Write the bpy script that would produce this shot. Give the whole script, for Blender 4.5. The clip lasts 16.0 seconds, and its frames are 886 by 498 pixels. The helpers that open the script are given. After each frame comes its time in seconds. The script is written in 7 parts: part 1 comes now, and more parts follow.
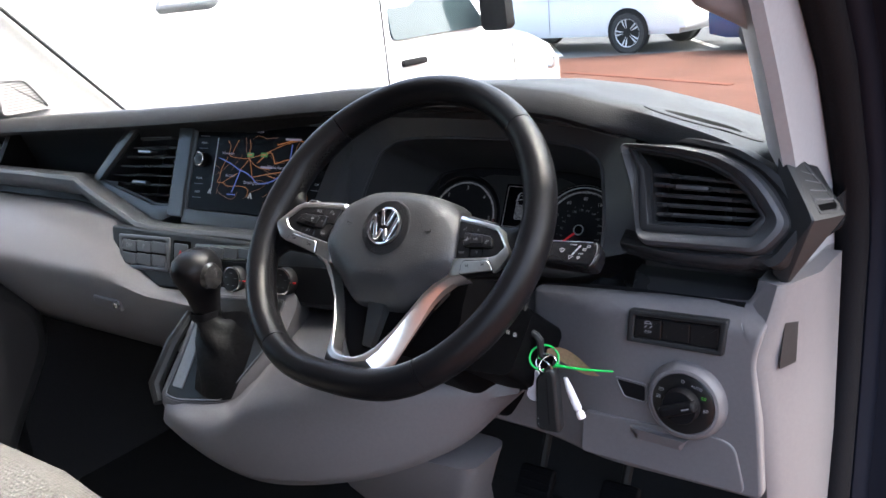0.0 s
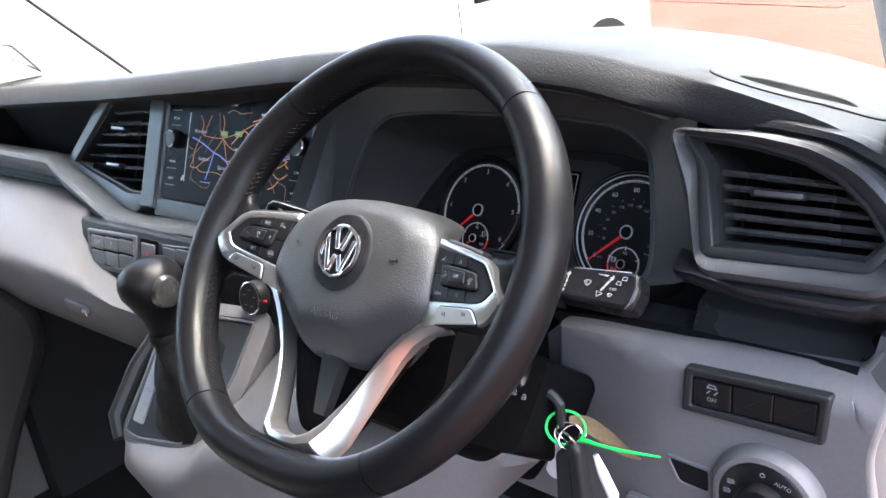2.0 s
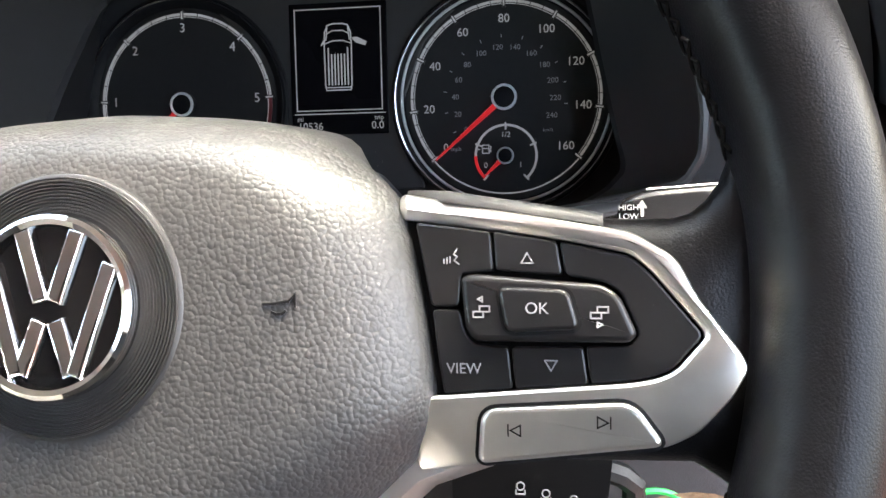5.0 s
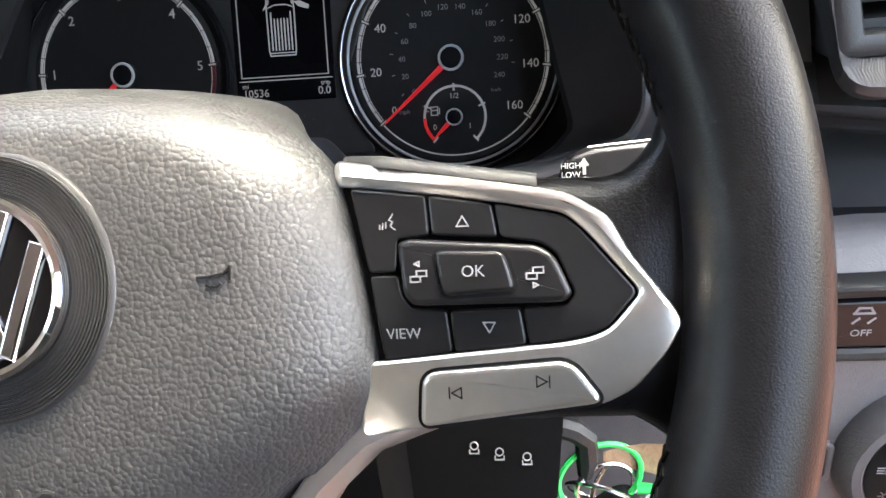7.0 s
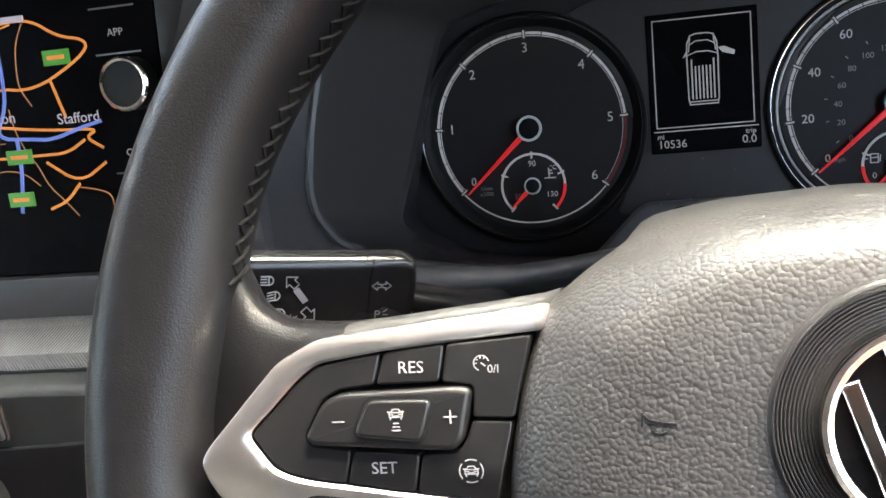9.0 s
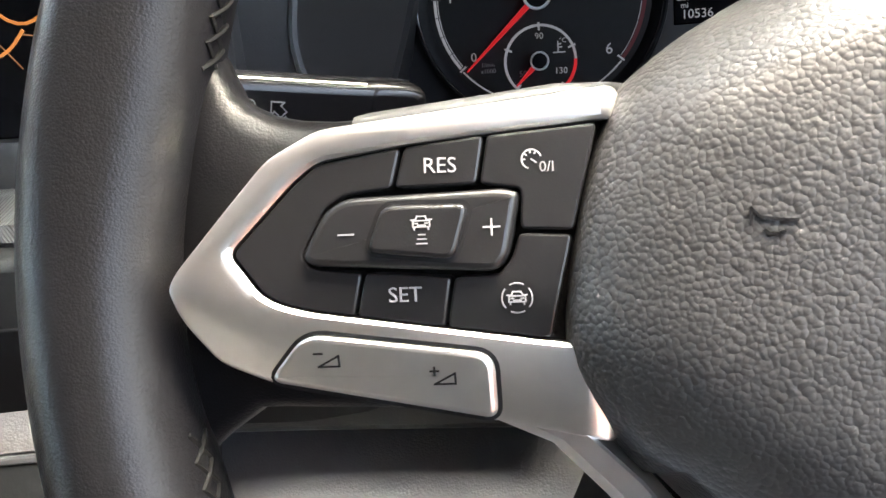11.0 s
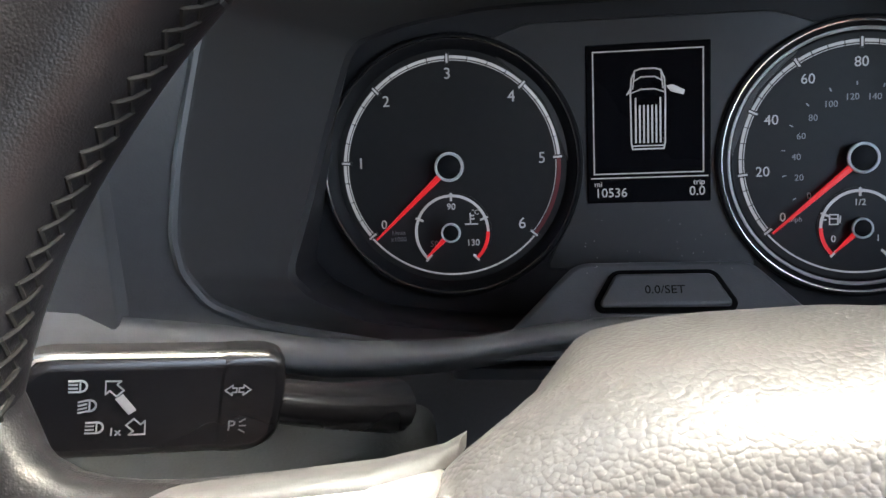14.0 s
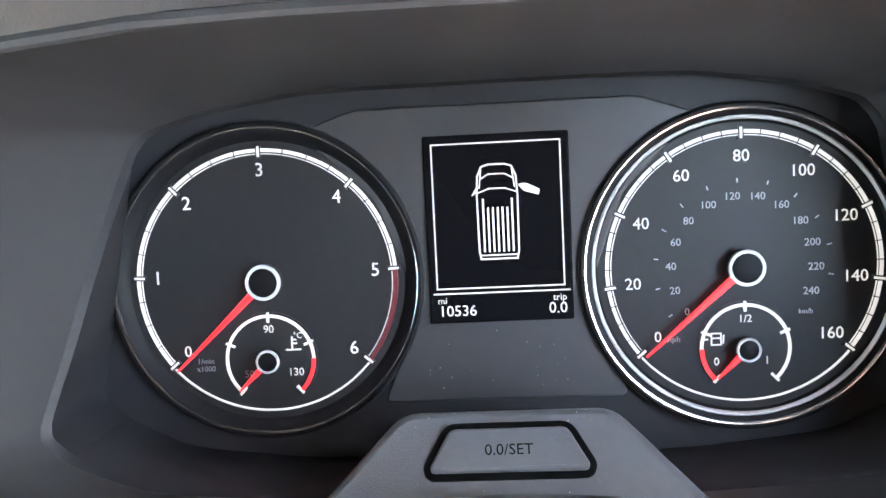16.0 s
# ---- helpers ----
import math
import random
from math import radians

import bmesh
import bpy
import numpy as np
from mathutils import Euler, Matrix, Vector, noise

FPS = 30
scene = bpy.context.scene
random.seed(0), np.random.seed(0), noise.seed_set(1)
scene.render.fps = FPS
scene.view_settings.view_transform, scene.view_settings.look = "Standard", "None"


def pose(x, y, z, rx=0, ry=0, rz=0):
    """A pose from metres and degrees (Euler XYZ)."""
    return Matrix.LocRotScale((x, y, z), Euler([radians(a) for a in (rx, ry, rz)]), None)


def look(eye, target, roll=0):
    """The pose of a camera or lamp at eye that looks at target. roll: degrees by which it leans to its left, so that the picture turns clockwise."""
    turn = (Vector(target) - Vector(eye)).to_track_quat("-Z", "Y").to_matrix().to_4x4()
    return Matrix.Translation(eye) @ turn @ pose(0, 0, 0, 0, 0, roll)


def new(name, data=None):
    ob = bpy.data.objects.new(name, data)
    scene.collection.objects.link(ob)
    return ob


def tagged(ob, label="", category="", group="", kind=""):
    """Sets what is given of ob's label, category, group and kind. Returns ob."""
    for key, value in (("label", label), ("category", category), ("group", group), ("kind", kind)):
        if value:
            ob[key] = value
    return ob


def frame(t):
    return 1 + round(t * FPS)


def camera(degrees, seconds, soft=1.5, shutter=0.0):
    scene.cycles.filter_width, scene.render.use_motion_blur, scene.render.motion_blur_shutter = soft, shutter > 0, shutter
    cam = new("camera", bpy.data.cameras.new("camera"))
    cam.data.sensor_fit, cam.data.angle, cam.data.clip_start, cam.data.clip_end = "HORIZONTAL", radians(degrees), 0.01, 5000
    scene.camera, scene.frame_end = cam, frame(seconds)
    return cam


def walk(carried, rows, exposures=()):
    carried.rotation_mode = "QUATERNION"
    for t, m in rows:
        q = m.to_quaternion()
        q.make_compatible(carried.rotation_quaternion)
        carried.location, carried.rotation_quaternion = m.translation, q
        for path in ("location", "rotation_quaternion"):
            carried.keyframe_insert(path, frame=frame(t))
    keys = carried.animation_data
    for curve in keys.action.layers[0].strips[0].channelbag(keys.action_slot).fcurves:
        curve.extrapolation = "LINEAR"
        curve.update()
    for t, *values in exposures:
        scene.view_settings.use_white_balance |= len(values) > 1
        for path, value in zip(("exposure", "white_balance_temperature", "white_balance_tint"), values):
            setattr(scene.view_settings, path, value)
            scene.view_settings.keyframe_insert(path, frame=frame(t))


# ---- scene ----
cam = camera(54.0, 16.0)
PATH = [
    (0, (0.5620, -0.6510, 1.5166), (-0.0119, 0.1120, 1.2192), -5.49),
    (0.5, (0.5340, -0.5997, 1.5056), (-0.0482, 0.1524, 1.1967), -5.04),
    (1, (0.4985, -0.5172, 1.5004), (-0.1187, 0.1990, 1.1748), -5.67),
    (1.5, (0.4865, -0.4427, 1.4965), (-0.1600, 0.2406, 1.1572), -6.97),
    (2, (0.4754, -0.3834, 1.4975), (-0.1732, 0.2909, 1.1446), -8.55),
    (2.5, (0.4021, -0.3214, 1.4697), (-0.2204, 0.3637, 1.0912), -9.77),
    (3, (0.2920, -0.2579, 1.4408), (-0.2432, 0.4732, 1.0177), -9.01),
    (3.2, (0.2576, -0.2419, 1.4352), (-0.2307, 0.5097, 0.9917), -8.57),
    (5.3, (0.11259, -0.12854, 1.38185), (-0.01759, 0.69057, 0.82318), -6.523),
    (5.5, (0.11021, -0.12548, 1.38033), (-0.00121, 0.69242, 0.81587), -6.383),
    (6, (0.10793, -0.12465, 1.38376), (0.00105, 0.68720, 0.80975), -6.431),
    (6.5, (0.11439, -0.12991, 1.38445), (0.00164, 0.67568, 0.80281), -6.576),
    (7, (0.12425, -0.13540, 1.38599), (-0.00632, 0.66281, 0.79792), -7.558),
    (7.5, (0.12199, -0.13027, 1.38344), (-0.02365, 0.66144, 0.79017), -9.350),
    (8, (0.09018, -0.13188, 1.41206), (-0.08010, 0.65893, 0.82415), -11.994),
    (8.5, (0.02301, -0.13329, 1.45149), (-0.18063, 0.66152, 0.87981), -14.029),
    (9, (-0.05326, -0.12585, 1.41862), (-0.27378, 0.66914, 0.85350), -12.072),
    (9.5, (-0.06956, -0.12009, 1.39041), (-0.30248, 0.66132, 0.81149), -11.953),
    (10, (-0.07311, -0.11661, 1.37873), (-0.28707, 0.65979, 0.78593), -11.150),
    (10.2, (-0.07625, -0.11538, 1.37532), (-0.27841, 0.65963, 0.77657), -10.587),
    (12.3, (-0.07835, -0.10945, 1.36303), (-0.25381, 0.65385, 0.74127), -10.678),
    (12.5, (-0.08062, -0.10989, 1.36257), (-0.25037, 0.65763, 0.74443), -10.228),
    (13, (-0.07580, -0.10368, 1.37094), (-0.24662, 0.67055, 0.76152), -9.734),
    (13.5, (-0.05972, -0.07900, 1.38567), (-0.22074, 0.71155, 0.79483), -8.502),
    (14, (-0.05303, -0.05992, 1.40049), (-0.19695, 0.74689, 0.82748), -6.966),
    (14.5, (-0.04548, -0.03475, 1.40279), (-0.17070, 0.78317, 0.84126), -6.371),
    (15, (-0.02971, -0.00429, 1.40300), (-0.12524, 0.82333, 0.84990), -5.686),
    (15.5, (-0.02220, 0.00642, 1.39851), (-0.09384, 0.83989, 0.85061), -5.001),
    (16, (-0.01787, 0.01956, 1.38946), (-0.08046, 0.85143, 0.83803), -4.842),
]
EXPOSURES = [(0, 3.3, 6300, 9), (0.5, 3.4, 6300, 9), (1.5, 3.9, 6350, 9), (2, 4.15, 6350, 9), (2.5, 4.3, 6500, 9), (3, 4.75, 7150, 7), (5.3, 4.75, 7100, 6), (8, 4.7, 7100, 6), (10.2, 4.7, 7100, 6), (12.3, 4.75, 7000, 6), (13, 4.9, 7000, 7), (13.5, 4.8, 7000, 7), (14, 5.05, 7050, 6), (14.5, 5.95, 7020, 6), (15, 6.8, 7070, 6), (15.5, 7.2, 7120, 6), (16, 7.05, 7120, 6)]
walk(cam, [(t, look(eye, target, roll)) for t, eye, target, roll in PATH], EXPOSURES)

# ---------------------------------------------------------------- light
world = bpy.data.worlds.new("overcast_sky")
scene.world = world
world.use_nodes = True
wn = world.node_tree.nodes
sky = wn.new("ShaderNodeTexSky")
sky.sky_type, sky.sun_disc = "NISHITA", False
SUN_UP, SUN_TURN = 56.0, 44.0
sky.sun_elevation, sky.sun_rotation = radians(SUN_UP), radians(SUN_TURN)
sky.air_density, sky.dust_density, sky.ozone_density = 1.0, 6.0, 0.6
world.node_tree.links.new(sky.outputs[0], wn["Background"].inputs[0])
wn["Background"].inputs[1].default_value = 0.15
sun_data = bpy.data.lights.new("sun", "SUN")
sun_data.energy, sun_data.angle, sun_data.color = 0.70, radians(50), (1.0, 0.98, 0.95)
sun = new("sun", sun_data)
sun.matrix_world = look((0, 0, 12), Vector((0, 0, 12)) - Vector((math.sin(radians(SUN_TURN)) * math.cos(radians(SUN_UP)), math.cos(radians(SUN_TURN)) * math.cos(radians(SUN_UP)), math.sin(radians(SUN_UP)))))


# ---------------------------------------------------------------- helpers of this scene
def link(tree, a, b):
    tree.links.new(a, b)


def mat(name, color, rough=0.5, metal=0.0, grain=0.0, bump=0.0, kind="noise", var=0.12, broad=6.0, coat=0.0, wear=0.05, spec=0.5):
    """Procedural surface: base colour with broad and fine variation, and a fine relief of `grain` features per metre."""
    m = bpy.data.materials.new(name)
    m.use_nodes = True
    t = m.node_tree
    n = t.nodes
    p = n["Principled BSDF"]
    p.inputs["Metallic"].default_value = metal
    p.inputs["Coat Weight"].default_value = coat
    p.inputs["Coat Roughness"].default_value = 0.08
    p.inputs["Specular IOR Level"].default_value = spec
    co = n.new("ShaderNodeTexCoord")
    big = n.new("ShaderNodeTexNoise")
    big.inputs["Scale"].default_value, big.inputs["Detail"].default_value = broad, 5
    link(t, co.outputs["Object"], big.inputs["Vector"])
    fine = n.new("ShaderNodeTexNoise")
    fine.inputs["Scale"].default_value, fine.inputs["Detail"].default_value = broad * 40, 3
    link(t, co.outputs["Object"], fine.inputs["Vector"])
    mix = n.new("ShaderNodeMath")
    mix.operation = "ADD"
    link(t, big.outputs["Fac"], mix.inputs[0])
    link(t, fine.outputs["Fac"], mix.inputs[1])
    ramp = n.new("ShaderNodeMapRange")
    ramp.inputs["From Min"].default_value, ramp.inputs["From Max"].default_value = 0.7, 1.3
    ramp.inputs["To Min"].default_value, ramp.inputs["To Max"].default_value = 1 - var, 1 + var
    link(t, mix.outputs[0], ramp.inputs["Value"])
    tint = n.new("ShaderNodeVectorMath")
    tint.operation = "SCALE"
    tint.inputs[0].default_value = color[:3]
    link(t, ramp.outputs[0], tint.inputs["Scale"])
    link(t, tint.outputs[0], p.inputs["Base Color"])
    rr = n.new("ShaderNodeMapRange")
    rr.inputs["From Min"].default_value, rr.inputs["From Max"].default_value = 0.3, 0.7
    rr.inputs["To Min"].default_value, rr.inputs["To Max"].default_value = max(0.02, rough - wear), min(1, rough + wear)
    link(t, big.outputs["Fac"], rr.inputs["Value"])
    link(t, rr.outputs[0], p.inputs["Roughness"])
    if bump:
        b = n.new("ShaderNodeBump")
        b.inputs["Strength"].default_value, b.inputs["Distance"].default_value = min(1.0, bump), 0.6 / grain
        if kind == "pebble":
            v = n.new("ShaderNodeTexVoronoi")
            v.feature = "SMOOTH_F1"
            v.inputs["Smoothness"].default_value = 0.25
            v.inputs["Scale"].default_value = grain
            wob = n.new("ShaderNodeTexNoise")
            wob.inputs["Scale"].default_value, wob.inputs["Detail"].default_value = grain * 0.7, 2
            link(t, co.outputs["Object"], wob.inputs["Vector"])
            add = n.new("ShaderNodeVectorMath")
            add.operation = "MULTIPLY_ADD"
            link(t, wob.outputs["Color"], add.inputs[0])
            add.inputs[1].default_value = (1.1 / grain,) * 3
            link(t, co.outputs["Object"], add.inputs[2])
            link(t, add.outputs[0], v.inputs["Vector"])
            inv = n.new("ShaderNodeMath")
            inv.operation = "SUBTRACT"
            inv.inputs[0].default_value = 1.0
            link(t, v.outputs["Distance"], inv.inputs[1])
            link(t, inv.outputs[0], b.inputs["Height"])
        elif kind == "hide":
            v = n.new("ShaderNodeTexVoronoi")
            v.feature = "SMOOTH_F1"
            v.inputs["Smoothness"].default_value = 0.35
            v.inputs["Scale"].default_value = grain
            wob = n.new("ShaderNodeTexNoise")
            wob.inputs["Scale"].default_value, wob.inputs["Detail"].default_value = grain * 0.5, 2
            link(t, co.outputs["Object"], wob.inputs["Vector"])
            add = n.new("ShaderNodeVectorMath")
            add.operation = "MULTIPLY_ADD"
            link(t, wob.outputs["Color"], add.inputs[0])
            add.inputs[1].default_value = (0.9 / grain,) * 3
            link(t, co.outputs["Object"], add.inputs[2])
            link(t, add.outputs[0], v.inputs["Vector"])
            # rounded domes with creases between them
            dome = n.new("ShaderNodeMath")
            dome.operation = "POWER"
            dome.inputs[1].default_value = 2.0
            link(t, v.outputs["Distance"], dome.inputs[0])
            inv = n.new("ShaderNodeMath")
            inv.operation = "SUBTRACT"
            inv.inputs[0].default_value = 1.0
            link(t, dome.outputs[0], inv.inputs[1])
            link(t, inv.outputs[0], b.inputs["Height"])
        elif kind == "rib":
            w = n.new("ShaderNodeTexWave")
            w.wave_type, w.bands_direction = "BANDS", "DIAGONAL"
            w.inputs["Scale"].default_value, w.inputs["Distortion"].default_value = grain / 2.2, 0.0
            link(t, co.outputs["Object"], w.inputs["Vector"])
            link(t, w.outputs["Fac"], b.inputs["Height"])
        elif kind == "weave":
            w = n.new("ShaderNodeTexWave")
            w.wave_type, w.bands_direction = "BANDS", "X"
            w.inputs["Scale"].default_value, w.inputs["Distortion"].default_value = grain / 6.3, 1.0
            w2 = n.new("ShaderNodeTexWave")
            w2.wave_type, w2.bands_direction = "BANDS", "Y"
            w2.inputs["Scale"].default_value, w2.inputs["Distortion"].default_value = grain / 6.3, 1.0
            mu = n.new("ShaderNodeMath")
            mu.operation = "MULTIPLY"
            for s in (w, w2):
                link(t, co.outputs["Object"], s.inputs["Vector"])
            link(t, w.outputs["Fac"], mu.inputs[0])
            link(t, w2.outputs["Fac"], mu.inputs[1])
            link(t, mu.outputs[0], b.inputs["Height"])
        else:
            v = n.new("ShaderNodeTexNoise")
            v.inputs["Scale"].default_value, v.inputs["Detail"].default_value = grain, 3
            link(t, co.outputs["Object"], v.inputs["Vector"])
            link(t, v.outputs["Fac"], b.inputs["Height"])
        link(t, b.outputs[0], p.inputs["Normal"])
    return m


def glow(name, color, strength):
    """A backlit mark: dark print that gives off its own light."""
    m = bpy.data.materials.new(name)
    m.use_nodes = True
    p = m.node_tree.nodes["Principled BSDF"]
    p.inputs["Base Color"].default_value = (*[c * 0.5 for c in color], 1)
    p.inputs["Emission Color"].default_value = (*color, 1)
    p.inputs["Emission Strength"].default_value = strength
    p.inputs["Roughness"].default_value = 0.4
    return m


def glass(name, tint=(1, 1, 1), rough=0.0):
    m = bpy.data.materials.new(name)
    m.use_nodes = True
    p = m.node_tree.nodes["Principled BSDF"]
    p.inputs["Base Color"].default_value = (*tint, 1)
    p.inputs["Transmission Weight"].default_value = 1.0
    p.inputs["Roughness"].default_value, p.inputs["IOR"].default_value = rough, 1.45
    return m


def thing(name, m=None, label="", category="", group="", kind=""):
    ob = new(name)
    ob.empty_display_size = 0.02
    ob.matrix_world = m or Matrix()
    return tagged(ob, label, category, group, kind)


def part(name, bm, material, parent=None, label="", smooth=True, sharp=35):
    me = bpy.data.meshes.new(name)
    bmesh.ops.recalc_face_normals(bm, faces=bm.faces)
    if smooth:
        lim = math.cos(radians(sharp))
        for e in bm.edges:
            if len(e.link_faces) == 2 and e.link_faces[0].normal.dot(e.link_faces[1].normal) < lim:
                e.smooth = False
        for f in bm.faces:
            f.smooth = True
    bm.to_mesh(me)
    bm.free()
    me.materials.append(material)
    ob = new(name, me)
    if parent:
        ob.parent = parent
    if label:
        ob["label"] = label
    return ob


def rounded(pts, r, seg=4):
    """A closed outline with its corners rounded by r (one number, or one a corner)."""
    out, n = [], len(pts)
    rs = r if isinstance(r, (list, tuple)) else [r] * n
    for i in range(n):
        p, a, b = Vector(pts[i][:2]), Vector(pts[i - 1][:2]), Vector(pts[(i + 1) % n][:2])
        da, db = a - p, b - p
        k = min(rs[i], da.length * 0.48, db.length * 0.48)
        if k < 1e-6:
            out.append(tuple(p))
            continue
        s, e = p + da.normalized() * k, p + db.normalized() * k
        for j in range(seg + 1):
            u = j / seg
            out.append(tuple((1 - u) ** 2 * s + 2 * u * (1 - u) * p + u * u * e))
    return out


def inset(pts, d):
    """The outline moved inwards by d."""
    n, out = len(pts), []
    area = sum(pts[i - 1][0] * pts[i][1] - pts[i][0] * pts[i - 1][1] for i in range(n))
    s = 1 if area > 0 else -1
    for i in range(n):
        p, a, b = Vector(pts[i]), Vector(pts[i - 1]), Vector(pts[(i + 1) % n])
        ea, eb = p - a, b - p
        ea = ea.normalized() if ea.length > 1e-9 else eb.normalized()
        eb = eb.normalized() if eb.length > 1e-9 else ea
        na, nb = Vector((-ea.y, ea.x)) * s, Vector((-eb.y, eb.x)) * s
        m = na + nb
        m = m.normalized() if m.length > 1e-6 else na
        out.append(tuple(p + m * min(d / max(0.45, m.dot(na)), 2 * d)))
    return out


def loft(rings, closed=True, cap0=True, cap1=True, bm=None):
    """Skin over rings of 3D points that all have the same number of points."""
    bm = bm or bmesh.new()
    vs = [[bm.verts.new(p) for p in ring] for ring in rings]
    n = len(rings[0])
    for a, b in zip(vs, vs[1:]):
        for i in range(n if closed else n - 1):
            j = (i + 1) % n
            bm.faces.new((a[i], a[j], b[j], b[i]))
    if cap0:
        bm.faces.new(vs[0][::-1])
    if cap1:
        bm.faces.new(vs[-1])
    return bm


# lines across the wheel's button pads at which they bend
BENDS = (-0.0085, -0.0105, -0.0125, -0.0145)


def plate(pts, z0, z1, edge=0.0, steps=3, warp=None, bm=None):
    """A slab over an outline, from z0 to its top z1, with its upper edge rounded by `edge`."""
    rings = [[(x, y, z0) for x, y in pts]]
    if edge:
        for k in range(steps + 1):
            a = k / steps * math.pi / 2
            ins = inset(pts, edge * (1 - math.cos(a))) if k else pts
            rings.append([(x, y, z1 - edge + edge * math.sin(a)) for x, y in ins])
    else:
        rings.append([(x, y, z1) for x, y in pts])
    new_bm = loft(rings)
    if warp:
        # cut where the surface below bends, so that every face stays flat
        for y in BENDS:
            bmesh.ops.bisect_plane(new_bm, geom=new_bm.verts[:] + new_bm.edges[:] + new_bm.faces[:], plane_co=(0, y, 0), plane_no=(0, 1, 0))
        new_bm.faces.ensure_lookup_table()
    for f in new_bm.faces:
        if all(abs(v.co.z - z1) < 1e-7 for v in f.verts):
            for e in f.edges:
                if not all(all(abs(v.co.z - z1) < 1e-7 for v in g.verts) for g in e.link_faces):
                    e.smooth = False
    if warp:
        for v in new_bm.verts:
            v.co.z += warp(v.co.x, v.co.y)
    if bm is None:
        return new_bm
    me = bpy.data.meshes.new("piece")
    new_bm.to_mesh(me)
    new_bm.free()
    bm.from_mesh(me)
    bpy.data.meshes.remove(me)
    return bm


def ringplate(outer, inner, z0, z1, edge=0.0, warp=None, bm=None):
    """A frame between two outlines with the same number of points."""
    e = edge
    rings = [[(x, y, z0) for x, y in outer], [(x, y, z1 - e) for x, y in outer]]
    if e:
        rings.append([(x, y, z1 - 0.3 * e) for x, y in inset(outer, 0.3 * e)])
        rings.append([(x, y, z1) for x, y in inset(outer, e)])
        rings.append([(x, y, z1) for x, y in inset(inner, -e)])
        rings.append([(x, y, z1 - 0.3 * e) for x, y in inset(inner, -0.3 * e)])
    rings += [[(x, y, z1 - e) for x, y in inner], [(x, y, z0) for x, y in inner]]
    if warp:
        rings = [[(x, y, z + warp(x, y)) for x, y, z in r] for r in rings]
    bm = loft(rings + [rings[0]], cap0=False, cap1=False, bm=bm)
    bmesh.ops.remove_doubles(bm, verts=bm.verts, dist=1e-7)
    return bm


def tube(path, r, seg=10, closed=False, bm=None):
    """A round bar along points; r: one radius or one a point."""
    path = [Vector(p) for p in path]
    n = len(path)
    rs = r if isinstance(r, (list, tuple)) else [r] * n
    rings, up = [], None
    for i, p in enumerate(path):
        a = path[i - 1] if (i or closed) else p
        b = path[(i + 1) % n] if (i < n - 1 or closed) else p
        d = (b - a).normalized()
        if up is None:
            up = d.orthogonal().normalized()
        up = (up - d * up.dot(d)).normalized()
        side = d.cross(up)
        rings.append([p + rs[i] * (math.cos(q) * up + math.sin(q) * side) for q in [2 * math.pi * k / seg for k in range(seg)]])
    if closed:
        return loft(rings + [rings[0]], cap0=False, cap1=False, bm=bm)
    return loft(rings, bm=bm)


def lathe(profile, seg=32, bm=None, cap0=True, cap1=True):
    """A turned shape about z from (radius, z) pairs."""
    return loft([[(r * math.cos(2 * math.pi * k / seg), r * math.sin(2 * math.pi * k / seg), z) for k in range(seg)] for r, z in profile], bm=bm, cap0=cap0, cap1=cap1)


def box(x0, x1, y0, y1, z0, z1, edge=0.0, bm=None):
    bm = bm or bmesh.new()
    made = bmesh.ops.create_cube(bm, size=1.0)["verts"]
    for v in made:
        v.co = ((x0 + x1) / 2 + v.co.x * (x1 - x0), (y0 + y1) / 2 + v.co.y * (y1 - y0), (z0 + z1) / 2 + v.co.z * (z1 - z0))
    if edge:
        es = list({e for v in made for e in v.link_edges})
        bmesh.ops.bevel(bm, geom=es, offset=edge, segments=2, affect="EDGES", profile=0.6)
    return bm


def moved(bm, m):
    bmesh.ops.transform(bm, matrix=m, verts=bm.verts)
    return bm


def arc(cx, cy, r, a0, a1, n=24):
    return [(cx + r * math.cos(radians(a0 + (a1 - a0) * k / n)), cy + r * math.sin(radians(a0 + (a1 - a0) * k / n))) for k in range(n + 1)]


def band(cx, cy, r0, r1, a0, a1, z0, z1, n=24, bm=None):
    """A flat curved strip between two radii and two angles in degrees."""
    a, b = arc(cx, cy, r0, a0, a1, n), arc(cx, cy, r1, a0, a1, n)
    bm = bm or bmesh.new()
    rows = []
    for p, q in zip(a, b):
        rows.append([bm.verts.new((*p, z0)), bm.verts.new((*p, z1)), bm.verts.new((*q, z1)), bm.verts.new((*q, z0))])
    for s, e in zip(rows, rows[1:]):
        for i in range(4):
            bm.faces.new((s[i], s[(i + 1) % 4], e[(i + 1) % 4], e[i]))
    bm.faces.new(rows[0])
    bm.faces.new(rows[-1][::-1])
    return bm


def strokes(segs, w, z0, z1, bm=None):
    """Straight printed strokes (x0, y0, x1, y1) of width w."""
    bm = bm or bmesh.new()
    for x0, y0, x1, y1 in segs:
        d = Vector((x1 - x0, y1 - y0))
        d = d.normalized() if d.length else Vector((1, 0))
        s, d2 = Vector((-d.y, d.x)) * w / 2, d * w / 2
        q = [Vector((x0, y0)) - s - d2, Vector((x1, y1)) - s + d2, Vector((x1, y1)) + s + d2, Vector((x0, y0)) + s - d2]
        lo, hi = [bm.verts.new((*p, z0)) for p in q], [bm.verts.new((*p, z1)) for p in q]
        bm.faces.new(hi)
        bm.faces.new(lo[::-1])
        for i in range(4):
            bm.faces.new((lo[i], lo[(i + 1) % 4], hi[(i + 1) % 4], hi[i]))
    return bm


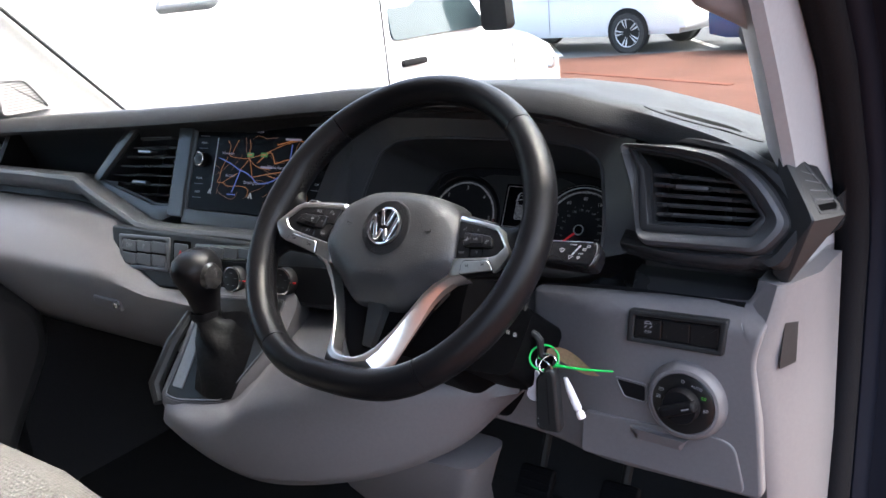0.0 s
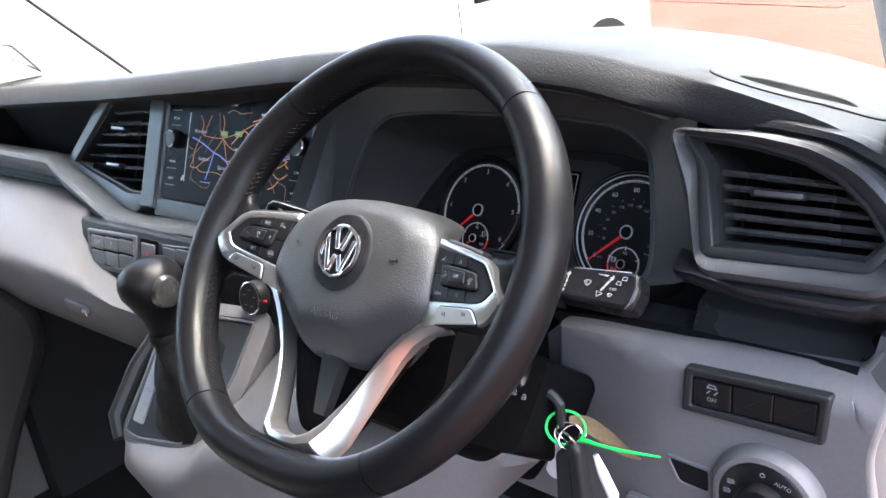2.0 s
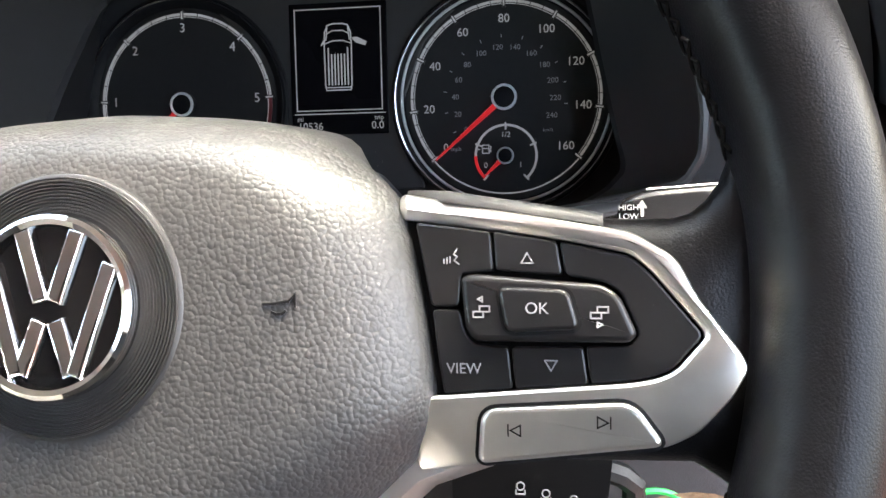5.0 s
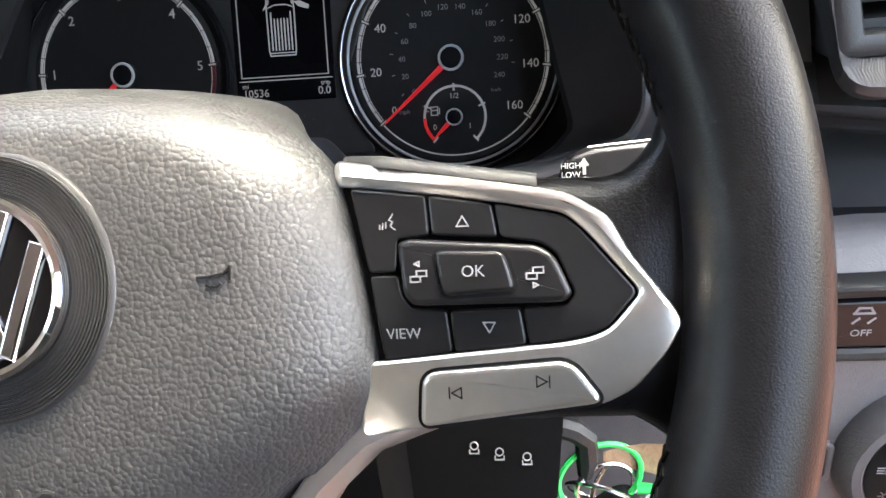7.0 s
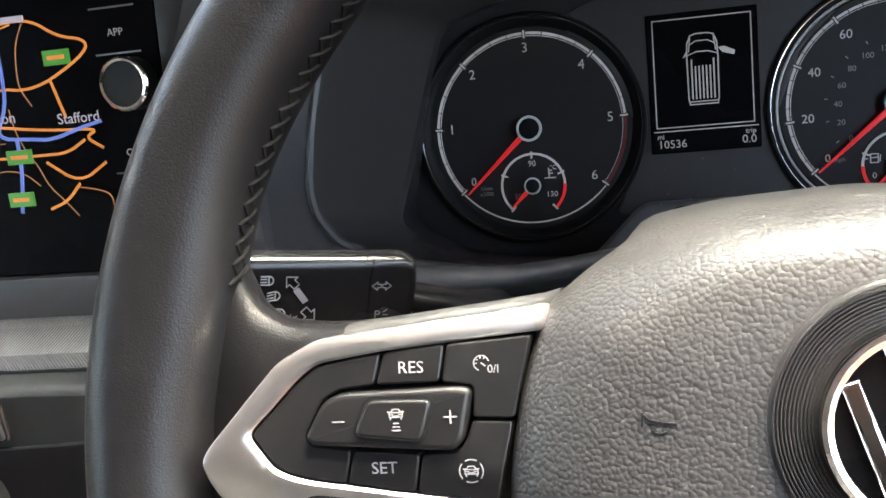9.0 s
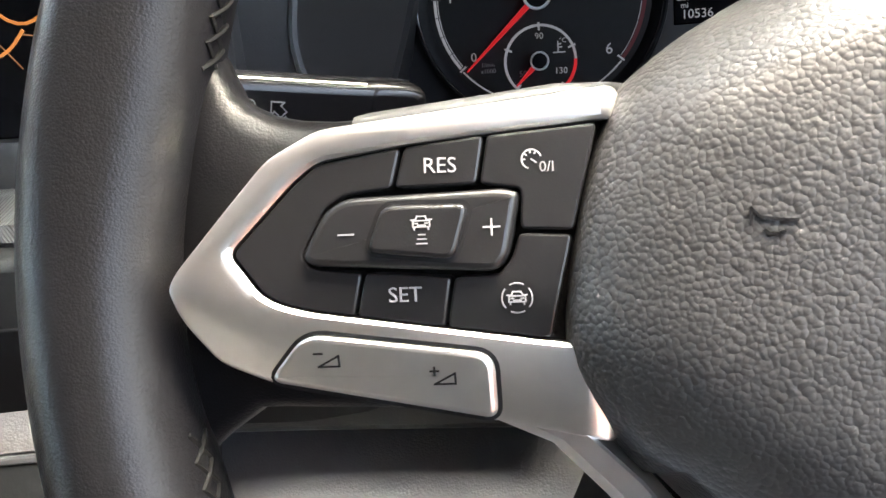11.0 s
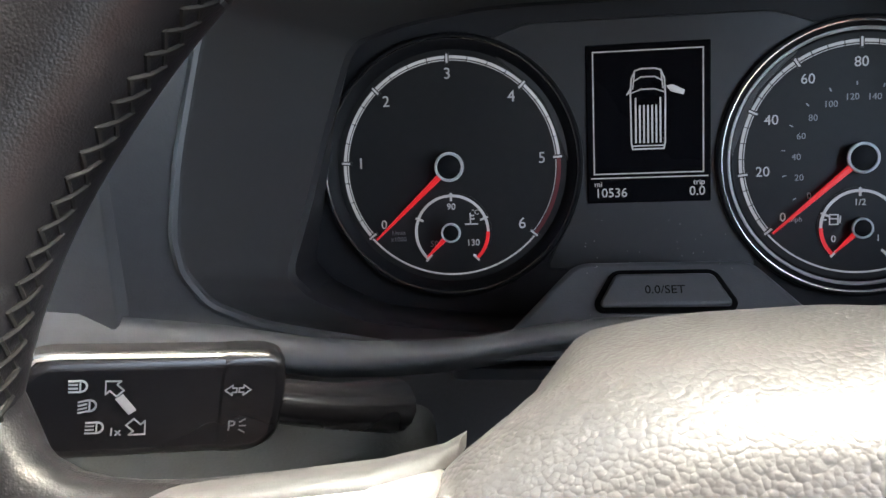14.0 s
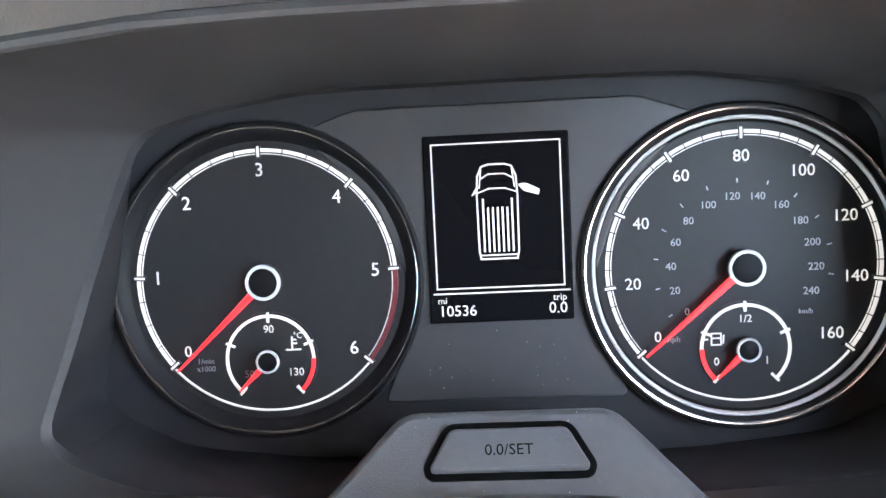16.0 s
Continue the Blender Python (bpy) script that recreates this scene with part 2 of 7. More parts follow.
def letters(body, size, x, y, z, material, parent, name="lettering", depth=0.00015, turn=0.0, squash=1.0, warp=None):
    """Printed or moulded characters, centred on (x, y) of the parent's plane."""
    cu = bpy.data.curves.new(name, "FONT")
    cu.body, cu.size, cu.extrude, cu.resolution_u = body, size, depth, 3
    cu.align_x, cu.align_y = "CENTER", "CENTER"
    tmp = bpy.data.objects.new(name, cu)
    me = bpy.data.meshes.new_from_object(tmp)
    bpy.data.objects.remove(tmp)
    bpy.data.curves.remove(cu)
    me.materials.clear()
    me.materials.append(material)
    me.transform(pose(x, y, z, 0, 0, turn) @ Matrix.Diagonal((squash, 1, 1, 1)))
    if warp:
        for v in me.vertices:
            v.co.z += warp(v.co.x, v.co.y)
    ob = new(name, me)
    ob.parent = parent
    return ob


def laid(bm, warp):
    """The mesh laid on a sloping face."""
    for v in bm.verts:
        v.co.z += warp(v.co.x, v.co.y)
    return bm


def plane_frame(o, tilt, turn=0.0):
    """A frame whose z faces the driver: x to the right, y up and leaning ahead by `tilt` degrees."""
    return Matrix.Translation(o) @ pose(0, 0, 0, 90 - tilt, 0, turn)


# ---------------------------------------------------------------- materials
M_TOP = mat("dash_top_soft_plastic", (0.017, 0.0175, 0.0185), 0.48, grain=800, bump=0.35, kind="pebble", var=0.10, spec=0.16)
M_DARK = mat("dark_moulded_plastic", (0.012, 0.013, 0.014), 0.5, grain=900, bump=0.25, var=0.10, spec=0.35)
M_MID = mat("charcoal_satin_plastic", (0.072, 0.073, 0.077), 0.40, grain=1100, bump=0.2, var=0.08, spec=0.5)
M_CTRL = mat("control_panel_charcoal", (0.038, 0.039, 0.042), 0.38, grain=1100, bump=0.2, var=0.08, spec=0.4)
M_POD = mat("dark_satin_pod_plastic", (0.020, 0.0205, 0.022), 0.38, grain=1100, bump=0.15, var=0.08, spec=0.35)
M_PODRIB = mat("ribbed_dark_band", (0.026, 0.027, 0.030), 0.38, grain=1500, bump=0.35, kind="rib", var=0.06, spec=0.5)
M_RIB = mat("ribbed_charcoal_trim", (0.062, 0.064, 0.068), 0.40, grain=900, bump=0.45, kind="rib", var=0.06, spec=0.45)
M_GLOSS = mat("gloss_black_plastic", (0.019, 0.019, 0.020), 0.15, var=0.05, coat=0.6)
M_BLACK = mat("matt_black_plastic", (0.005, 0.005, 0.006), 0.55, grain=1500, bump=0.15, var=0.1, spec=0.14)
M_GREY = mat("warm_grey_grained_plastic", (0.111, 0.105, 0.108), 0.48, grain=1100, bump=0.2, kind="pebble", var=0.07)
M_PALE = mat("pale_grey_pillar_plastic", (0.25, 0.246, 0.250), 0.6, grain=700, bump=0.2, var=0.05)
M_LEATHER = mat("black_rim_leather", (0.0048, 0.0048, 0.0056), 0.31, grain=1900, bump=0.20, kind="pebble", var=0.12, spec=0.15)
M_STRIP = mat("grained_spoke_strip", (0.020, 0.020, 0.021), 0.55, grain=1500, bump=0.2, var=0.1)
M_COVER = mat("airbag_cover_grained_vinyl", (0.025, 0.025, 0.026), 0.48, grain=900, bump=0.30, kind="hide", var=0.10)
M_SILVER = mat("satin_silver_trim", (0.78, 0.77, 0.76), 0.31, metal=1.0, grain=2500, bump=0.06, var=0.04)
M_CHROME = mat("bright_chrome", (0.85, 0.85, 0.86), 0.06, metal=1.0, var=0.02, wear=0.02)
M_STEEL = mat("worn_steel", (0.55, 0.55, 0.54), 0.25, metal=1.0, var=0.08)
M_KEYS = mat("soft_touch_button_black", (0.0065, 0.0065, 0.0072), 0.32, grain=2200, bump=0.1, var=0.08, spec=0.38)
M_PRINT = mat("white_print", (0.21, 0.21, 0.22), 0.5, var=0.05)
M_COLUMN = mat("black_column_plastic", (0.0032, 0.0032, 0.0036), 0.5, grain=1500, bump=0.15, var=0.1, spec=0.03)
M_STALK = mat("satin_black_stalk", (0.006, 0.006, 0.007), 0.26, grain=2000, bump=0.05, var=0.06, spec=0.35)
M_TURNED = mat("turned_disc_charcoal", (0.017, 0.017, 0.018), 0.42, grain=2400, bump=0.1, var=0.05)
M_CAP = mat("pale_satin_cap_ring", (0.58, 0.58, 0.58), 0.35, var=0.04)
M_DIM = mat("faded_grey_print", (0.22, 0.22, 0.23), 0.5, var=0.05)
M_DIAL = mat("matt_dial_black", (0.014, 0.014, 0.015), 0.5, grain=2000, bump=0.1, var=0.08, spec=0.25)
M_RED = mat("red_needle", (0.75, 0.02, 0.02), 0.4, var=0.05)
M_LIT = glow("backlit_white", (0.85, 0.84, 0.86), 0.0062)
M_PLATE = mat("instrument_plate_charcoal", (0.026, 0.026, 0.027), 0.42, grain=2000, bump=0.1, var=0.06)
M_MASK = mat("dark_satin_mask", (0.016, 0.016, 0.018), 0.5, grain=2000, bump=0.08, var=0.06, spec=0.2)
M_NEEDLE = glow("lit_red_needle", (0.95, 0.03, 0.04), 0.014)
M_KMH = glow("dim_backlit_grey", (0.45, 0.45, 0.48), 0.0028)
M_SHELF = mat("grained_grey_shelf", (0.062, 0.064, 0.068), 0.45, grain=1400, bump=0.25, var=0.08)
M_LIP = mat("satin_charcoal_lip", (0.078, 0.079, 0.083), 0.42, grain=1200, bump=0.2, var=0.06)
M_PIANO = mat("piano_black", (0.004, 0.004, 0.0045), 0.10, var=0.03, coat=0.3)
M_TAG_DUST = mat("pale_dust", (0.55, 0.53, 0.50), 0.9, var=0.1)
# near-black that puts shade into slots and gaps; also the trip button's print
M_VOID = mat("gap_shade_and_print_black", (0.002, 0.002, 0.002), 0.9, var=0.05, spec=0.05)
M_THREAD = mat("black_thread", (0.0035, 0.0035, 0.0035), 0.6, var=0.2, spec=0.15)
M_CARPET = mat("black_carpet", (0.010, 0.010, 0.012), 0.95, grain=900, bump=0.8, var=0.25)
M_RUBBER = mat("black_rubber_seal", (0.005, 0.005, 0.006), 0.7, grain=400, bump=0.2, var=0.15, spec=0.1)
M_SCREEN = mat("coated_screen_glass", (0.004, 0.004, 0.005), 0.28, var=0.05, spec=0.03)
M_SLAT = mat("gloss_black_slat", (0.042, 0.041, 0.042), 0.26, var=0.05, spec=0.6)
M_GRIP = mat("dark_satin_grip", (0.20, 0.20, 0.21), 0.32, metal=0.8, var=0.06)
M_DARKCHROME = mat("dark_chrome_ring", (0.55, 0.55, 0.56), 0.14, metal=1.0, var=0.03)
M_PAINT = mat("black_car_paint", (0.005, 0.006, 0.010), 0.55, var=0.05, spec=0.08)
M_HEAD = mat("grey_headliner_cloth", (0.22, 0.22, 0.22), 0.9, grain=900, bump=0.3, var=0.06)
M_SEAT = mat("grey_beige_seat_cloth", (0.16, 0.15, 0.135), 0.9, grain=330, bump=0.9, kind="weave", var=0.2)
M_PANE = glass("tinted_screen_glass", (0.79, 0.83, 0.82))
M_BOOT = mat("soft_creased_leather", (0.0035, 0.0035, 0.004), 0.42, grain=55, bump=0.15, var=0.15, spec=0.14)

# ---------------------------------------------------------------- outside: ground, parked vehicles
def quad_sheet(name, x0, x1, y0, y1, z, material, nx=1, ny=1):
    bm = bmesh.new()
    vs = [[bm.verts.new((x0 + (x1 - x0) * i / nx, y0 + (y1 - y0) * j / ny, z)) for i in range(nx + 1)] for j in range(ny + 1)]
    for j in range(ny):
        for i in range(nx):
            bm.faces.new((vs[j][i], vs[j][i + 1], vs[j + 1][i + 1], vs[j + 1][i]))
    return part(name, bm, material, smooth=False)


M_PAVE = mat("red_block_paving", (0.088, 0.043, 0.032), 0.9, grain=9, bump=0.3, var=0.28, broad=1.2, spec=0.03)
M_ASPHALT = mat("grey_asphalt", (0.07, 0.072, 0.075), 0.9, grain=120, bump=0.5, var=0.2, broad=0.8, spec=0.05)
M_LINE = mat("worn_white_road_paint", (0.62, 0.60, 0.55), 0.8, var=0.25, broad=5)
M_WHITE = mat("white_car_paint", (0.80, 0.80, 0.80), 0.25, coat=1.0, var=0.02)
M_BLUECAR = mat("dark_blue_car_paint", (0.02, 0.05, 0.13), 0.2, coat=1.0, var=0.04)
M_ALLOY = mat("silver_alloy_lacquer", (0.55, 0.55, 0.56), 0.4, metal=0.25, coat=0.4, var=0.04)
M_TYRE = mat("tyre_rubber", (0.015, 0.015, 0.016), 0.8, grain=60, bump=0.3, var=0.2)
M_CARGLASS = mat("tinted_car_window", (0.03, 0.045, 0.05), 0.05, coat=0.5, var=0.1)
M_LAMP = mat("headlamp_lens", (0.35, 0.36, 0.38), 0.1, coat=0.6, var=0.2)
M_TAIL = mat("red_tail_lamp", (0.5, 0.01, 0.02), 0.15, coat=0.6, var=0.1)

ground = tagged(quad_sheet("ground", -900, 900, -900, 900, 0.0, M_ASPHALT), "grey asphalt of the yard, slightly stained", "asphalt", kind="structure")
forecourt = tagged(quad_sheet("pavement", -7.5, 9.0, -7.5, 13.4, 0.002, M_PAVE), "red block paving of the forecourt, slightly stained", "paving", kind="structure")
road = tagged(quad_sheet("road", -60, 60, 0, 60, 0.004, M_ASPHALT), "grey asphalt of the parking bays", "asphalt", kind="structure")
road.matrix_world = pose(-6.4, 12.9, 0, 0, 0, 14)
for k in range(5):
    bl = tagged(quad_sheet("bay_line", -0.06, 0.06, 0, 4.6, 0.008, M_LINE), "worn white painted bay line on asphalt", "road marking", kind="structure")
    bl.matrix_world = pose(-9.4 + 2.55 * k, 12.35 + 0.64 * k + 0.15, 0, 0, 0, 33)
# blocks laid on edge along a gully
gully = tagged(thing("gully_edging", pose(-4.1, 10.3, 0.0, 0, 0, -25), kind="structure"), "darker red edging blocks along a gully", "paving")
bb = box(-0.095, 0.095, -0.06, 0.06, -0.02, 0.012, 0.006)
M_BLOCK = mat("dark_red_block", (0.115, 0.045, 0.032), 0.9, grain=60, bump=0.4, var=0.2, spec=0.03)
first = part("block", bb, M_BLOCK, gully)
for k in range(1, 16):
    o = new("block", first.data)
    o.parent = gully
    o.location = (-1.6 + 0.2 * k + random.uniform(-0.004, 0.004), random.uniform(-0.004, 0.004), random.uniform(-0.003, 0.003))
first.location = (-1.6, 0, 0)


def wheel_part(parent, x, y, z, r, side, width=0.22):
    """A road wheel whose outer face looks along side (+1 / -1 on the vehicle's y)."""
    hub = part("wheel", moved(lathe([(r * 0.70, -width * 0.5), (r * 0.93, -width * 0.5), (r, -width * 0.38), (r, width * 0.38), (r * 0.95, width * 0.48), (r * 0.70, width * 0.5), (r * 0.66, width * 0.3)], 40), pose(0, 0, 0, -90 * side, 0, 0)), M_TYRE, parent)
    hub.location = (x, y, z)
    spokes = lathe([(r * 0.60, width * 0.30), (r * 0.67, width * 0.46), (r * 0.70, width * 0.50), (r * 0.71, width * 0.44)], 40, cap0=False, cap1=False)
    lathe([(r * 0.02, width * 0.40), (r * 0.14, width * 0.40), (r * 0.16, width * 0.30)], 20, bm=spokes)
    for k in range(5):
        a = 72 * k
        for da in (-9, 9):
            s, e = radians(a + da * 1.4), radians(a + da)
            tube([(r * 0.10 * math.cos(s), r * 0.10 * math.sin(s), width * 0.36), (r * 0.66 * math.cos(e), r * 0.66 * math.sin(e), width * 0.42)], [r * 0.055, r * 0.05], 6, bm=spokes)
    part("rim", moved(spokes, pose(0, 0, 0, -90 * side, 0, 0)), M_ALLOY, hub, "five double-spoke silver alloy rim")
    part("wheel_backing", moved(lathe([(r * 0.68, width * 0.1), (r * 0.68, width * 0.15)], 32), pose(0, 0, 0, -90 * side, 0, 0)), M_BLACK, hub)
    return hub


def van(name, m, paint, label):
    """A panel van: x along its length (nose at +x), y across, z up; 4.9 m long, 1.9 m wide."""
    v = thing(name, m, label, "van", "parked vehicles")
    # half sections across y along the length: (x, belt half-width, roof half-width, sill z, belt z, roof z)
    rows = [(-2.42, 0.84, 0.74, 0.42, 1.05, 1.86), (-2.36, 0.91, 0.79, 0.30, 1.08, 1.93), (-1.2, 0.95, 0.82, 0.28, 1.10, 1.97), (0.2, 0.95, 0.82, 0.28, 1.10, 1.97), (0.75, 0.95, 0.80, 0.28, 1.10, 1.93), (1.55, 0.94, 0.62, 0.28, 1.06, 1.16), (2.05, 0.90, 0.55, 0.26, 0.98, 1.04), (2.36, 0.80, 0.42, 0.28, 0.84, 0.90), (2.46, 0.68, 0.35, 0.34, 0.70, 0.76)]
    rings = []
    for x, wb, wr, zs, zb, zr in rows:
        half = [(wb * 0.94, zs), (wb, zs + 0.12), (wb, (zs + zb) / 2), (wb * 0.99, zb), ((wb + wr) / 2, (zb + zr) / 2 + 0.05), (wr, zr - 0.05), (wr * 0.85, zr), (0, zr + 0.02)]
        rings.append([(x, y, z) for y, z in half] + [(x, -y, z) for y, z in half[-2::-1]])
    body = part("body", loft(rings), paint, v, sharp=50)
    for sy in (1, -1):
        door = plate(rounded([(0.24, 1.19), (1.20, 1.19), (0.86, 1.66), (0.28, 1.76)], 0.05), 0, 0.012, 0.004)
        w = part("side_window", moved(door, Matrix(((1, 0, 0, 0), (0, -0.20 * sy, sy, 1.172 * sy), (0, 1, 0.0, 0), (0, 0, 0, 1)))), M_CARGLASS, v)
        part("door_handle", box(0.30, 0.52, 0.948 * sy - 0.02, 0.948 * sy + 0.02, 1.035, 1.075, 0.014), M_BLACK, v, "black door handle")
        part("door_gap", tube([(0.17, 0.953 * sy, 0.33), (0.16, 0.955 * sy, 0.8), (0.17, 0.946 * sy, 1.08), (0.21, 0.905 * sy, 1.45)], 0.004, 5), M_BLACK, v)
        part("door_gap", tube([(1.49, 0.943 * sy, 0.33), (1.51, 0.945 * sy, 0.8), (1.50, 0.936 * sy, 1.05)], 0.004, 5), M_BLACK, v)
        # grey line that stands for the shade along the pressed body crease
        part("swage_shade_line", tube([(-2.2, 0.943 * sy, 0.93), (0, 0.953 * sy, 0.93), (1.6, 0.940 * sy, 0.93), (2.0, 0.900 * sy, 0.90)], 0.003, 5), M_DIM, v)
        mir = part("door_mirror", moved(plate(rounded([(-0.10, -0.15), (0.10, -0.15), (0.11, 0.12), (-0.08, 0.16)], 0.05), -0.06, 0.06, 0.04), pose(1.16, 1.07 * sy, 1.31, 90, 0, 90)), M_BLACK, v)
        part("headlamp", moved(plate(rounded([(-0.18, -0.03), (0.17, -0.07), (0.16, 0.02), (-0.16, 0.05)], 0.02), -0.03, 0.016, 0.006), Matrix.Translation((2.17, 0.845 * sy, 0.84)) @ pose(0, 0, 0, 90, 0, 180 - 24 if sy > 0 else 24)), M_LAMP, v)
        part("tail_lamp", moved(box(-0.05, 0.05, -0.03, 0.03, -0.28, 0.28, 0.015), pose(-2.39, 0.86 * sy, 1.12)), M_TAIL, v)
        part("wheel_arch", moved(lathe([(0.30, -0.02), (0.385, -0.02), (0.385, 0.014), (0.30, 0.014)], 32), pose(1.55, 0.935 * sy, 0.36, -90 * sy, 0, 0)), M_BLACK, v)
        part("wheel_arch", moved(lathe([(0.30, -0.02), (0.385, -0.02), (0.385, 0.014), (0.30, 0.014)], 32), pose(-1.45, 0.945 * sy, 0.36, -90 * sy, 0, 0)), M_BLACK, v)
        wheel_part(v, 1.55, 0.86 * sy, 0.335, 0.335, sy)
        wheel_part(v, -1.45, 0.86 * sy, 0.335, 0.335, sy)
    part("windscreen", moved(plate(rounded([(-0.70, -0.48), (0.70, -0.48), (0.58, 0.46), (-0.58, 0.46)], 0.06), 0, 0.01, 0.004), Matrix.Translation((1.17, 0, 1.56)) @ pose(0, 0, 0, 0, 45, 0) @ pose(0, 0, 0, 0, 0, 90)), M_CARGLASS, v)
    part("rear_bumper", box(-2.50, -2.30, -0.90, 0.90, 0.38, 0.62, 0.04), paint, v)
    return v


# white van beside, nose pointing ahead; pale van and blue car across the forecourt
van("parked_van", pose(-3.62, 3.15, 0, 0, 0, 88), M_WHITE, "white panel van parked on red paving")
van("parked_van", pose(-7.0, 14.55, 0, 0, 0, 180 - 8), M_WHITE, "white van with silver wheels parked in a bay")
car = thing("parked_car", pose(-2.10, 14.0, 0, 0, 0, 180 + 8), "dark blue estate car parked in a bay", "car", "parked vehicles")
rows = [(-2.2, 0.78, 0.66, 0.36, 0.92, 1.10), (-2.0, 0.88, 0.62, 0.26, 0.95, 1.38), (-0.6, 0.90, 0.62, 0.22, 0.95, 1.50), (0.4, 0.90, 0.60, 0.22, 0.94, 1.46), (1.1, 0.89, 0.62, 0.22, 0.92, 1.02), (1.9, 0.86, 0.60, 0.24, 0.84, 0.90), (2.18, 0.74, 0.50, 0.30, 0.70, 0.76)]
rings = []
for x, wb, wr, zs, zb, zr in rows:
    half = [(wb * 0.92, zs), (wb, zs + 0.12), (wb, (zs + zb) / 2), (wb * 0.98, zb), ((wb + wr) / 2, (zb + zr) / 2 + 0.03), (wr, zr - 0.03), (0, zr)]
    rings.append([(x, y, z) for y, z in half] + [(x, -y, z) for y, z in half[-2::-1]])
part("body", loft(rings), M_BLUECAR, car, sharp=50)
part("grille", box(2.14, 2.21, -0.55, 0.55, 0.48, 0.66, 0.02), M_CHROME, car, "chrome barred grille")
for k in range(4):
    part("grille_bar", box(2.205, 2.222, -0.53, 0.53, 0.50 + 0.042 * k, 0.515 + 0.042 * k, 0.004), M_BLACK, car)
part("registration_plate", box(2.20, 2.23, -0.26, 0.26, 0.33, 0.44, 0.005), M_LINE, car, "pale plate with plain bars")
for sy in (1, -1):
    part("headlamp", moved(plate(rounded([(-0.22, -0.05), (0.2, -0.06), (0.2, 0.05), (-0.2, 0.06)], 0.03), -0.02, 0.02, 0.008), Matrix.Translation((2.06, 0.72 * sy, 0.68)) @ pose(0, 0, 0, 90, 0, 90 + 40 * sy)), M_LAMP, car)
    part("side_window", moved(plate(rounded([(-1.5, 0.97), (0.9, 0.97), (0.3, 1.38), (-1.4, 1.40)], 0.06), 0, 0.012, 0.004), Matrix(((1, 0, 0, 0), (0, -0.62 * sy, sy, 1.50 * sy), (0, 1, 0, 0), (0, 0, 0, 1)))), M_CARGLASS, car)
    for wx in (1.38, -1.35):
        wheel_part(car, wx, 0.80 * sy, 0.33, 0.33, sy)

# ---------------------------------------------------------------- cab shell
floor = tagged(part("floor", box(-1.2, 0.44, -1.25, 0.62, 0.50, 0.56), M_CARPET), "black carpeted cab floor in deep shade", "floor", kind="structure")
bulk = tagged(part("bulkhead", box(-1.2, 0.44, 0.60, 0.66, 0.50, 1.22), M_CARPET), "black carpeted firewall behind the dashboard", "firewall", kind="structure")
# Unseen rear wall and roof, kept dark to tame reflections on the wheel.
rear = tagged(part("wall_rear", box(-1.2, 0.42, -1.30, -1.25, 0.50, 1.86), M_DARK), "unseen dark grey partition that closes the cab behind the seats", "wall", kind="structure")
ceil = tagged(part("ceiling", box(-1.2, 0.42, -1.25, 0.10, 1.80, 1.86), M_HEAD), "unseen grey cloth headliner that closes the cab above", "ceiling", kind="structure")
sill = tagged(part("door_sill", box(0.36, 0.46, -0.9, 0.40, 0.40, 0.60, 0.01), M_PAINT), "black painted door sill", "sill", kind="structure")
lwall = thing("wall_left", None, "pale grey near-side door and pillar trim", "door trim", kind="structure")
part("door_lower", box(-1.26, -1.16, -1.25, 0.60, 0.50, 1.24, 0.02), M_GREY, lwall)
part("footwell_carpet", box(-1.165, -1.10, 0.10, 0.60, 0.50, 0.98, 0.02), M_CARPET, lwall, "black carpet on the footwell side")
part("rear_quarter", box(-1.26, -1.18, -1.25, -0.75, 1.24, 1.92, 0.02), M_PALE, lwall)
part("roof_rail", box(-1.26, -1.17, -0.75, 0.02, 1.72, 1.85, 0.02), M_PALE, lwall)
bm = loft([[(-1.24, 0.60, 1.22), (-1.13, 0.57, 1.22), (-1.12, 0.53, 1.22), (-1.16, 0.20, 1.22), (-1.24, 0.18, 1.22)], [(-1.24, 0.30, 1.52), (-1.12, 0.29, 1.52), (-1.11, 0.25, 1.52), (-1.16, 0.05, 1.52), (-1.24, 0.03, 1.52)], [(-1.22, -0.06, 1.90), (-1.10, -0.07, 1.90), (-1.08, -0.11, 1.90), (-1.14, -0.25, 1.90), (-1.22, -0.27, 1.90)]])
part("pillar", bm, M_PALE, lwall)
part("pillar_gap", tube([(-1.114, 0.548, 1.235), (-1.102, 0.268, 1.52), (-1.085, -0.09, 1.88)], 0.004, 6), M_DARK, lwall)
g_out = rounded([(0.222, 1.336), (0.332, 1.334), (0.285, 1.402), (0.226, 1.408)], 0.012)
g_at = Matrix(((0, 0, -1, -1.135), (1, 0, 0, 0.0), (0, 1, 0, 0), (0, 0, 0, 1)))
spk = part("speaker_grille", moved(plate(inset(g_out, 0.005), -0.015, 0.002, 0.001), g_at @ Matrix.Scale(-1, 4, (0, 0, 1))), M_PALE, lwall, "pale speaker grille in the mirror triangle")
part("grille_frame", moved(ringplate(g_out, inset(g_out, 0.006), -0.015, 0.006, 0.002), g_at @ Matrix.Scale(-1, 4, (0, 0, 1))), M_PALE, lwall)
for k in range(11):
    z = 1.343 + 0.0055 * k
    part("grille_line", box(-1.1334, -1.1322, 0.232, 0.318 - 0.0038 * k, z, z + 0.0014), M_GREY, spk)
# Unseen wall, added to hold back light from behind the door opening.
rwall = tagged(part("wall_right", box(0.42, 0.46, -1.25, -0.70, 0.50, 1.86, 0.01), M_MID), "unseen dark wall added to narrow the light from the driver's door", "wall", kind="structure")
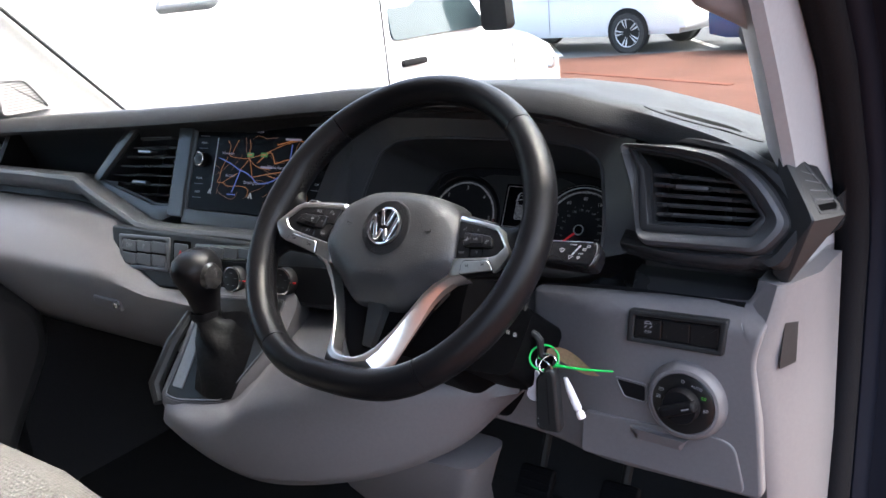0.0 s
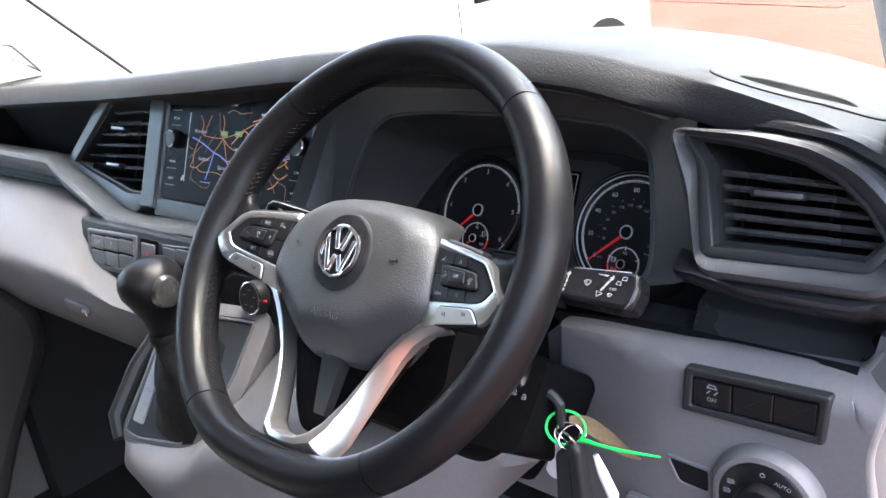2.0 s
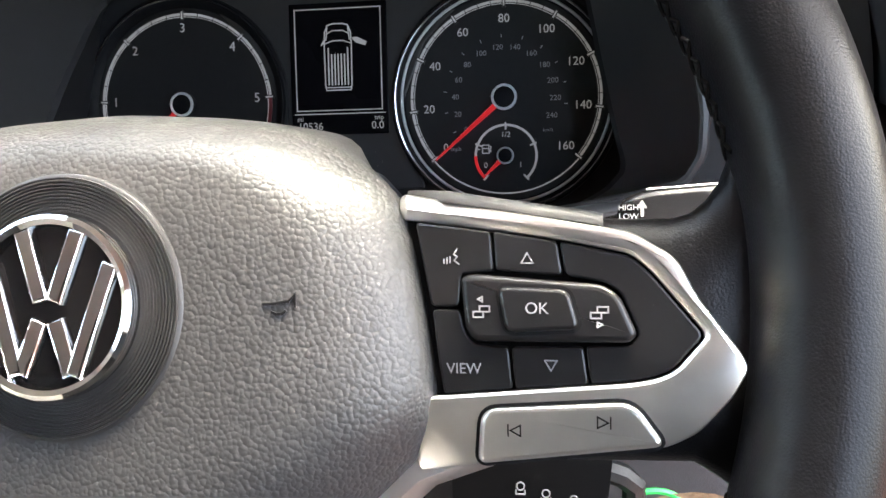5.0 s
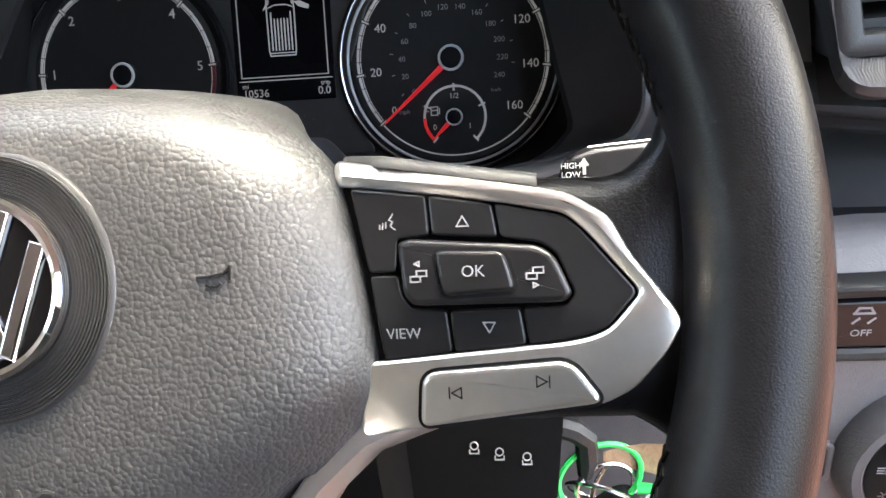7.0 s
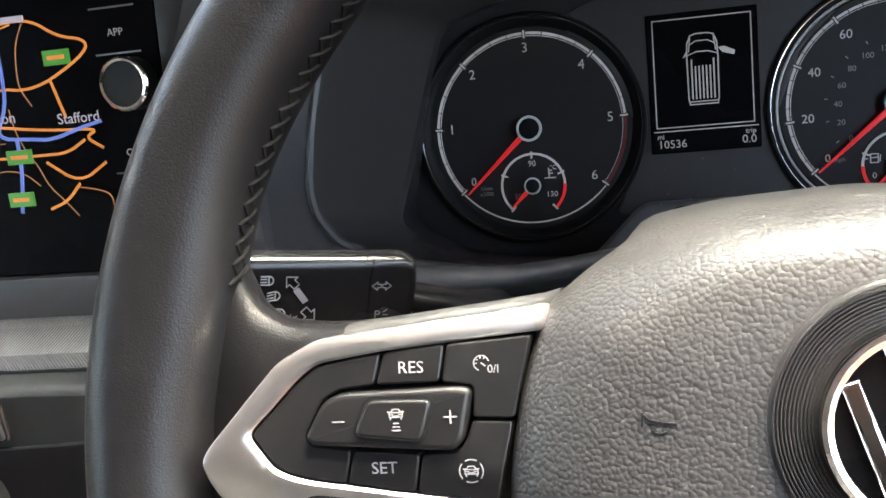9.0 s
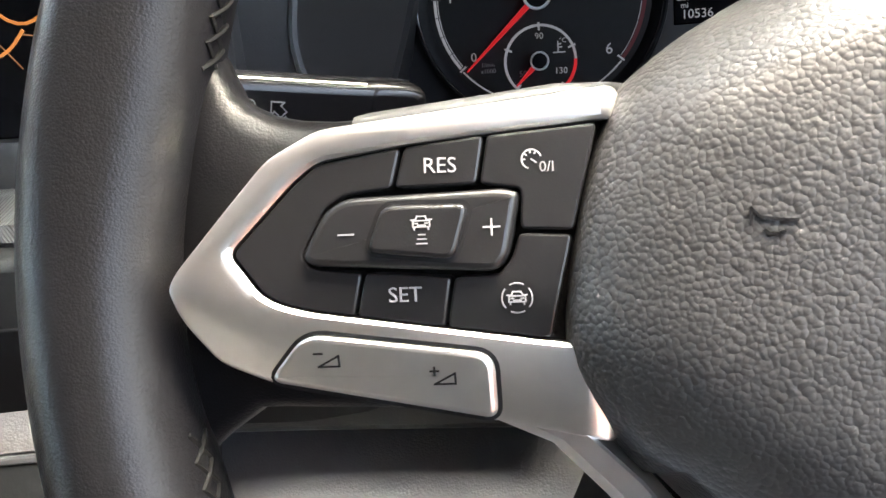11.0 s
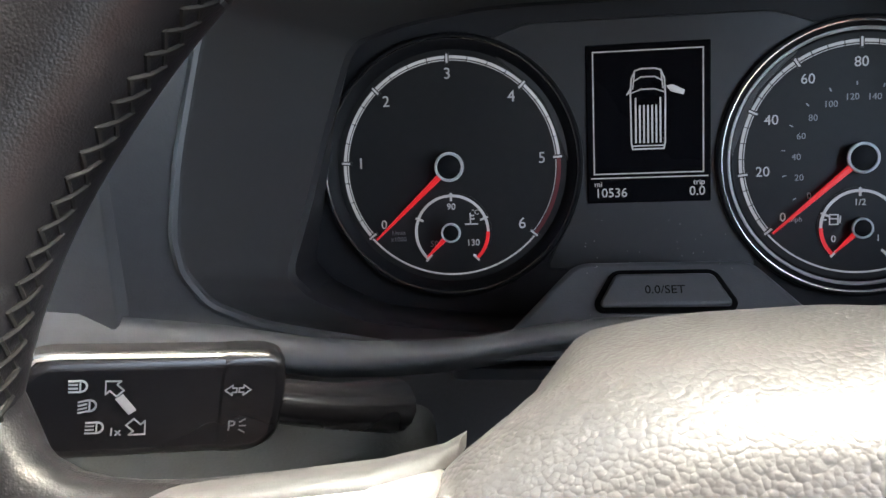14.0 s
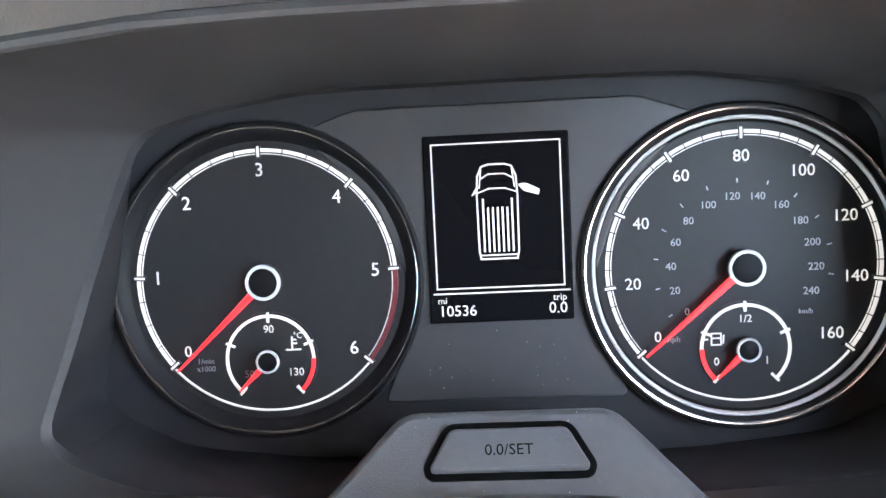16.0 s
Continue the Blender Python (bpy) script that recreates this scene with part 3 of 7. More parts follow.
side_glass = tagged(part("side_window", box(-1.225, -1.219, -0.75, 0.10, 1.24, 1.73), M_PANE), "clear near-side door window", "window", kind="structure")
side_glass.visible_shadow = False

# windscreen, leaning back from the dash to the roof
scr = bmesh.new()
ws = [(-1.14, 0.56, 1.235), (0.36, 0.56, 1.235), (0.34, 0.09, 1.80), (-1.09, 0.09, 1.80)]
nrm = Vector((0, 0.774, 0.633)).normalized() * 0.004
for sgn in (0, 1):
    scr.faces.new([scr.verts.new(Vector(p) + nrm * sgn) for p in (ws if sgn else ws[::-1])])
bmesh.ops.bridge_loops(scr, edges=scr.edges[:])
wind = tagged(part("windscreen", scr, M_PANE, smooth=False), "clear raked windscreen", "window", kind="structure")
wind.visible_shadow = False

# driver-side pillar trim, door seal and door aperture
pil = thing("door_pillar", None, "pale grey pillar trim beside a black door seal", "pillar", kind="structure")


def strip(rows, material, name, label=""):
    return part(name, loft(rows), material, pil, label, sharp=50)


up = []
for z, y0, y1 in [(0.90, 0.17, 0.250), (0.967, 0.17, 0.256), (1.05, 0.16, 0.266), (1.216, 0.17, 0.2765), (1.283, 0.185, 0.255), (1.343, 0.147, 0.214), (1.411, 0.100, 0.168), (1.475, 0.058, 0.108), (1.56, 0.00, 0.03), (1.70, -0.105, -0.085), (1.92, -0.29, -0.27)]:
    x0, x1 = 0.350 - max(0, z - 1.45) * 0.08, 0.372 - max(0, z - 1.45) * 0.08
    up.append([(x0, y0, z), (x0 + 0.010, y0 + 0.004, z), (x1 - 0.004, y1 - 0.012, z), (x1, y1, z), (x1 - 0.002, y1 + 0.03, z), (x0 - 0.03, y1 + 0.06, z), (x0 - 0.03, y0 + 0.06, z), (x0 - 0.012, y0 + 0.02, z)])
strip(up[:4], M_GREY, "lower_pillar_panel", "warm grey grained panel below the pillar trim")
strip(up[3:], M_PALE, "pillar_trim")
seal_path = [(0.60, 0.19), (0.80, 0.235), (0.967, 0.262), (1.05, 0.274), (1.216, 0.285), (1.283, 0.266), (1.343, 0.226), (1.411, 0.180), (1.475, 0.120), (1.56, 0.042), (1.70, -0.073), (1.92, -0.26)]
part("door_seal", tube([(0.386 - max(0, z - 1.45) * 0.08, y + 0.008, z) for z, y in seal_path], 0.017, 12), M_RUBBER, pil, "black rubber door seal")
jamb = []
for z, y in [(0.30, 0.19)] + seal_path:
    dx = -max(0, z - 1.45) * 0.08
    jamb.append([(0.385 + dx, y + 0.022, z), (0.404 + dx, y + 0.016, z), (0.412 + dx, y + 0.022, z), (0.416 + dx, y + 0.045, z), (0.440 + dx, y + 0.050, z), (0.450 + dx, y + 0.040, z), (0.520 + dx, y + 0.060, z), (0.520 + dx, y + 0.26, z), (0.385 + dx, y + 0.26, z)])
strip(jamb, M_PAINT, "door_aperture", "black painted door aperture")
# grab handle on the pillar
hnd = thing("grab_handle", None, "pale grey grab handle on the windscreen pillar", "grab handle")
part("handle", tube([(0.352, 0.112, 1.452), (0.334, 0.096, 1.470), (0.312, 0.070, 1.488), (0.300, 0.040, 1.512), (0.294, 0.000, 1.560), (0.292, -0.06, 1.625), (0.305, -0.10, 1.665), (0.322, -0.11, 1.68)], [0.012, 0.015, 0.016, 0.014, 0.012, 0.012, 0.014, 0.012], 16), M_PALE, hnd)
# white notice on the windscreen
note = thing("windscreen_notice", Matrix.Translation((-0.785, 0.447, 1.524)) @ pose(0, 0, 0, 45, 0, 0), "white key-safe box with printed bars on the windscreen", "notice")
part("card", plate(rounded([(-0.088, -0.032), (0.078, -0.028), (0.090, 0.070), (-0.088, 0.070)], 0.018), -0.004, 0.010, 0.006), M_PALE, note)
part("label", plate(rounded([(-0.070, -0.022), (0.066, -0.019), (0.066, 0.014), (-0.070, 0.014)], 0.003), 0.0, 0.0108), M_LINE, note, "white printed label")
part("printed_bar", box(-0.058, 0.012, -0.002, 0.008, 0.010, 0.0114), M_DARK, note, smooth=False)
for k in range(4):
    part("printed_chevron", box(0.020 + 0.010 * k, 0.027 + 0.010 * k, 0.000, 0.008, 0.010, 0.0114), M_DARK, note, smooth=False)
part("printed_bar", box(-0.054, 0.000, -0.013, -0.008, 0.010, 0.0114), M_DIM, note, smooth=False)
part("printed_bar", box(0.012, 0.056, -0.012, -0.007, 0.010, 0.0114), M_DIM, note, smooth=False)

# ---------------------------------------------------------------- dashboard
def lerp(table, x):
    """The values of a table of (x, a, b, ...) at x, smoothly."""
    if x <= table[0][0]:
        return table[0][1:]
    for p, q in zip(table, table[1:]):
        if x <= q[0]:
            u = (x - p[0]) / (q[0] - p[0])
            return tuple(a + (b - a) * u for a, b in zip(p[1:], q[1:]))
    return table[-1][1:]


dash = thing("dashboard", None, "black and grey van dashboard with soft grained top", "dashboard", kind="structure")
# lip height, lip y, end of the underside (y, z), back of the recess (y, z)
LIP = [(-1.16, 1.332, 0.15, 0.195, 1.318, 0.26, 1.20), (-0.98, 1.343, 0.15, 0.195, 1.330, 0.26, 1.20), (-0.64, 1.360, 0.15, 0.190, 1.346, 0.26, 1.20), (-0.40, 1.375, 0.15, 0.19, 1.352, 0.26, 1.20), (-0.235, 1.388, 0.148, 0.20, 1.354, 0.28, 1.25), (-0.225, 1.389, 0.146, 0.215, 1.352, 0.42, 1.285), (-0.08, 1.396, 0.145, 0.22, 1.352, 0.44, 1.285), (0.04, 1.397, 0.145, 0.22, 1.350, 0.44, 1.285), (0.12, 1.388, 0.146, 0.21, 1.346, 0.42, 1.285), (0.182, 1.373, 0.147, 0.20, 1.340, 0.42, 1.285), (0.192, 1.371, 0.147, 0.20, 1.338, 0.28, 1.25), (0.22, 1.363, 0.147, 0.19, 1.338, 0.27, 1.2), (0.28, 1.345, 0.147, 0.185, 1.325, 0.27, 1.2), (0.33, 1.322, 0.148, 0.18, 1.300, 0.25, 1.2), (0.356, 1.300, 0.152, 0.175, 1.280, 0.23, 1.2)]
rings = []
for k in range(111):
    x = -1.16 + k * (0.356 + 1.16) / 110
    zl, yl, yu, zu, yb, zb = lerp(LIP, x)
    # the roll of the hood thins out above the driver's vent
    kr = 1.0 - 0.75 * min(1.0, max(0.0, (x - 0.165) / 0.04))
    pr = [(0.60, 1.235), (0.555, zl - 0.085), (0.48, zl - 0.046), (0.38, zl - 0.022), (0.29, zl - 0.009), (0.22, zl - 0.002), (yl + 0.030, zl + 0.001), (yl + 0.030 - 0.004 * kr, zl - 0.0008), (yl + 0.030 - 0.010 * kr, zl - 0.006), (yl + 0.030 - 0.019 * kr, zl - 0.016), (yl + 0.030 - 0.021 * kr, zl - 0.021), (yl + 0.030 - 0.015 * kr, zl - 0.027), (yu - 0.01, zu + 0.002), (yu, zu), (yb, zb), (yb + 0.02, 1.02), (0.60, 1.02)]
    rings.append([(x, y, z) for y, z in pr])
part("top_pad", loft(rings), M_TOP, dash, "dark grained soft-touch dash top with instrument hood", sharp=60)

# paler sheet added under the instrument hood, standing in for bounced light
pale_under = []
for k in range(43):
    x = -0.222 + 0.0097 * k
    zl, yl, yu, zu, yb, zb = lerp(LIP, x)
    under = [(yl + 0.016, zl - 0.0285), (yu - 0.01, zu), (yu + 0.004, zu - 0.002), (yb - 0.002, zb - 0.001)]
    pale_under.append([(x, y, z) for y, z in under] + [(x, y + 0.001, z + 0.0015) for y, z in under[::-1]])
part("hood_bounce_sheet", loft(pale_under), M_PLATE, dash, "paler charcoal sheet added under the instrument hood for bounced light", sharp=60)

# demister slot in the top, driver's corner
def top_z(x, y):
    zl, yl = lerp(LIP, x)[:2]
    t = [(yl + 0.03, zl + 0.001), (0.22, zl - 0.002), (0.29, zl - 0.009), (0.38, zl - 0.022)]
    return lerp(t, y)[0]


demist = thing("demister_vent", None, "oval demister outlet with near-black sheet standing for the shade in the slot in the dash top", "air vent")


def oval(a, b, n=40):
    return [(0.252 + a * math.cos(2 * math.pi * k / n), 0.226 + b * math.sin(2 * math.pi * k / n) + 0.25 * a * math.cos(2 * math.pi * k / n)) for k in range(n)]


part("rim", ringplate(oval(0.056, 0.0235), oval(0.037, 0.0105), -0.004, 0.0010, 0.0006, warp=top_z), M_TOP, demist)
part("rim_gap", ringplate(oval(0.0568, 0.0243), oval(0.0558, 0.0233), -0.004, 0.0005, warp=top_z), M_VOID, demist)
# no recess is cut: a near-black sheet on the surface gives the slot's shade
part("slot", loft([[(x, y, top_z(x, y) + h) for x, y in oval(0.038 * f, 0.0112 * f)] for f, h in ((1.0, -0.003), (1.0, 0.0004), (0.6, 0.0004), (0.05, 0.0004))]), M_VOID, demist, "near-black sheet standing for the shade in the slot")

# ---- centre fascia: vent, divider and screen surround in one leaning plane
PAN = plane_frame((0, 0.12, 1.20), 23.3) @ Matrix.Translation((-0.0195, 0.0020, -0.0254)) @ Matrix.Scale(1.04, 4)
fascia = thing("centre_fascia", PAN, "charcoal satin surround of vent and screen", "dash trim", kind="structure")
v_out = [(-0.640, 0.160), (-0.512, 0.164), (-0.512, 0.012), (-0.556, -0.008), (-0.738, 0.044)]
v_in = [(-0.6235, 0.1450), (-0.522, 0.1490), (-0.522, 0.0270), (-0.5600, 0.0265), (-0.7060, 0.0555)]
part("vent_surround", ringplate(v_out, v_in, -0.03, 0.004, 0.003), M_CTRL, fascia)
part("divider", plate([(-0.5215, 0.164), (-0.490, 0.166), (-0.489, 0.012), (-0.5215, 0.012)], -0.03, 0.006, 0.002), M_CTRL, fascia)
part("screen_surround", ringplate([(-0.491, 0.168), (-0.18, 0.168), (-0.18, 0.004), (-0.491, 0.004)], [(-0.484, 0.153), (-0.212, 0.153), (-0.218, 0.026), (-0.484, 0.026)], -0.03, 0.003, 0.002), M_CTRL, fascia)
# ribbed ledge that runs under vent and screen and on to the passenger side
led = []
for x, s, n in [(-1.10, 0.052, 0.030), (-0.90, 0.052, 0.030), (-0.735, 0.050, 0.030), (-0.70, 0.036, 0.030), (-0.56, -0.008, 0.030), (-0.52, -0.012, 0.030), (-0.36, -0.006, 0.030), (-0.20, -0.004, 0.028)]:
    led.append([(x, s + 0.014, -0.01), (x, s + 0.012, n * 0.5), (x, s + 0.004, n * 0.95), (x, s - 0.002, n), (x, s - 0.010, n * 0.85), (x, s - 0.020, n * 0.45), (x, s - 0.024, -0.02)])
part("ledge", loft(led), M_RIB, fascia, "ribbed charcoal ledge")
part("tray_edge", loft([[(x, 0.064, -0.02), (x, 0.064, 0.012), (x, 0.054, 0.024), (x, 0.045, 0.020), (x, 0.045, -0.02)] for x in (-1.12, -0.90, -0.735)]), M_MID, fascia)
part("under_slot", box(-1.12, -0.62, -0.035, 0.04, -0.03, -0.002, 0.002), M_BLACK, fascia, "near-black sheet standing for the shade in the slot under the ledge")
for k in range(3):
    part("slot_rib", box(-1.10, -0.70 + 0.02 * k, 0.018 - 0.016 * k, 0.022 - 0.016 * k, -0.004, 0.006, 0.001), M_BLACK, fascia)
# open tray on the passenger side
tray = thing("open_tray", PAN, "deep black open tray in the dashboard", "tray", kind="structure")
part("tray_back", box(-1.03, -0.62, 0.03, 0.17, -0.14, -0.135), M_CTRL, tray)
part("tray_floor", box(-1.03, -0.66, 0.050, 0.056, -0.14, 0.0), M_BLACK, tray)
part("tray_end", loft([[(-1.045, 0.05, -0.12), (-1.02, 0.05, 0.006), (-0.985, 0.135, 0.006), (-0.985, 0.135, -0.12)], [(-1.055, 0.05, -0.12), (-1.032, 0.05, 0.006), (-0.998, 0.135, 0.006), (-0.998, 0.135, -0.12)]]), M_BLACK, tray)


def air_vent(name, m, outline, fins, tabs, depth, label):
    """A dash vent: dark throat, slats and thumb tabs. fins: (x0, x1, s); tabs: (x, s)."""
    v = thing(name, m, label, "air vent")
    part("throat", ringplate(outline, inset(outline, 0.003), -depth, -0.002), M_DARK, v)
    # near-black sheet in place of the shade deep in the duct
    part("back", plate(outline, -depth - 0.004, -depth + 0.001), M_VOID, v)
    for x0, x1, s, ds in fins:
        a = [(x0, s - 0.0016, -0.022), (x0, s + 0.0016, -0.022), (x0, s + 0.0022, -0.008), (x0, s, -0.0055), (x0, s - 0.0022, -0.008)]
        b = [(x1, y + ds, z) for _, y, z in a]
        part("slat", loft([a, b]), M_SLAT, v)
    for x in [outline[0][0] + 0.03 * k for k in range(1, 5)]:
        if x < max(p[0] for p in outline) - 0.01:
            part("cross_vane", box(x - 0.001, x + 0.001, min(f[2] for f in fins) - 0.004, max(f[2] for f in fins) + 0.004, -depth, -0.026), M_BLACK, v)
    for x, s in tabs:
        t = plate(rounded([(x - 0.018, s - 0.0030), (x + 0.018, s - 0.0030), (x + 0.021, s), (x + 0.018, s + 0.0030), (x - 0.018, s + 0.0030)], 0.002), -0.006, 0.002, 0.002)
        tb = part("tab", t, M_DARK, v)
        part("grip", box(x - 0.014, x + 0.018, s - 0.0017, s + 0.0017, 0.0015, 0.0032, 0.0006), M_GRIP, tb, "satin grip")
    return v


fins = []
for k in range(8):
    s = 0.132 - 0.0148 * k
    x0 = -0.6315 - (0.132 - s) * 0.92 if s > 0.055 else -0.700 + (0.0555 - s) * 4.6
    fins.append((x0 + 0.002, -0.5225, s - 0.005, 0.006))
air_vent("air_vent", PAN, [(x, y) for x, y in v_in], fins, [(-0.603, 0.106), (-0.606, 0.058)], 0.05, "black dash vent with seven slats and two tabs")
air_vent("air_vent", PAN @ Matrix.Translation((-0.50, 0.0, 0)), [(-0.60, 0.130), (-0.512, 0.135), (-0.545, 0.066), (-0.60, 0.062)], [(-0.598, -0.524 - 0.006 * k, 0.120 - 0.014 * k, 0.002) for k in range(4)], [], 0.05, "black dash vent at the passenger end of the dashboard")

# ---- infotainment screen
scr_t = thing("infotainment_screen", PAN, "gloss black touch screen showing a dark road map", "screen")
glassy = part("glass", plate(rounded([(-0.4835, 0.1525), (-0.2125, 0.1525), (-0.2185, 0.0265), (-0.4835, 0.0265)], 0.003), -0.012, 0.001, 0.001), M_SCREEN, scr_t)
M_ROAD = glow("map_road_orange", (0.85, 0.30, 0.06), 0.024)
M_BLUE = glow("map_motorway_blue", (0.20, 0.30, 0.95), 0.018)
M_GREEN = glow("map_sign_green", (0.10, 0.42, 0.06), 0.015)
M_TOWN = glow("map_text_grey", (0.50, 0.46, 0.58), 0.026)


def ribbon(name, mm, w, h, material):
    """One continuous road of the map along points in millimetres of the screen's plane."""
    # the eastern half of the map is drawn a little wider
    east = [min(1.0, max(0.0, (x + 345) / 45)) for x, _ in mm]
    pts = [Vector(((x + 11 * e) / 1000, (y - 3 * e) / 1000)) for (x, y), e in zip(mm, east)]
    # soften the corners twice
    for _ in range(2):
        q = [pts[0]]
        for a, b in zip(pts, pts[1:]):
            q += [a * 0.75 + b * 0.25, a * 0.25 + b * 0.75]
        pts = q + [pts[-1]]
    bm, rows = bmesh.new(), []
    for i, p in enumerate(pts):
        d = (pts[min(i + 1, len(pts) - 1)] - pts[max(i - 1, 0)]).normalized()
        n = Vector((-d.y, d.x)) * w / 2
        rows.append([bm.verts.new((*(p + n), 0.0008)), bm.verts.new((*(p + n), h)), bm.verts.new((*(p - n), h)), bm.verts.new((*(p - n), 0.0008))])
    for a, b in zip(rows, rows[1:]):
        for i in range(4):
            bm.faces.new((a[i], a[(i + 1) % 4], b[(i + 1) % 4], b[i]))
    bm.faces.new(rows[0])
    bm.faces.new(rows[-1][::-1])
    part(name, bm, material, scr_t, smooth=False)


rng = random.Random(11)
hgt = 0.00120
for mm in ([(-415, 129), (-407, 120), (-411, 108), (-399, 105), (-366, 104), (-333, 116), (-315, 127), (-290, 135)], [(-393, 130), (-399, 120), (-404, 108)], [(-371, 131), (-367, 122), (-368, 113), (-366, 104), (-382, 88)], [(-366, 104), (-353, 94), (-327, 92)], [(-411, 105), (-422, 87), (-421, 76), (-429, 68), (-413, 68), (-407, 73), (-386, 83)], [(-413, 68), (-404, 63), (-379, 66), (-359, 63), (-362, 52)], [(-366, 104), (-359, 89), (-356, 79)]):
    ribbon("map_road", mm, 0.0007, hgt, M_ROAD)
    hgt += 0.00002
for mm in ([(-350, 99), (-333, 116), (-327, 115), (-321, 101)], [(-356, 79), (-342, 82), (-326, 87), (-306, 92)], [(-321, 127), (-308, 132), (-295, 136), (-280, 136), (-269, 128), (-257, 126), (-257, 121), (-276, 111), (-289, 108), (-301, 110), (-321, 101)], [(-276, 111), (-272, 96)], [(-305, 94), (-282, 91), (-257, 90), (-265, 87), (-257, 82)], [(-265, 86), (-274, 81), (-287, 81), (-308, 80), (-330, 84)], [(-285, 78), (-271, 68), (-257, 76)], [(-271, 68), (-278, 61), (-287, 58)]):
    ribbon("map_road", mm, 0.0011, hgt, M_ROAD)
    hgt += 0.00002
M_LANE = glow("map_minor_road_brown", (0.42, 0.18, 0.07), 0.03)
for k in range(16):
    x, y, a = rng.uniform(-430, -262), rng.uniform(50, 134), rng.uniform(0, 6.28)
    mm = [(x, y)]
    for _ in range(rng.randint(3, 6)):
        a += rng.uniform(-0.7, 0.7)
        x, y = min(-257, max(-436, x + 9 * math.cos(a))), min(137, max(46, y + 9 * math.sin(a)))
        mm.append((x, y))
    ribbon("map_lane", mm, 0.0005, 0.00105 + 0.00001 * k, M_LANE)
for mm in ([(-428, 103), (-415, 100), (-397, 94), (-382, 87), (-372, 86), (-356, 79)], [(-382, 87), (-385, 76), (-393, 56)], [(-298, 130), (-298, 118), (-299, 102), (-306, 89), (-290, 88), (-280, 87), (-266, 91), (-256, 93)], [(-297, 88), (-297, 81), (-298, 72), (-301, 57)], [(-356, 79), (-345, 70), (-325, 74), (-306, 89)]):
    ribbon("map_motorway", mm, 0.0014, hgt, M_BLUE)
    hgt += 0.00002
for x, s in ((-0.365, 0.110), (-0.338, 0.111), (-0.260, 0.117), (-0.286, 0.078), (-0.289, 0.060)):
    sg = part("map_sign", box(x - 0.006, x + 0.006, s - 0.0030, s + 0.0030, 0.001, 0.0020), M_GREEN, scr_t, smooth=False)
    part("sign_bar", box(x - 0.004, x + 0.004, s - 0.0008, s + 0.0008, 0.001, 0.0022), M_ROAD, sg, smooth=False)
for body, x, s, sz in (("Wolverhampton", -0.3060, 0.0945, 0.0066), ("Stafford", -0.2545, 0.0920, 0.0062), ("Birmingham", -0.354, 0.071, 0.0066), ("Redditch", -0.399, 0.079, 0.0058), ("Worcester", -0.410, 0.1105, 0.0058)):
    letters(body, sz, x, s, 0.0023, M_TOWN, scr_t, "map_name", 0.00005)
part("name_bar", box(-0.341, -0.319, 0.0925, 0.0950, 0.001, 0.0022), M_TOWN, scr_t, smooth=False)
part("name_bar", box(-0.300, -0.272, 0.1325, 0.1350, 0.001, 0.0022), M_TOWN, scr_t, smooth=False)
part("position_arrow", strokes([(-0.354, 0.0560, -0.357, 0.0500), (-0.354, 0.0560, -0.351, 0.0500)], 0.0016, 0.001, 0.0022), M_LIT, scr_t, smooth=False)
part("scale_arrow", strokes([(-0.439, 0.0570, -0.4415, 0.0515), (-0.439, 0.0570, -0.4365, 0.0515)], 0.0014, 0.001, 0.0022), M_LIT, scr_t, smooth=False)
part("scale_line", strokes([(-0.401, 0.0525, -0.385, 0.0525)], 0.0010, 0.001, 0.0022), M_BLUE, scr_t, smooth=False)
part("status_bar", box(-0.430, -0.400, 0.1425, 0.1435, 0.001, 0.0012), M_TOWN, scr_t, smooth=False)
letters("14:44", 0.0055, -0.352, 0.1430, 0.0012, M_TOWN, scr_t, "clock", 0.00005)
part("zoom_bar", box(-0.4375, -0.4362, 0.055, 0.132, 0.001, 0.0013), M_LIT, scr_t, smooth=False)
for i, body in enumerate(("RADIO", "MEDIA", "PHONE", "VOICE")):
    s = (0.142, 0.124, 0.072, 0.052)[i]
    letters(body, 0.0042, -0.466, s, 0.0012, M_LIT, scr_t, "key_label", 0.00005)
    part("key_line", box(-0.476, -0.456, s - 0.0085, s - 0.0078, 0.001, 0.0014), M_DIM, scr_t, smooth=False)
for i, body in enumerate(("NAV", "APP", "CAR", "MENU")):
    s = (0.142, 0.124, 0.076, 0.054)[i]
    letters(body, 0.0042, -0.232, s, 0.0012, M_LIT, scr_t, "key_label", 0.00005)
    part("key_line", box(-0.242, -0.222, s - 0.0085, s - 0.0078, 0.001, 0.0014), M_DIM, scr_t, smooth=False)
for x, y in ((-0.464, 0.099), (-0.2270, 0.1035)):
    kb = part("rotary_knob", moved(lathe([(0.0125, 0.0), (0.0125, 0.005), (0.0118, 0.009), (0.0105, 0.010)], 40), Matrix.Translation((x, y, 0.001)) @ Matrix.Scale(0.84, 4)), M_KEYS, scr_t)
    part("knob_ring", moved(lathe([(0.0106, 0.0095), (0.0124, 0.009), (0.0127, 0.0102), (0.0118, 0.0112), (0.0106, 0.0108)], 40, cap0=False, cap1=False), Matrix.Translation((x, y, 0.001)) @ Matrix.Scale(0.84, 4)), M_CHROME, kb, "chrome ring")
    part("knob_face", moved(lathe([(0.0108, 0.009), (0.0106, 0.0104), (0.001, 0.0106)], 32), Matrix.Translation((x, y, 0.001)) @ Matrix.Scale(0.84, 4)), M_DARK, kb)

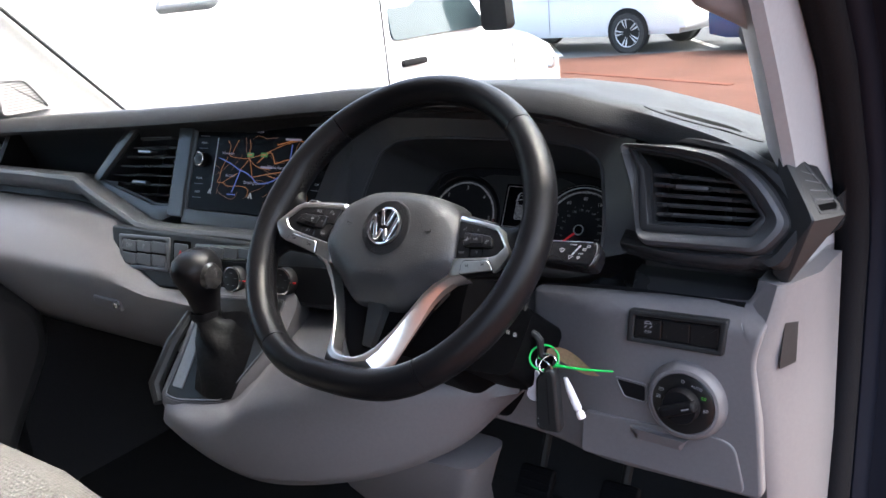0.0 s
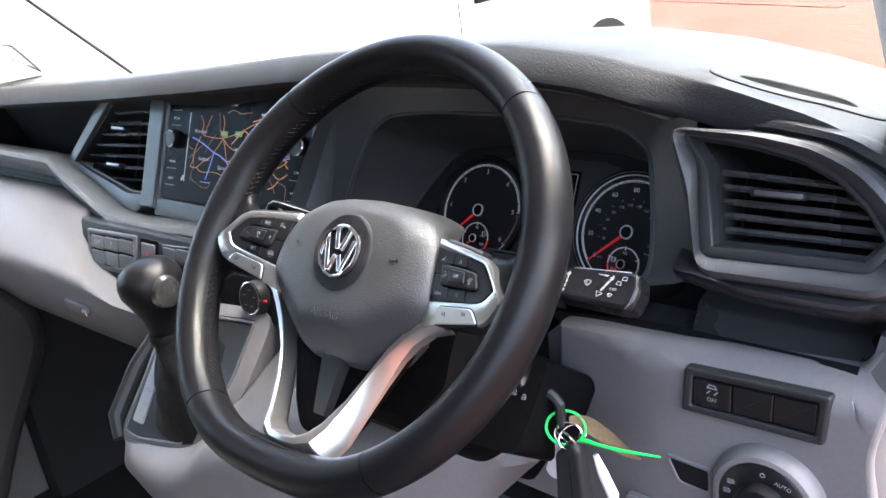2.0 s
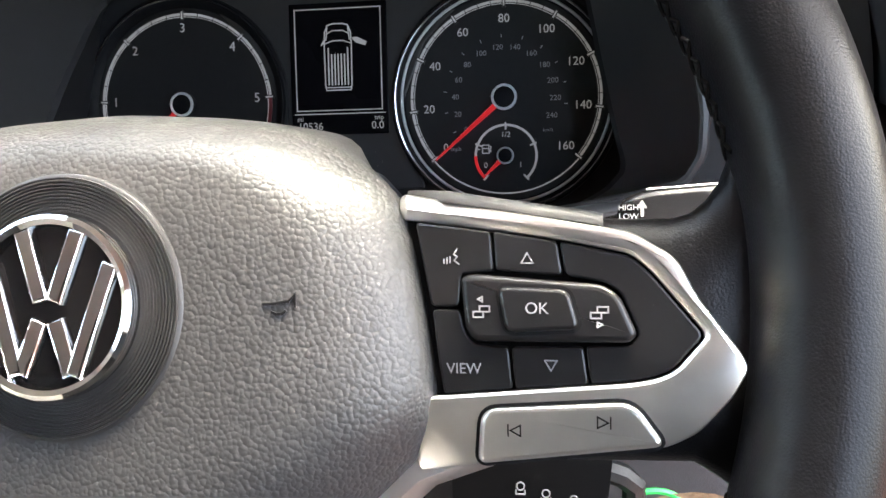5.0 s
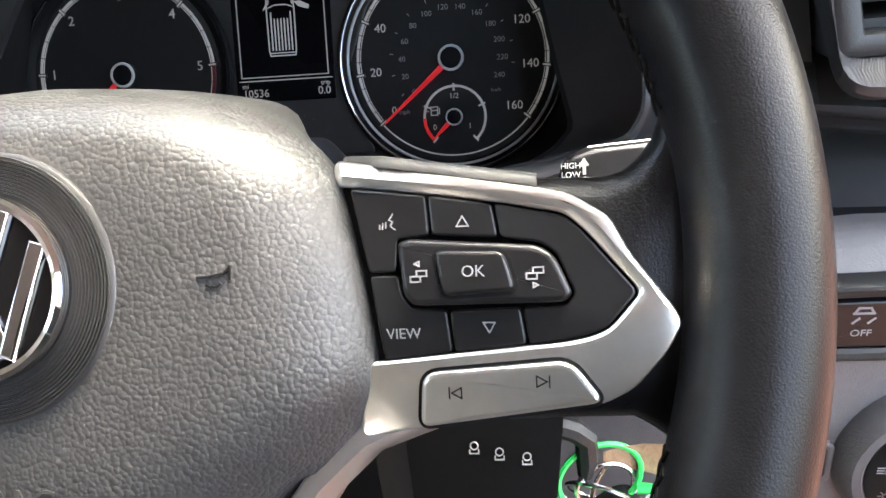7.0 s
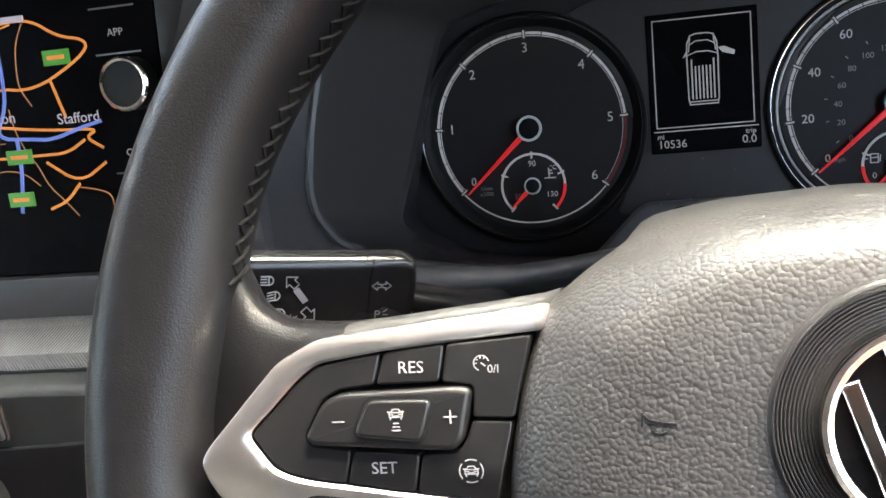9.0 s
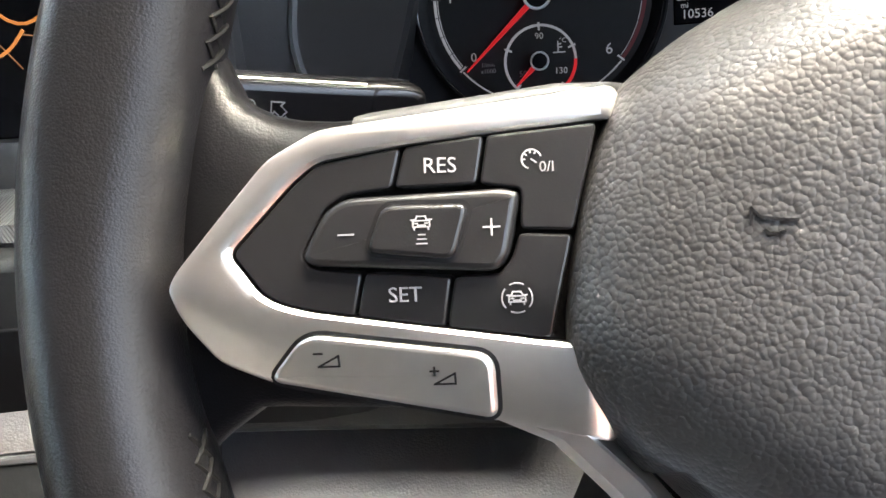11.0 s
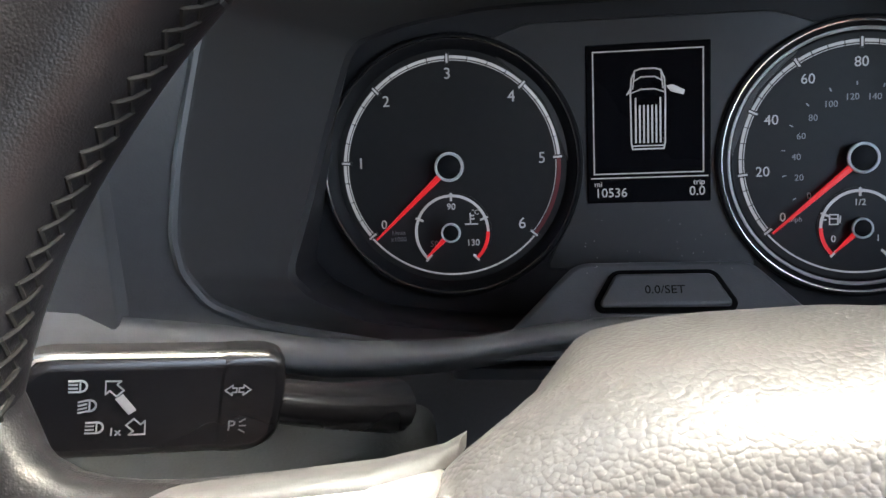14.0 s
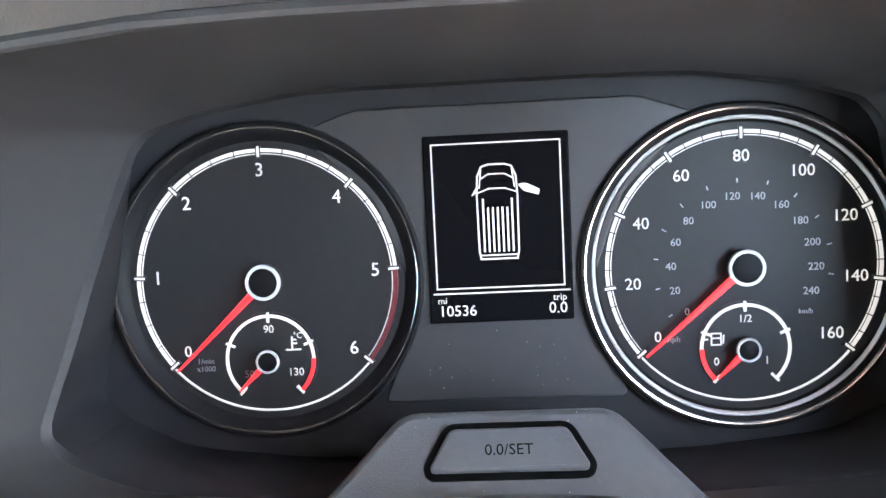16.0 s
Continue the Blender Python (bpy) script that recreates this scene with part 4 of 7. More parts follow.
# ---- glovebox panel on the passenger side
glove = thing("glovebox_panel", None, "warm grey grained glovebox panel", "dash panel", kind="structure")
gl = []
for x, top, knee in [(-1.16, 1.20, 0.0), (-0.90, 1.205, 0.0), (-0.66, 1.200, 0.0), (-0.60, 1.150, 0.004), (-0.52, 1.118, 0.006), (-0.36, 1.118, 0.02)]:
    gl.append([(x, 0.20, top + 0.004), (x, 0.135 + knee, top + 0.004), (x, 0.110, min(top, 1.195)), (x, 0.060, min(top - 0.004, 1.135)), (x, 0.052, min(top - 0.008, 1.122)), (x, 0.054, 1.10), (x, 0.066, 1.06), (x, 0.11, 1.00), (x, 0.20, 0.93), (x, 0.35, 0.86), (x, 0.40, 1.0)])
part("panel", loft(gl), M_GREY, glove, sharp=50)
part("lid_latch", moved(plate(rounded([(-0.034, -0.010), (0.034, -0.010), (0.034, 0.010), (-0.034, 0.010)], 0.004), -0.004, 0.004, 0.003), plane_frame((-0.63, 0.0585, 1.082), -10)), M_GREY, glove, "grey glovebox latch")
part("latch_lock", moved(lathe([(0.006, 0), (0.006, 0.006), (0.004, 0.007)], 20), plane_frame((-0.60, 0.055, 1.085), -10)), M_STEEL, glove)

# ---- control panel under the screen
LOW = plane_frame((0, 0.085, 1.14), 15)
ctrl = thing("control_panel", LOW, "charcoal control panel with switches under the screen", "control panel", kind="structure")
part("panel", plate(rounded([(-0.646, 0.058), (-0.632, -0.006), (-0.560, -0.028), (-0.455, -0.022), (-0.19, -0.012), (-0.10, -0.01), (-0.10, 0.062)], 0.008), -0.05, 0.0, 0.004), M_DARK, ctrl)
part("frame_groove", ringplate(rounded([(-0.622, 0.046), (-0.497, 0.051), (-0.497, 0.000), (-0.616, -0.007)], 0.004), rounded([(-0.613, 0.039), (-0.506, 0.044), (-0.506, 0.0065), (-0.608, 0.0005)], 0.003), -0.002, 0.0025, 0.0015), M_MID, ctrl)


# near-black sheets behind the buttons put the shade into the gaps round them
part("button_backing", plate([(-0.617, 0.042), (-0.501, 0.047), (-0.501, 0.003), (-0.612, -0.003)], -0.004, 0.0006), M_VOID, ctrl)
part("hazard_surround", plate(rounded([(-0.4905, 0.0045), (-0.4505, 0.0055), (-0.4505, 0.0495), (-0.4905, 0.0485)], 0.004), -0.004, 0.0012, 0.0008), M_VOID, ctrl)


def push_button(parent, name, x0, x1, s0, s1, h=0.003, material=None):
    return part(name, plate(rounded([(x0, s0), (x1, s0), (x1, s1), (x0, s1)], 0.002), -0.002, h, 0.0012), material or M_CTRL, parent)


for r in range(2):
    for c in range(3):
        x0 = -0.6105 + 0.0356 * c + 0.001 * r
        b = push_button(ctrl, "push_button", x0, x0 + 0.034, 0.0218 - 0.0195 * r + 0.0016 * c, 0.0392 - 0.0195 * r + 0.0016 * c, material=M_MID)
        if r == 0 and c < 2:
            letters(("OFF", "P")[c], 0.009, x0 + 0.017, 0.0305 + 0.0016 * c, 0.0031, M_DIM, b, "print", 0.0001)
haz = push_button(ctrl, "hazard_button", -0.4855, -0.4555, 0.0100, 0.0445, 0.003, M_MID)
part("hazard_mark", strokes([(-0.477, 0.022, -0.464, 0.022), (-0.464, 0.022, -0.4705, 0.034), (-0.4705, 0.034, -0.477, 0.022)], 0.0016, 0.003, 0.0033), M_RED, haz)
part("switch_bank", plate(rounded([(-0.440, 0.026), (-0.318, 0.036), (-0.318, 0.056), (-0.440, 0.048)], 0.003), -0.002, 0.002, 0.001), M_GLOSS, ctrl)
for k in range(4):
    push_button(ctrl, "push_button", -0.436 + 0.0295 * k, -0.408 + 0.0295 * k, 0.030 + 0.0024 * k, 0.0455 + 0.0018 * k, 0.0036)
part("heater_recess", plate(rounded([(-0.47, 0.022), (-0.155, 0.044), (-0.155, 0.0), (-0.185, -0.006), (-0.44, -0.016), (-0.47, -0.004)], 0.008), -0.002, 0.0012, 0.001), M_BLACK, ctrl)


def heater_knob(x, s):
    k = thing("heater_knob", LOW @ Matrix.Translation((x, s, 0.001)) @ Matrix.Scale(0.82, 4), "black rotary heater knob with chrome ring", "knob", "heater knobs")
    part("dial", lathe([(0.0225, 0), (0.0225, 0.006), (0.0205, 0.015), (0.019, 0.0165), (0.012, 0.0168)], 40), M_DARK, k)
    part("chrome_ring", lathe([(0.0195, 0.0150), (0.0212, 0.0150), (0.0216, 0.0166), (0.0200, 0.0176), (0.0190, 0.0168)], 40, cap0=False, cap1=False), M_CHROME, k)
    for i in range(5):
        a = radians(90 + 72 * i)
        part("dial_mark", box(-0.0025 + 0.011 * math.cos(a), 0.0025 + 0.011 * math.cos(a), -0.0004 + 0.011 * math.sin(a), 0.0004 + 0.011 * math.sin(a), 0.0165, 0.0171), M_DIM, k)
    part("pointer", box(0.020, 0.0265, -0.0011, 0.0011, 0.008, 0.011, 0.0005), M_RED, k, "small red pointer")


for x, s in ((-0.252, 0.017), (-0.347, 0.008), (-0.442, -0.001)):
    heater_knob(x, s)

# ---------------------------------------------------------------- driver's side: vent pod, bin, lower panel
RV = plane_frame((0, 0.148, 1.25), 17)
pod = thing("vent_pod", RV, "ribbed charcoal surround of the driver's vent", "dash trim", kind="structure")
r_open = [(0.2005, 0.0835), (0.2450, 0.0795), (0.2770, 0.0725), (0.3017, 0.0610), (0.3200, 0.0450), (0.3340, 0.0259), (0.3233, 0.0125), (0.2255, 0.0100), (0.2165, 0.0639)]
r_mid = [(0.1940, 0.0866), (0.2460, 0.0818), (0.2785, 0.0748), (0.3040, 0.0632), (0.3228, 0.0468), (0.3405, 0.0235), (0.3290, 0.0055), (0.2170, 0.0015), (0.2085, 0.0660)]
r_out = [(0.1850, 0.0900), (0.2500, 0.0892), (0.2910, 0.0838), (0.3235, 0.0690), (0.3420, 0.0515), (0.3640, 0.0200), (0.3400, -0.0105), (0.2190, -0.0125), (0.2030, 0.0420)]
r_end = [(0.1743, 0.0978), (0.2680, 0.0985), (0.3110, 0.0900), (0.3450, 0.0715), (0.3678, 0.0526), (0.3866, 0.0289), (0.3583, -0.0229), (0.2207, -0.0227), (0.2026, 0.0349)]
part("inner_frame", ringplate(r_mid, r_open, -0.03, 0.010, 0.002), M_POD, pod)
rr = []
for f, n in ((0.0, 0.0085), (0.25, 0.0135), (0.6, 0.0165), (0.85, 0.0145), (1.0, 0.0085)):
    rr.append([(a[0] + (b[0] - a[0]) * f, a[1] + (b[1] - a[1]) * f, n) for a, b in zip(rounded(r_mid, 0.010, 5), rounded(r_out, 0.012, 5))])
part("ribbed_band", loft([r[:47] for r in rr], closed=False, cap0=False, cap1=False), M_PODRIB, pod, "ribbed satin band round the vent")
part("inner_cheek", loft([r[46:] + r[:1] for r in rr], closed=False, cap0=False, cap1=False), M_POD, pod)
oo = []
for f, n in ((0.0, 0.0085), (0.12, 0.0045), (0.35, 0.0085), (0.75, 0.0075), (1.0, -0.002)):
    oo.append([(a[0] + (b[0] - a[0]) * f, a[1] + (b[1] - a[1]) * f, n) for a, b in zip(rounded(r_out, 0.012, 5), rounded(r_end, 0.008, 5))])
oo.append([(x, y, -0.05) for x, y, _ in oo[-1]])
part("outer_band", loft([r[6:42] for r in oo], closed=False, cap0=False, cap1=False), M_TOP, pod, "grained charcoal band outside the ribs")
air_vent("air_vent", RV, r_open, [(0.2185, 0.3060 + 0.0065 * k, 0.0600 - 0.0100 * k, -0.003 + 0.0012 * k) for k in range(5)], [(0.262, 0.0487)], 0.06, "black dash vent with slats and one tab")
# lower return of the pod, above the bin
ret = []
for x, y0, z0 in [(0.19, 0.150, 1.236), (0.25, 0.136, 1.236), (0.32, 0.132, 1.238), (0.350, 0.140, 1.245), (0.372, 0.160, 1.262), (0.385, 0.20, 1.268)]:
    ret.append([(x, y0, z0), (x, y0 + 0.006, z0 - 0.010), (x, y0 + 0.022, z0 - 0.022), (x, y0 + 0.06, z0 - 0.026), (x, y0 + 0.09, z0 - 0.02), (x, y0 + 0.09, z0 + 0.01), (x, y0 + 0.02, z0 + 0.012)])
pr = part("pod_underside", loft(ret), M_GLOSS, pod, "gloss black underside above the bin")
pr.matrix_parent_inverse = RV.inverted()

# corner vent towards the door glass
cor = thing("corner_vent", None, "black wedge with side-window vent slats at the dash corner", "air vent")
cap = bmesh.new()
for p in ((0.3443, 0.165, 1.3388), (0.3490, 0.174, 1.3400), (0.3827, 0.140, 1.2787), (0.4003, 0.185, 1.2741), (0.3575, 0.150, 1.2082), (0.3460, 0.146, 1.2230), (0.3445, 0.240, 1.3350), (0.3720, 0.240, 1.2800), (0.3560, 0.220, 1.2100)):
    cap.verts.new(p)
bmesh.ops.convex_hull(cap, input=cap.verts)
bmesh.ops.bevel(cap, geom=cap.edges[:], offset=0.0015, segments=2, affect="EDGES", profile=0.6)
part("wedge", cap, M_DARK, cor, "charcoal faceted end of the dash", sharp=25)
FACET = Matrix(((-0.50811, -0.38695, 0.76948, 0.3827), (0.3308, -0.91255, -0.24047, 0.14), (0.79524, 0.13236, 0.59167, 1.2787), (0, 0, 0, 1)))
slot_o = [(0.0576, -0.0125), (0.0557, -0.0243), (0.0134, -0.0428), (0.0091, -0.0382), (0.0088, -0.0157)]
# flat near-black sheet on the facet, painted as the shade inside the slot
part("slot", moved(plate(rounded(slot_o, 0.0015, 3), -0.004, 0.0004), FACET), M_VOID, cor, "near-black sheet standing for the shade in the slot")
part("slot_rim", moved(ringplate(rounded(inset(slot_o, -0.0022), 0.002, 3), rounded(slot_o, 0.0015, 3), -0.004, 0.0009, 0.0006), FACET), M_DARK, cor)
for k in range(4):
    f = 0.16 + 0.2 * k
    a, b = Vector(slot_o[0]).lerp(Vector(slot_o[4]), f), Vector(slot_o[1]).lerp(Vector(slot_o[2]), f + 0.10)
    part("slat", moved(tube([(a.x, a.y, 0.0006), (b.x, b.y, 0.0006)], 0.0009, 6), FACET), M_MID, cor)

RP = plane_frame((0, 0.118, 1.15), 4)
low = thing("driver_lower_panel", RP, "warm grey grained lower dash panel on the driver's side", "dash panel", kind="structure")
def lean(u, v):
    """The panel's upper edge and inner end fall away ahead."""
    def ease(x):
        x = min(1.0, max(0.0, x))
        return x * x * (3 - 2 * x)
    return -0.020 * ease((v - 0.020) / 0.024) - 0.022 * ease((0.205 - u) / 0.12)


face = rounded([(0.0880, 0.0262), (0.1800, 0.0352), (0.3235, 0.0420), (0.3380, 0.0625), (0.3570, 0.0650), (0.3390, -0.009), (0.3471, -0.0756), (0.3524, -0.152), (0.150, -0.152), (-0.02, -0.146), (-0.06, -0.10), (0.09, -0.06), (0.086, -0.020)], [0.003, 0.002, 0.003, 0.004, 0.004, 0.012, 0.02, 0.01, 0.03, 0.03, 0.01, 0.02, 0.02], 4)
# a grid over the outline, so that the slab can bend
edge_o = plate(face, -0.012, 0.0, 0.004)
bmesh.ops.triangulate(edge_o, faces=edge_o.faces)
for _ in range(4):
    bmesh.ops.subdivide_edges(edge_o, edges=[e for e in edge_o.edges if e.calc_length() > 0.018], cuts=1)
    bmesh.ops.triangulate(edge_o, faces=edge_o.faces)
part("panel", laid(edge_o, lean), M_GREY, low, sharp=50)
part("panel_core", box(0.16, 0.335, -0.148, 0.024, -0.06, -0.010), M_GREY, low)
# side of the panel that wraps back to the pillar
sd = []
for z, y0, x0, x1 in [(1.214, 0.138, 0.3535, 0.384), (1.19, 0.131, 0.349, 0.384), (1.141, 0.120, 0.337, 0.384), (1.075, 0.124, 0.345, 0.384), (0.998, 0.130, 0.350, 0.384), (0.92, 0.14, 0.350, 0.384)]:
    sd.append([(x0, y0, z), (x0 + 0.006, y0 + 0.004, z), (x0 + 0.012, y0 + 0.016, z), (x1 - 0.004, 0.19, z), (x1, 0.26, z), (x0 - 0.02, 0.26, z), (x0 - 0.02, y0 + 0.01, z)])
sp = part("side_panel", loft(sd), M_GREY, low, sharp=50)
sp.matrix_parent_inverse = RP.inverted()
st = part("side_cover", moved(plate(rounded([(-0.012, -0.03), (0.010, -0.028), (0.012, 0.028), (-0.004, 0.030)], 0.002), 0, 0.0012), Matrix.Translation((0.3608, 0.1525, 1.157)) @ pose(0, 0, 0, 90, 0, 61)), M_DARK, low, "small dark cover plate")
st.matrix_parent_inverse = RP.inverted()

# open bin above the panel
binn = thing("open_bin", None, "gloss black open bin under the vent", "tray", kind="structure")
part("bin_floor", box(0.130, 0.350, 0.146, 0.222, 1.160, 1.166), M_SLAT, binn)
part("bin_front", loft([[(x, y - 0.002, z), (x, y + 0.003, z + 0.0015), (x, y + 0.006, z - 0.002), (x, y + 0.008, z - 0.03), (x, y + 0.001, z - 0.03)] for x, y, z in ((0.0877, 0.1610, 1.1722), (0.1793, 0.1560, 1.1822), (0.3232, 0.1400, 1.1898))]), M_BLACK, binn, "thin black edge of the bin")
part("bin_back", box(0.190, 0.350, 0.216, 0.222, 1.160, 1.25), M_SLAT, binn)
part("bin_step", loft([[(x, 0.185 - d, 1.164), (x, 0.200 - d, 1.186), (x, 0.205 - d, 1.188), (x, 0.218, 1.190), (x, 0.218, 1.164)] for x, d in ((0.185, 0.0), (0.200, 0.012), (0.345, 0.016))]), M_SLAT, binn, "raised step inside the bin")
part("bin_end", loft([[(0.324, 0.142, 1.160), (0.328, 0.144, 1.190), (0.342, 0.150, 1.212), (0.350, 0.150, 1.160)], [(0.332, 0.215, 1.160), (0.334, 0.215, 1.195), (0.346, 0.215, 1.214), (0.352, 0.215, 1.160)]]), M_GREY, binn)

# traction switch bank
sw = thing("switch_bank", RP, "black switch bank with traction-off button", "switch")
part("bezel", ringplate(rounded([(0.2135, 0.0275), (0.3145, 0.030), (0.3110, -0.0065), (0.2110, -0.0075)], 0.003), rounded([(0.2200, 0.0215), (0.3070, 0.0240), (0.3050, -0.0010), (0.2180, -0.0020)], 0.002), -0.004, 0.005, 0.002), M_DARK, sw)
part("back", plate([(0.219, 0.022), (0.307, 0.024), (0.305, -0.002), (0.218, -0.003)], -0.004, 0.0005), M_BLACK, sw)
for k in range(3):
    a = 0.2195 + 0.0288 * k
    b = part("switch", plate(rounded([(a, -0.0012 + 0.0004 * k), (a + 0.0275, -0.0008 + 0.0004 * k), (a + 0.0285, 0.0200 + 0.0006 * k), (a + 0.0008, 0.0195 + 0.0006 * k)], 0.001), 0.0, 0.0032 - 0.001 * (k > 0), 0.0008), M_KEYS, sw)
    if k == 0:
        letters("OFF", 0.0044, a + 0.0145, 0.0056, 0.0032, M_PRINT, b, "print", 0.0001)
        part("print", strokes([(a + 0.011, 0.0148, a + 0.0175, 0.0148), (a + 0.011, 0.0148, a + 0.0125, 0.0172), (a + 0.0125, 0.0172, a + 0.0165, 0.0172), (a + 0.0165, 0.0172, a + 0.0180, 0.0148), (a + 0.011, 0.0105, a + 0.013, 0.0125), (a + 0.0165, 0.0105, a + 0.0185, 0.0125)], 0.0009, 0.0031, 0.0034), M_PRINT, b)

# light switch
LS = RP @ Matrix.Translation((0.2745, -0.061, 0.0))
ls = thing("light_switch", LS, "round black headlamp switch in a grey ring", "light switch")
part("ring", lathe([(0.0425, -0.004), (0.0412, 0.002), (0.0385, 0.0085), (0.0362, 0.0112), (0.0330, 0.0120), (0.0312, 0.0100)], 56), M_GREY, ls, "warm grey ring")
part("face", lathe([(0.0318, 0.006), (0.0318, 0.0112), (0.0306, 0.0120), (0.0180, 0.0124)], 48), M_KEYS, ls)
knob = part("knob", lathe([(0.0185, 0.011), (0.0182, 0.020), (0.0168, 0.0225), (0.004, 0.0228)], 40), M_BLACK, ls)
part("grip", moved(plate(rounded([(-0.019, -0.0055), (0.019, -0.0055), (0.019, 0.0055), (-0.019, 0.0055)], 0.004), 0.020, 0.031, 0.003), pose(0, 0, 0, 0, 0, 22)), M_BLACK, knob)
part("grip_line", moved(box(0.006, 0.014, -0.0006, 0.0006, 0.0308, 0.0314), pose(0, 0, 0, 0, 0, 22)), M_PRINT, knob)
marks = {205: "sun", 170: "fog", 150: "side", 90: "o", 55: "auto", 25: "park", -5: "dip"}
for ang, k in marks.items():
    cx, cy = 0.0245 * math.cos(radians(ang)), 0.0245 * math.sin(radians(ang))
    mt = M_GREEN if k == "park" else M_PRINT
    if k == "auto":
        letters("AUTO", 0.0042, cx, cy, 0.0123, M_DIM, ls, "print", 0.0001, turn=-15)
    elif k == "o":
        part("print", band(cx, cy, 0.0012, 0.0018, 0, 360, 0.0119, 0.0124, 16), mt, ls)
    elif k == "sun":
        m = band(cx, cy, 0.0010, 0.0016, 0, 360, 0.0119, 0.0124, 14)
        strokes([(cx + 0.0021 * math.cos(a), cy + 0.0021 * math.sin(a), cx + 0.003 * math.cos(a), cy + 0.003 * math.sin(a)) for a in [k2 * math.pi / 4 for k2 in range(8)]], 0.0005, 0.0119, 0.0124, m)
        part("print", m, mt, ls)
    else:
        m = band(cx, cy, 0.0012, 0.0018, -90, 90, 0.0119, 0.0124, 10)
        strokes([(cx, cy - 0.0016, cx, cy + 0.0016)] + [(cx - 0.001, cy + d, cx - 0.0034, cy + d - (0.0004 if k == "dip" else 0)) for d in (-0.0014, 0, 0.0014)], 0.0005, 0.0119, 0.0124, m)
        part("print", m, mt, ls)
dim = thing("blanking_socket", RP, "small black socket beside the light switch", "socket")
part("socket", plate(rounded([(0.199, -0.052), (0.231, -0.054), (0.231, -0.072), (0.208, -0.070)], 0.003), -0.004, 0.0018, 0.0012), M_BLACK, dim)
part("rim", ringplate(rounded([(0.1965, -0.0498), (0.2335, -0.0518), (0.2335, -0.0742), (0.2062, -0.0722)], 0.004), rounded([(0.1995, -0.0525), (0.2305, -0.0545), (0.2305, -0.0715), (0.2083, -0.0695)], 0.003), -0.004, 0.0026, 0.001), M_GREY, dim)
flap = thing("fuse_flap", RP, "warm grey storage flap with finger pull", "flap")
part("flap", plate(rounded([(0.160, -0.0975), (0.302, -0.0930), (0.324, -0.0980), (0.336, -0.149), (0.156, -0.146)], [0.006, 0.012, 0.012, 0.01, 0.006]), -0.004, 0.0022, 0.0016), M_GREY, flap)
part("finger_pull", loft([[(0.214, -0.100, 0.002), (0.278, -0.103, 0.002), (0.270, -0.118, 0.002), (0.222, -0.116, 0.002)], [(0.217, -0.1015, 0.0075), (0.275, -0.1045, 0.0075), (0.268, -0.112, 0.004), (0.224, -0.110, 0.004)]]), M_GREY, flap)

# ---------------------------------------------------------------- steering wheel
WHEEL = plane_frame((0, 0, 1.28), 37.3)
wheel = thing("steering_wheel", WHEEL, "black leather steering wheel with satin silver spokes and flat bottom", "steering wheel")


RIM_R = 0.171
RIM = Matrix.Rotation(radians(-4.4), 4, "X") @ Matrix.Translation((-0.0057, 0.0032, -0.0177))


def rim_point(a):
    """Centre line of the rim at angle a (degrees, 0 to the right), with a flattened bottom."""
    u, v = RIM_R * math.cos(radians(a)), RIM_R * math.sin(radians(a))
    flat, k = -0.166, 0.006
    return u, flat + k * math.log1p(math.exp((v - flat) / k))


def near(a, mid, wide, power=2):
    """A bump of 1 at the angle mid that fades over `wide` degrees."""
    d = (a - mid + 180) % 360 - 180
    return math.exp(-abs(d / wide) ** power)


def rim_radii(a):
    """Inner, outer, front and back half-widths of the rim's section."""
    grip = near(a, 33, 15) + near(a, 147, 15)
    heel = near(a, 270, 30, 4)
    return 0.0149 + 0.0022 * grip + 0.001 * heel + 0.0048 * near(a, 170, 11), 0.0150, 0.0190 + 0.0008 * grip, 0.0188


def rim_mesh(a0, a1, n=120):
    rings = []
    for i in range(n + 1):
        a = a0 + (a1 - a0) * i / n
        u, v = rim_point(a)
        d = Vector((u, v)).normalized()
        rin, rout, up, dn = rim_radii(a)
        ring = []
        for q in range(32):
            t = 2 * math.pi * q / 32
            c, s = math.cos(t), math.sin(t)
            rad = (rout if c > 0 else rin) * math.copysign(abs(c) ** 0.94, c)
            ax = (up if s > 0 else dn) * math.copysign(abs(s) ** 0.94, s)
            ring.append((u + d.x * rad, v + d.y * rad, ax))
        rings.append(ring)
    return rings


def drawn_in(ring):
    """A section pulled in where the leather is tucked under at a seam."""
    mid = sum((Vector(p) for p in ring), Vector()) / len(ring)
    return [tuple(Vector(p).lerp(mid, 0.06)) for p in ring]


for a0, a1 in ((47, 135), (135, 237), (237, 305), (305, 407)):
    rg = rim_mesh(a0 + 0.18, a1 - 0.18)
    rp = part("rim", loft([drawn_in(rg[0])] + rg + [drawn_in(rg[-1])]), M_LEATHER, wheel, "black leather rim", sharp=60)
    rp.matrix_local = RIM
# crossed lacing along the inner side of the rim
stitch = bmesh.new()
for i in range(150):
    a = -50 + i * 1.9
    if a > 232:
        break
    if -15 < a < 11 or 168 < a < 195:
        continue
    rin, rout, up, dn = rim_radii(a)
    for f0, f1 in ((-9, 11), (11, -9)):
        path = []
        for k in range(5):
            f = radians(f0 + (f1 - f0) * k / 4)
            u, v = rim_point(a + 2.1 * (k / 4 - 0.5))
            d = Vector((u, v)).normalized()
            r = rin * math.cos(f) - 0.0001 + (0.0004 if f0 < 0 else 0.0) * math.sin(math.pi * k / 4)
            path.append((u - d.x * r, v - d.y * r, up * math.sin(f) + 0.0005))
        tube(path, 0.00062, 6, bm=stitch)
